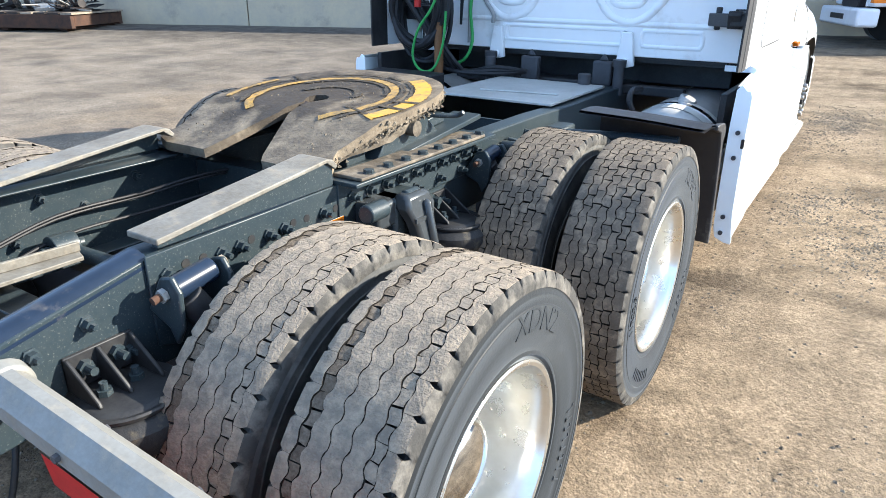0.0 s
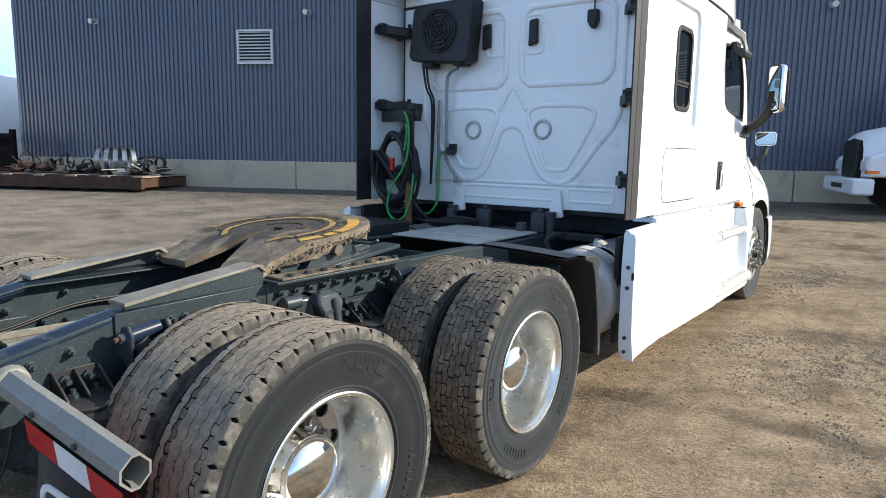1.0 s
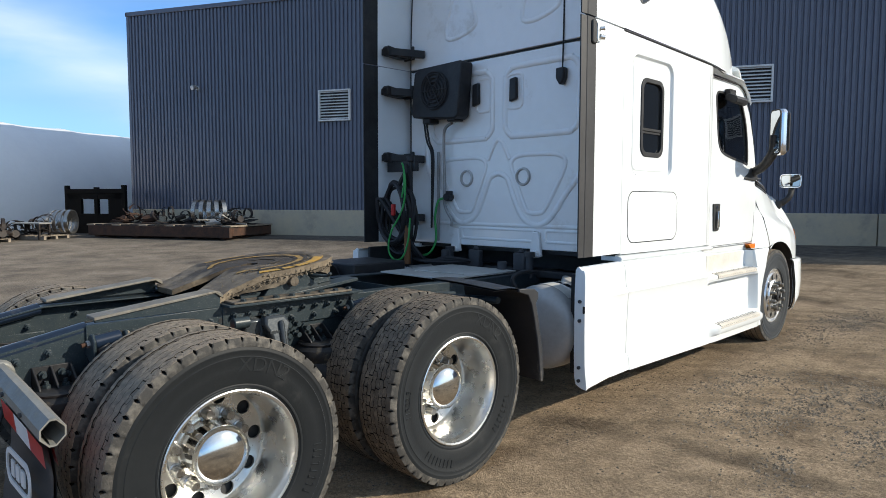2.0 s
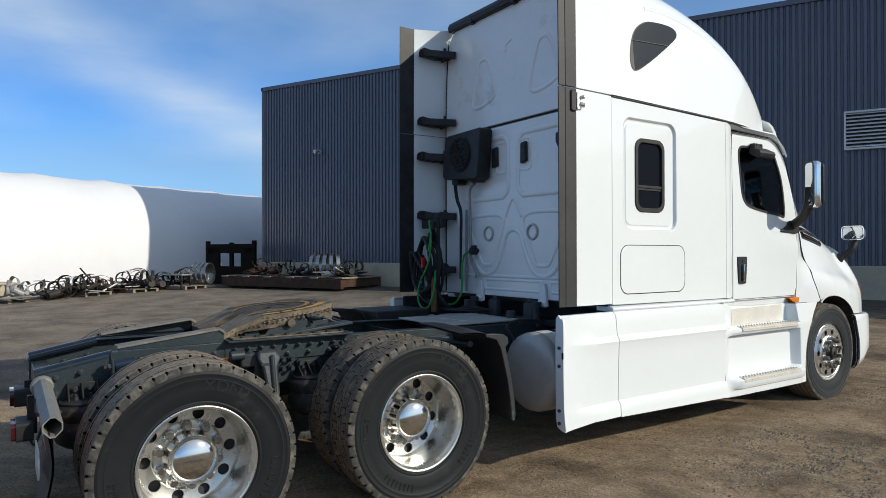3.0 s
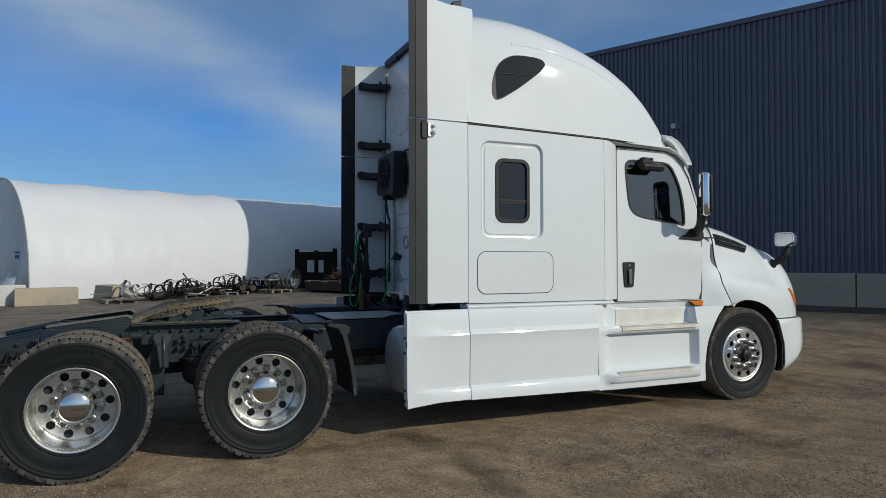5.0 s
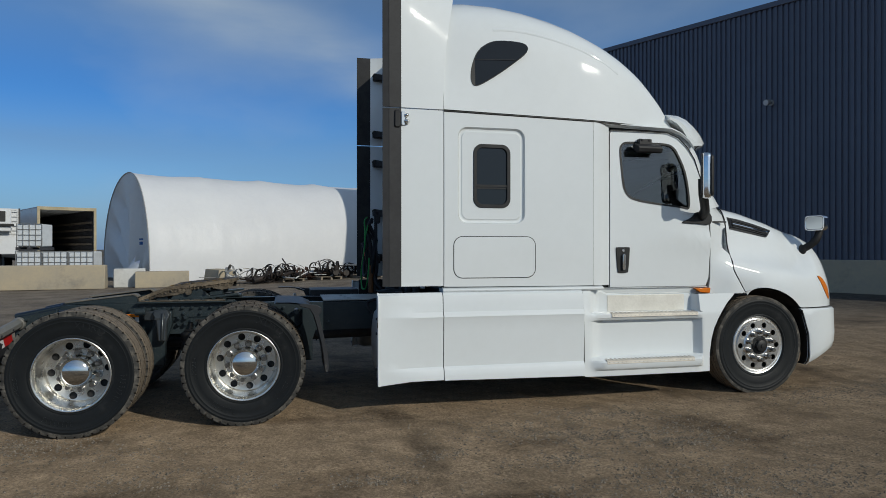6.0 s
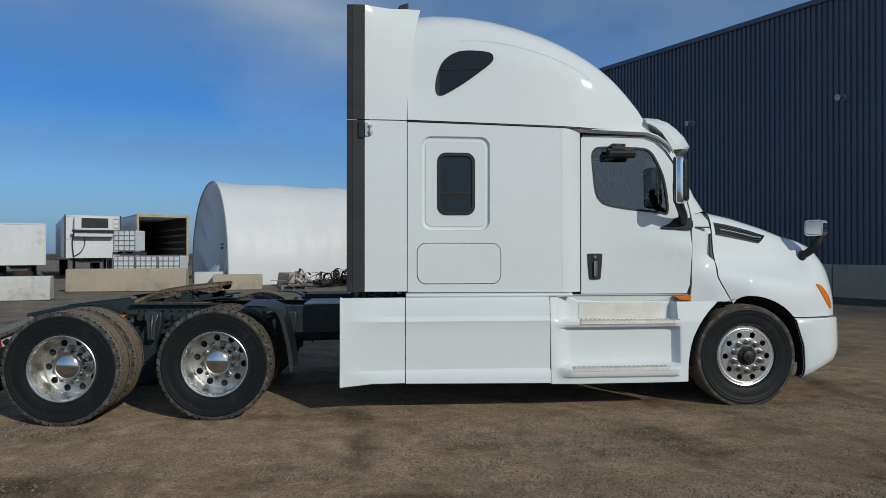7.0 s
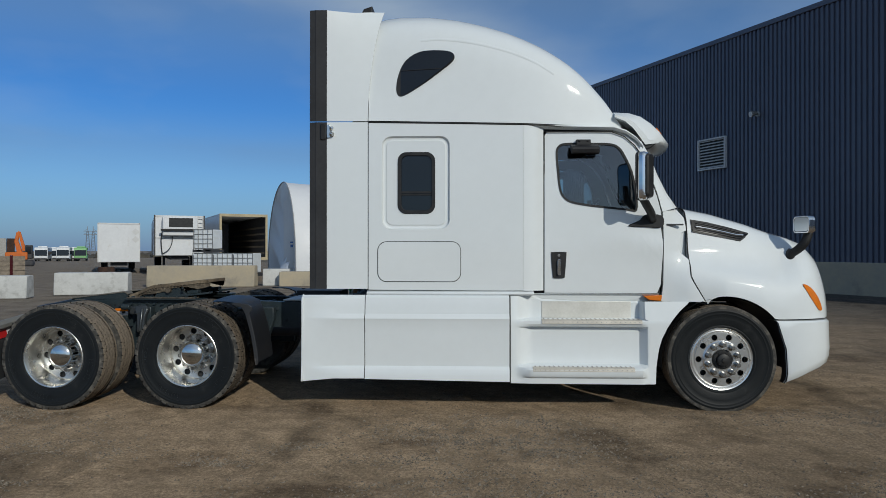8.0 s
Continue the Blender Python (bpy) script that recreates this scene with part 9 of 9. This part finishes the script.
for k in range(len(ys) + 5):
    row = []
    for z in fz:
        end = arch_front(z)
        if k < len(ys):
            y = ys[k] if ys[k] <= 5.0 else 5.0 + (ys[k] - 5.0) * min(1.0, (end - 0.05 - 5.0) / 0.8)
            if z > 0.872 and ys[k] > 5.70:
                y = 5.72 + (ys[k] - 5.70) * 0.5
            f0 = min(1.0, max(0.0, (ys[k] - 4.535) / 0.17))
            f1 = min(1.0, max(0.0, (5.80 - ys[k]) / 0.075))
            f = min(f0, f1)
            f = f * f * (3 - 2 * f)
            x = edge_x(z) * (1 - f) + fs_x(z) * f
        else:
            q = (k - len(ys) + 1) / 5
            y0 = 5.0 + 0.8 * min(1.0, (end - 0.05 - 5.0) / 0.8) if z <= 0.872 else 5.77
            y = y0 + (end - y0) * q
            x = edge_x(z) - 0.004 * q
        if k < len(ys) and z > 1.0:
            z += 0.052 * max(0.0, min(1.0, (4.84 - ys[k]) / 0.12))
        row.append((x, y, z))
    rows.append(row)
front_skirt = Mesh()
front_skirt.grid([r[::-1] for r in rows])
front_skirt.grid([[(p[0] - 0.02, p[1], p[2]) for p in r] for r in rows])
front_skirt.grid([rows[-1], [(p[0] - 0.10, p[1], p[2]) for p in rows[-1]]])
front_skirt.grid([[r[0] for r in rows], [(r[0][0] - 0.1, r[0][1], r[0][2]) for r in rows]])
fs_parts = both("step_skirt", front_skirt, WHITE, truck, "white chassis fairing with two entry steps", 0, 28)
for s, ob in zip((1, -1), fs_parts):
    pl_ = Mesh().box((min(s * 1.062, s * 1.086), 4.80, 0.885), (max(s * 1.062, s * 1.086), 5.66, 1.045))
    part("step_plate", pl_, ALU_PLATE, ob, "scuffed bare aluminium kick plate", 0.003)
    for y0, y1, z, x0, x1, x2 in ((4.79, 5.74, 0.872, 1.09, 1.19, 1.196), (4.70, 5.655, 0.428, 1.17, 1.262, 1.27)):
        tr = Mesh().box((min(s * x0, s * x1), y0, z - 0.004), (max(s * x0, s * x1), y1, z + 0.006))
        tr.prism([(s * x1, z + 0.006), (s * (x2 + 0.012), z - 0.002), (s * (x2 + 0.017), z - 0.032), (s * (x2 + 0.010), z - 0.035), (s * x1, z - 0.012)], "y", y0, y1)
        tp = part("step_tread", tr, GRIP, ob, "perforated aluminium step tread", 0.002)
        dots = Mesh()
        for i in range(int((y1 - y0) / 0.045)):
            for j in range(3):
                dots.cyl((s * (x0 + 0.02 + j * 0.03), y0 + 0.025 + i * 0.045, z + 0.005), (s * (x0 + 0.02 + j * 0.03), y0 + 0.025 + i * 0.045, z + 0.011), 0.009, 6, 0.006)
            yq = y0 + 0.025 + i * 0.045
            dots.cyl((s * (x2 + 0.010), yq, z - 0.017), (s * (x2 + 0.0165), yq, z - 0.016), 0.006, 6, 0.004)
        part("grip_studs", dots, STEEL, tp)["kind"] = "stuff"
both("skirt_seam", Mesh().tube([(edge_x(z) + 0.003, 4.488, z) for z in (0.275, 0.5, 0.8, 1.0, 1.09)], 0.0075, 6, 1), BLACK, truck)
both("sill_band", Mesh().prism([(1.0, 1.105), (1.165, 1.105), (1.178, 1.120), (1.172, 1.135), (1.12, 1.152), (1.0, 1.152)], "y", 3.1, 4.72), WHITE, cab, "", 0.004)
both("sill_band_front", Mesh().prism([(0.98, 1.048), (1.050, 1.048), (1.058, 1.07), (1.062, 1.108), (1.088, 1.116), (1.088, 1.121), (0.98, 1.122)], "y", 4.62, 5.93), WHITE, cab, "", 0.004)
both("side_marker", Mesh().prism([(5.77, 1.102), (5.955, 1.108), (5.945, 1.052), (5.83, 1.060)], "x", 1.06, 1.108), AMBER, cab, "amber side marker lamp", 0.006)

# ---- hood, fenders, bumper ----
HOOD = [
    (6.235, [(1.120, 1.06), (1.120, 1.18), (1.108, 1.29), (1.085, 1.37), (1.045, 1.43), (1.005, 1.52), (0.985, 1.62), (0.965, 1.76), (0.92, 1.88), (0.82, 1.955), (0.55, 1.99), (0, 2.005)]),
    (6.55, [(1.160, 1.06), (1.160, 1.17), (1.145, 1.255), (1.11, 1.325), (1.05, 1.38), (0.995, 1.46), (0.965, 1.56), (0.94, 1.69), (0.885, 1.81), (0.78, 1.895), (0.52, 1.93), (0, 1.945)]),
    (6.90, [(1.165, 0.93), (1.165, 1.07), (1.145, 1.19), (1.11, 1.265), (1.045, 1.325), (0.975, 1.40), (0.93, 1.49), (0.895, 1.61), (0.83, 1.725), (0.74, 1.795), (0.48, 1.835), (0, 1.85)]),
    (7.15, [(1.14, 0.885), (1.14, 0.98), (1.125, 1.11), (1.09, 1.205), (1.02, 1.29), (0.935, 1.39), (0.88, 1.49), (0.84, 1.58), (0.77, 1.655), (0.70, 1.71), (0.45, 1.75), (0, 1.765)]),
    (7.32, [(1.095, 0.885), (1.095, 0.98), (1.085, 1.10), (1.06, 1.21), (1.01, 1.31), (0.95, 1.41), (0.89, 1.50), (0.83, 1.575), (0.75, 1.635), (0.66, 1.67), (0.40, 1.70), (0, 1.71)]),
    (7.46, [(1.03, 0.885), (1.03, 0.98), (1.02, 1.10), (1.0, 1.20), (0.96, 1.30), (0.91, 1.39), (0.86, 1.465), (0.79, 1.535), (0.71, 1.59), (0.62, 1.62), (0.38, 1.645), (0, 1.655)]),
    (7.56, [(0.955, 0.885), (0.955, 0.96), (0.945, 1.06), (0.925, 1.15), (0.89, 1.24), (0.85, 1.33), (0.80, 1.40), (0.74, 1.46), (0.66, 1.505), (0.57, 1.535), (0.35, 1.555), (0, 1.565)]),
    (7.63, [(0.86, 0.885), (0.86, 0.94), (0.85, 1.02), (0.835, 1.10), (0.805, 1.18), (0.765, 1.255), (0.72, 1.32), (0.66, 1.37), (0.59, 1.405), (0.50, 1.43), (0.30, 1.445), (0, 1.45)]),
    (7.67, [(0.74, 0.885), (0.74, 0.92), (0.73, 0.97), (0.71, 1.03), (0.69, 1.08), (0.65, 1.13), (0.61, 1.17), (0.56, 1.20), (0.50, 1.225), (0.43, 1.24), (0.27, 1.25), (0, 1.255)]),
]


def hood_section(y):
    yy = [h[0] for h in HOOD]
    return [(float(np.interp(y, yy, [h[1][k][0] for h in HOOD])), float(np.interp(y, yy, [h[1][k][1] for h in HOOD]))) for k in range(12)]


ARCH_Y, ARCH_Z, ARCH_R = 6.535, 0.495, 0.607
arch_z = lambda y: ARCH_Z + math.sqrt(max(0.0, ARCH_R ** 2 - (y - ARCH_Y) ** 2))
hood = Mesh()
rows, inner_lip = [], []
for y in list(np.linspace(6.235, 7.06, 26)) + list(np.linspace(7.10, 7.67, 16)):
    sec = hood_section(y)
    ks = np.linspace(0, 11, 34)
    fx, fzz = [p[0] for p in sec], [p[1] for p in sec]
    # soften the section by averaging neighbours
    raw = [(float(np.interp(k, range(12), fx)), float(np.interp(k, range(12), fzz))) for k in ks]
    for _ in range(2):
        raw = [raw[0]] + [((a[0] + 2 * b[0] + c[0]) / 4, (a[1] + 2 * b[1] + c[1]) / 4) for a, b, c in zip(raw, raw[1:], raw[2:])] + [raw[-1]]
    low = max(0.885, arch_z(y)) if y < 7.06 else 0.885
    raw[0] = (raw[0][0], low)
    raw = [(x, max(z, low + 0.001 * i)) for i, (x, z) in enumerate(raw)]
    half = [(x, y + 0.60 * max(0.0, 1.27 - z) * max(0.0, 1 - (y - 6.235) / 0.30), z) for x, z in raw]
    rows.append(half + [(-x, yy, z) for x, yy, z in reversed(half[:-1])])
    inner_lip.append((half[0], (half[0][0] - 0.10, y, low + 0.004)))
hood.grid(rows)
hood.add(rows[-1], [tuple(reversed(range(len(rows[-1]))))])
hood.add(rows[0], [tuple(range(len(rows[0])))])
hood_ob = part("hood", hood, WHITE, truck, "glossy white sloped hood with flared fenders", 0, 50)
both("arch_lip", Mesh().grid([[p[0] for p in inner_lip], [p[1] for p in inner_lip]]), BLACK, truck)
for s in (1, -1):
    well = Mesh()
    rows_w = [[(s * x, ARCH_Y + (ARCH_R - 0.012) * math.cos(a), ARCH_Z + (ARCH_R - 0.012) * math.sin(a)) for x in (0.5, 1.135)] for a in np.linspace(-0.15, math.pi + 0.15, 20)]
    well.grid(rows_w)
    part("wheel_well", well, BLACK, truck)
# louvre grille in the hood side
for s in (1, -1):
    def hood_x(y, z):
        sec = hood_section(y)
        zz = [p[1] for p in sec]
        return float(np.interp(z, zz, [p[0] for p in sec]))
    out = [(6.275, 1.845), (6.43, 1.822), (6.66, 1.77), (6.872, 1.712), (6.82, 1.665), (6.768, 1.632), (6.52, 1.677), (6.278, 1.72)]
    m = plain_skin(out, lambda y, z: hood_x(y, z) + 0.008, 0.03, 4)
    pit = plain_skin(inset(out, 0.016), lambda y, z: hood_x(y, z) + 0.0115, 0.02, 4)
    fins = Mesh()
    for f in (0.24, 0.40, 0.64, 0.78):
        pts = []
        for y in np.linspace(6.32, 6.80, 7):
            zt, zb_ = np.interp(y, [6.275, 6.43, 6.66, 6.872], [1.845, 1.822, 1.77, 1.712]), np.interp(y, [6.278, 6.52, 6.768, 6.872], [1.72, 1.677, 1.632, 1.70])
            z = zb_ + (zt - zb_) * f
            pts.append((hood_x(y, z) + 0.014, y, z))
        fins.tube(pts, 0.0055, 6, 2)
    bars = Mesh()
    pts = []
    for y in np.linspace(6.315, 6.80, 7):
        zt, zb_ = np.interp(y, [6.275, 6.43, 6.66, 6.872], [1.845, 1.822, 1.77, 1.712]), np.interp(y, [6.278, 6.52, 6.768, 6.872], [1.72, 1.677, 1.632, 1.70])
        z = zb_ + (zt - zb_) * 0.50
        pts.append((hood_x(y, z) + 0.018, y, z))
    bars.tube(pts, 0.0085, 6, 2)
    for mm in (m, pit, fins, bars):
        if s < 0:
            mm.v = [(-x, y, z) for x, y, z in mm.v]
            mm.f = [tuple(reversed(f)) for f in mm.f]
    lg = part("side_louvre", m, BLACK, hood_ob, "black side louvre with a bright bar", 0)
    part("louvre_recess", pit, GLOSS_BLACK, lg)
    part("louvre_fin", fins, BLACK, lg)
    part("louvre_bar", bars, CHROME, lg)
    hl = smooth_poly([(7.30, 1.215), (7.385, 1.18), (7.46, 1.09), (7.515, 0.975), (7.47, 0.965), (7.40, 1.05), (7.345, 1.13)], 3)
    m = plain_skin(hl, lambda y, z: hood_x(y, z) + 0.006, 0.03, 3)
    if s < 0:
        m.v = [(-x, y, z) for x, y, z in m.v]
        m.f = [tuple(reversed(f)) for f in m.f]
    part("turn_lamp", m, AMBER, hood_ob, "amber corner lamp")
    hm = new("hood_mirror")
    hm.parent = truck
    hm["label"] = "chrome hood mirror on a black arm"
    a_ = Mesh().tube([(s * 0.87, 7.26, 1.50), (s * 0.93, 7.29, 1.53), (s * 0.99, 7.34, 1.60), (s * 1.0, 7.38, 1.70), (s * 0.99, 7.385, 1.78)], 0.042, 12, 4, False, 0.72)
    part("mirror_arm", a_, BLACK, hm)
    sh = Mesh().prism(rounded(-0.115, -0.080, 0.115, 0.080, 0.04, 6), "y", -0.03, 0.05)
    sho = part("mirror_shell", sh, CHROME, hm, "", 0.025)
    gl_ = part("mirror_glass", Mesh().prism(rounded(-0.10, -0.066, 0.10, 0.066, 0.03, 5), "y", -0.036, -0.0305), MIRROR, hm)
    gr_ = part("mirror_rim", Mesh().ring_prism(rounded(-0.117, -0.082, 0.117, 0.082, 0.04, 6), rounded(-0.104, -0.070, 0.104, 0.070, 0.03, 6), "y", -0.038, 0.0), CHROME, hm, "", 0.003)
    for o in (sho, gl_, gr_):
        o.matrix_basis = pose(s * 1.0, 7.345, 1.79, 0, 0, s * 10)
    part("arm_foot", Mesh().cyl((s * 0.86, 7.25, 1.44), (s * 0.905, 7.275, 1.54), 0.048, 14, 0.042), BLACK, hm)
# cowl between door and hood
cowl_edge = table([(z, x - 0.002) for x, z in HOOD[0][1][:10]])
cowl_x = lambda y, z: 1.068 + (cowl_edge(z) - 1.068) * min(1.0, max(0.0, (y - 5.97) / 0.25)) ** 1.3
cw = Mesh()
cowl_front = table([(1.045, 6.362), (1.27, 6.229), (1.45, 6.229), (1.52, 6.150), (1.58, 6.135), (1.66, 6.150), (1.715, 6.175), (1.735, 6.226), (1.86, 6.215), (1.945, 6.14)])
cowl_rear = table([(1.045, 5.955), (1.21, 5.975), (1.61, 5.982), (1.945, 5.972)])
rows_c = []
for z in (1.045, 1.10, 1.16, 1.21, 1.27, 1.33, 1.39, 1.45, 1.49, 1.52, 1.55, 1.58, 1.62, 1.66, 1.69, 1.715, 1.725, 1.735, 1.78, 1.82, 1.86, 1.90, 1.945):
    y0, y1 = cowl_rear(z), cowl_front(z)
    line = [(cowl_x(y0 + (y1 - y0) * f, z), y0 + (y1 - y0) * f, z) for f in (0, 0.2, 0.4, 0.6, 0.8, 0.95, 1.0)]
    rows_c.append([(line[0][0] - 0.05, line[0][1], z)] + line + [(line[-1][0] - 0.05, line[-1][1], z)])
cw.grid(rows_c)
both("cowl_panel", cw, WHITE, cab, "", 0, 30)
both("cowl_duct", Mesh().box((0.84, 6.08, 1.40), (0.945, 6.225, 1.78)), WHITE, cab, "", 0.02)
fire = Mesh().box((-0.82, 5.98, 1.0), (0.82, 6.2, 1.88))
part("firewall", fire, BLACK, cab)
for s in (1, -1):
    part("hood_seal", Mesh().tube([(s * x * 0.995, 6.231 + 0.60 * max(0.0, 1.27 - z), z) for x, z in hood_section(6.235)[:-1]], 0.007, 6, 2), BLACK, truck)
# maker's lettering on the cowl stays a plain mark
both("cowl_badge", Mesh().box((1.035, 6.01, 1.782), (1.062, 6.17, 1.797)), GREY_DARK, cab)
# bumper
bp = [(1.165, 7.02), (1.17, 7.12), (1.165, 7.25), (1.14, 7.38), (1.085, 7.49), (0.99, 7.58), (0.83, 7.65), (0.55, 7.71), (0.25, 7.73), (0.0, 7.735)]
bp = bp + [(-x, y) for x, y in reversed(bp[:-1])]
brow = []
for x, y in bp:
    low = float(np.interp(y, [7.02, 7.10, 7.30, 7.42, 7.55, 7.7], [0.268, 0.272, 0.345, 0.40, 0.42, 0.43]))
    k = 1.0
    brow.append([(x * 0.965, (y - 6.5) * 0.965 + 6.5, low), (x * 0.985, (y - 6.5) * 0.985 + 6.5, low + 0.03), (x, y, low + 0.10), (x * 1.004, y + 0.005, 0.60), (x, y, 0.80), (x * 0.998, y, 0.855), (x * 0.985, y - 0.012, 0.872), (x * 0.93, y - 0.05, 0.874)])
bm_ = Mesh()
# slanted rear edge along the wheel arch
for idx in (0, -1):
    r = brow[idx]
    brow[idx] = [(p[0], p[1] + float(np.interp(p[2], [0.27, 0.6, 0.75, 0.87], [0.10, 0.075, 0.035, 0.0])), p[2]) for p in r]
bm_.grid(brow)
bm_.grid([[(p[0] * 0.97, p[1] - 0.02 * min(1.0, max(0.0, (p[1] - 7.13) / 0.1)), p[2]) for p in r] for r in brow[::-1]])
both("bumper_liner", Mesh().grid([[(p[0] * 0.985, p[1] + 0.004, p[2]) for p in brow[0]], [(p[0] * 0.88, p[1] + 0.004, p[2]) for p in brow[0]]]), BLACK, truck)
part("front_bumper", bm_, WHITE, truck, "white plastic front bumper", 0, 40)
part("radiator", Mesh().box((-0.6, 7.2, 0.45), (0.6, 7.5, 1.2)), BLACK, truck)
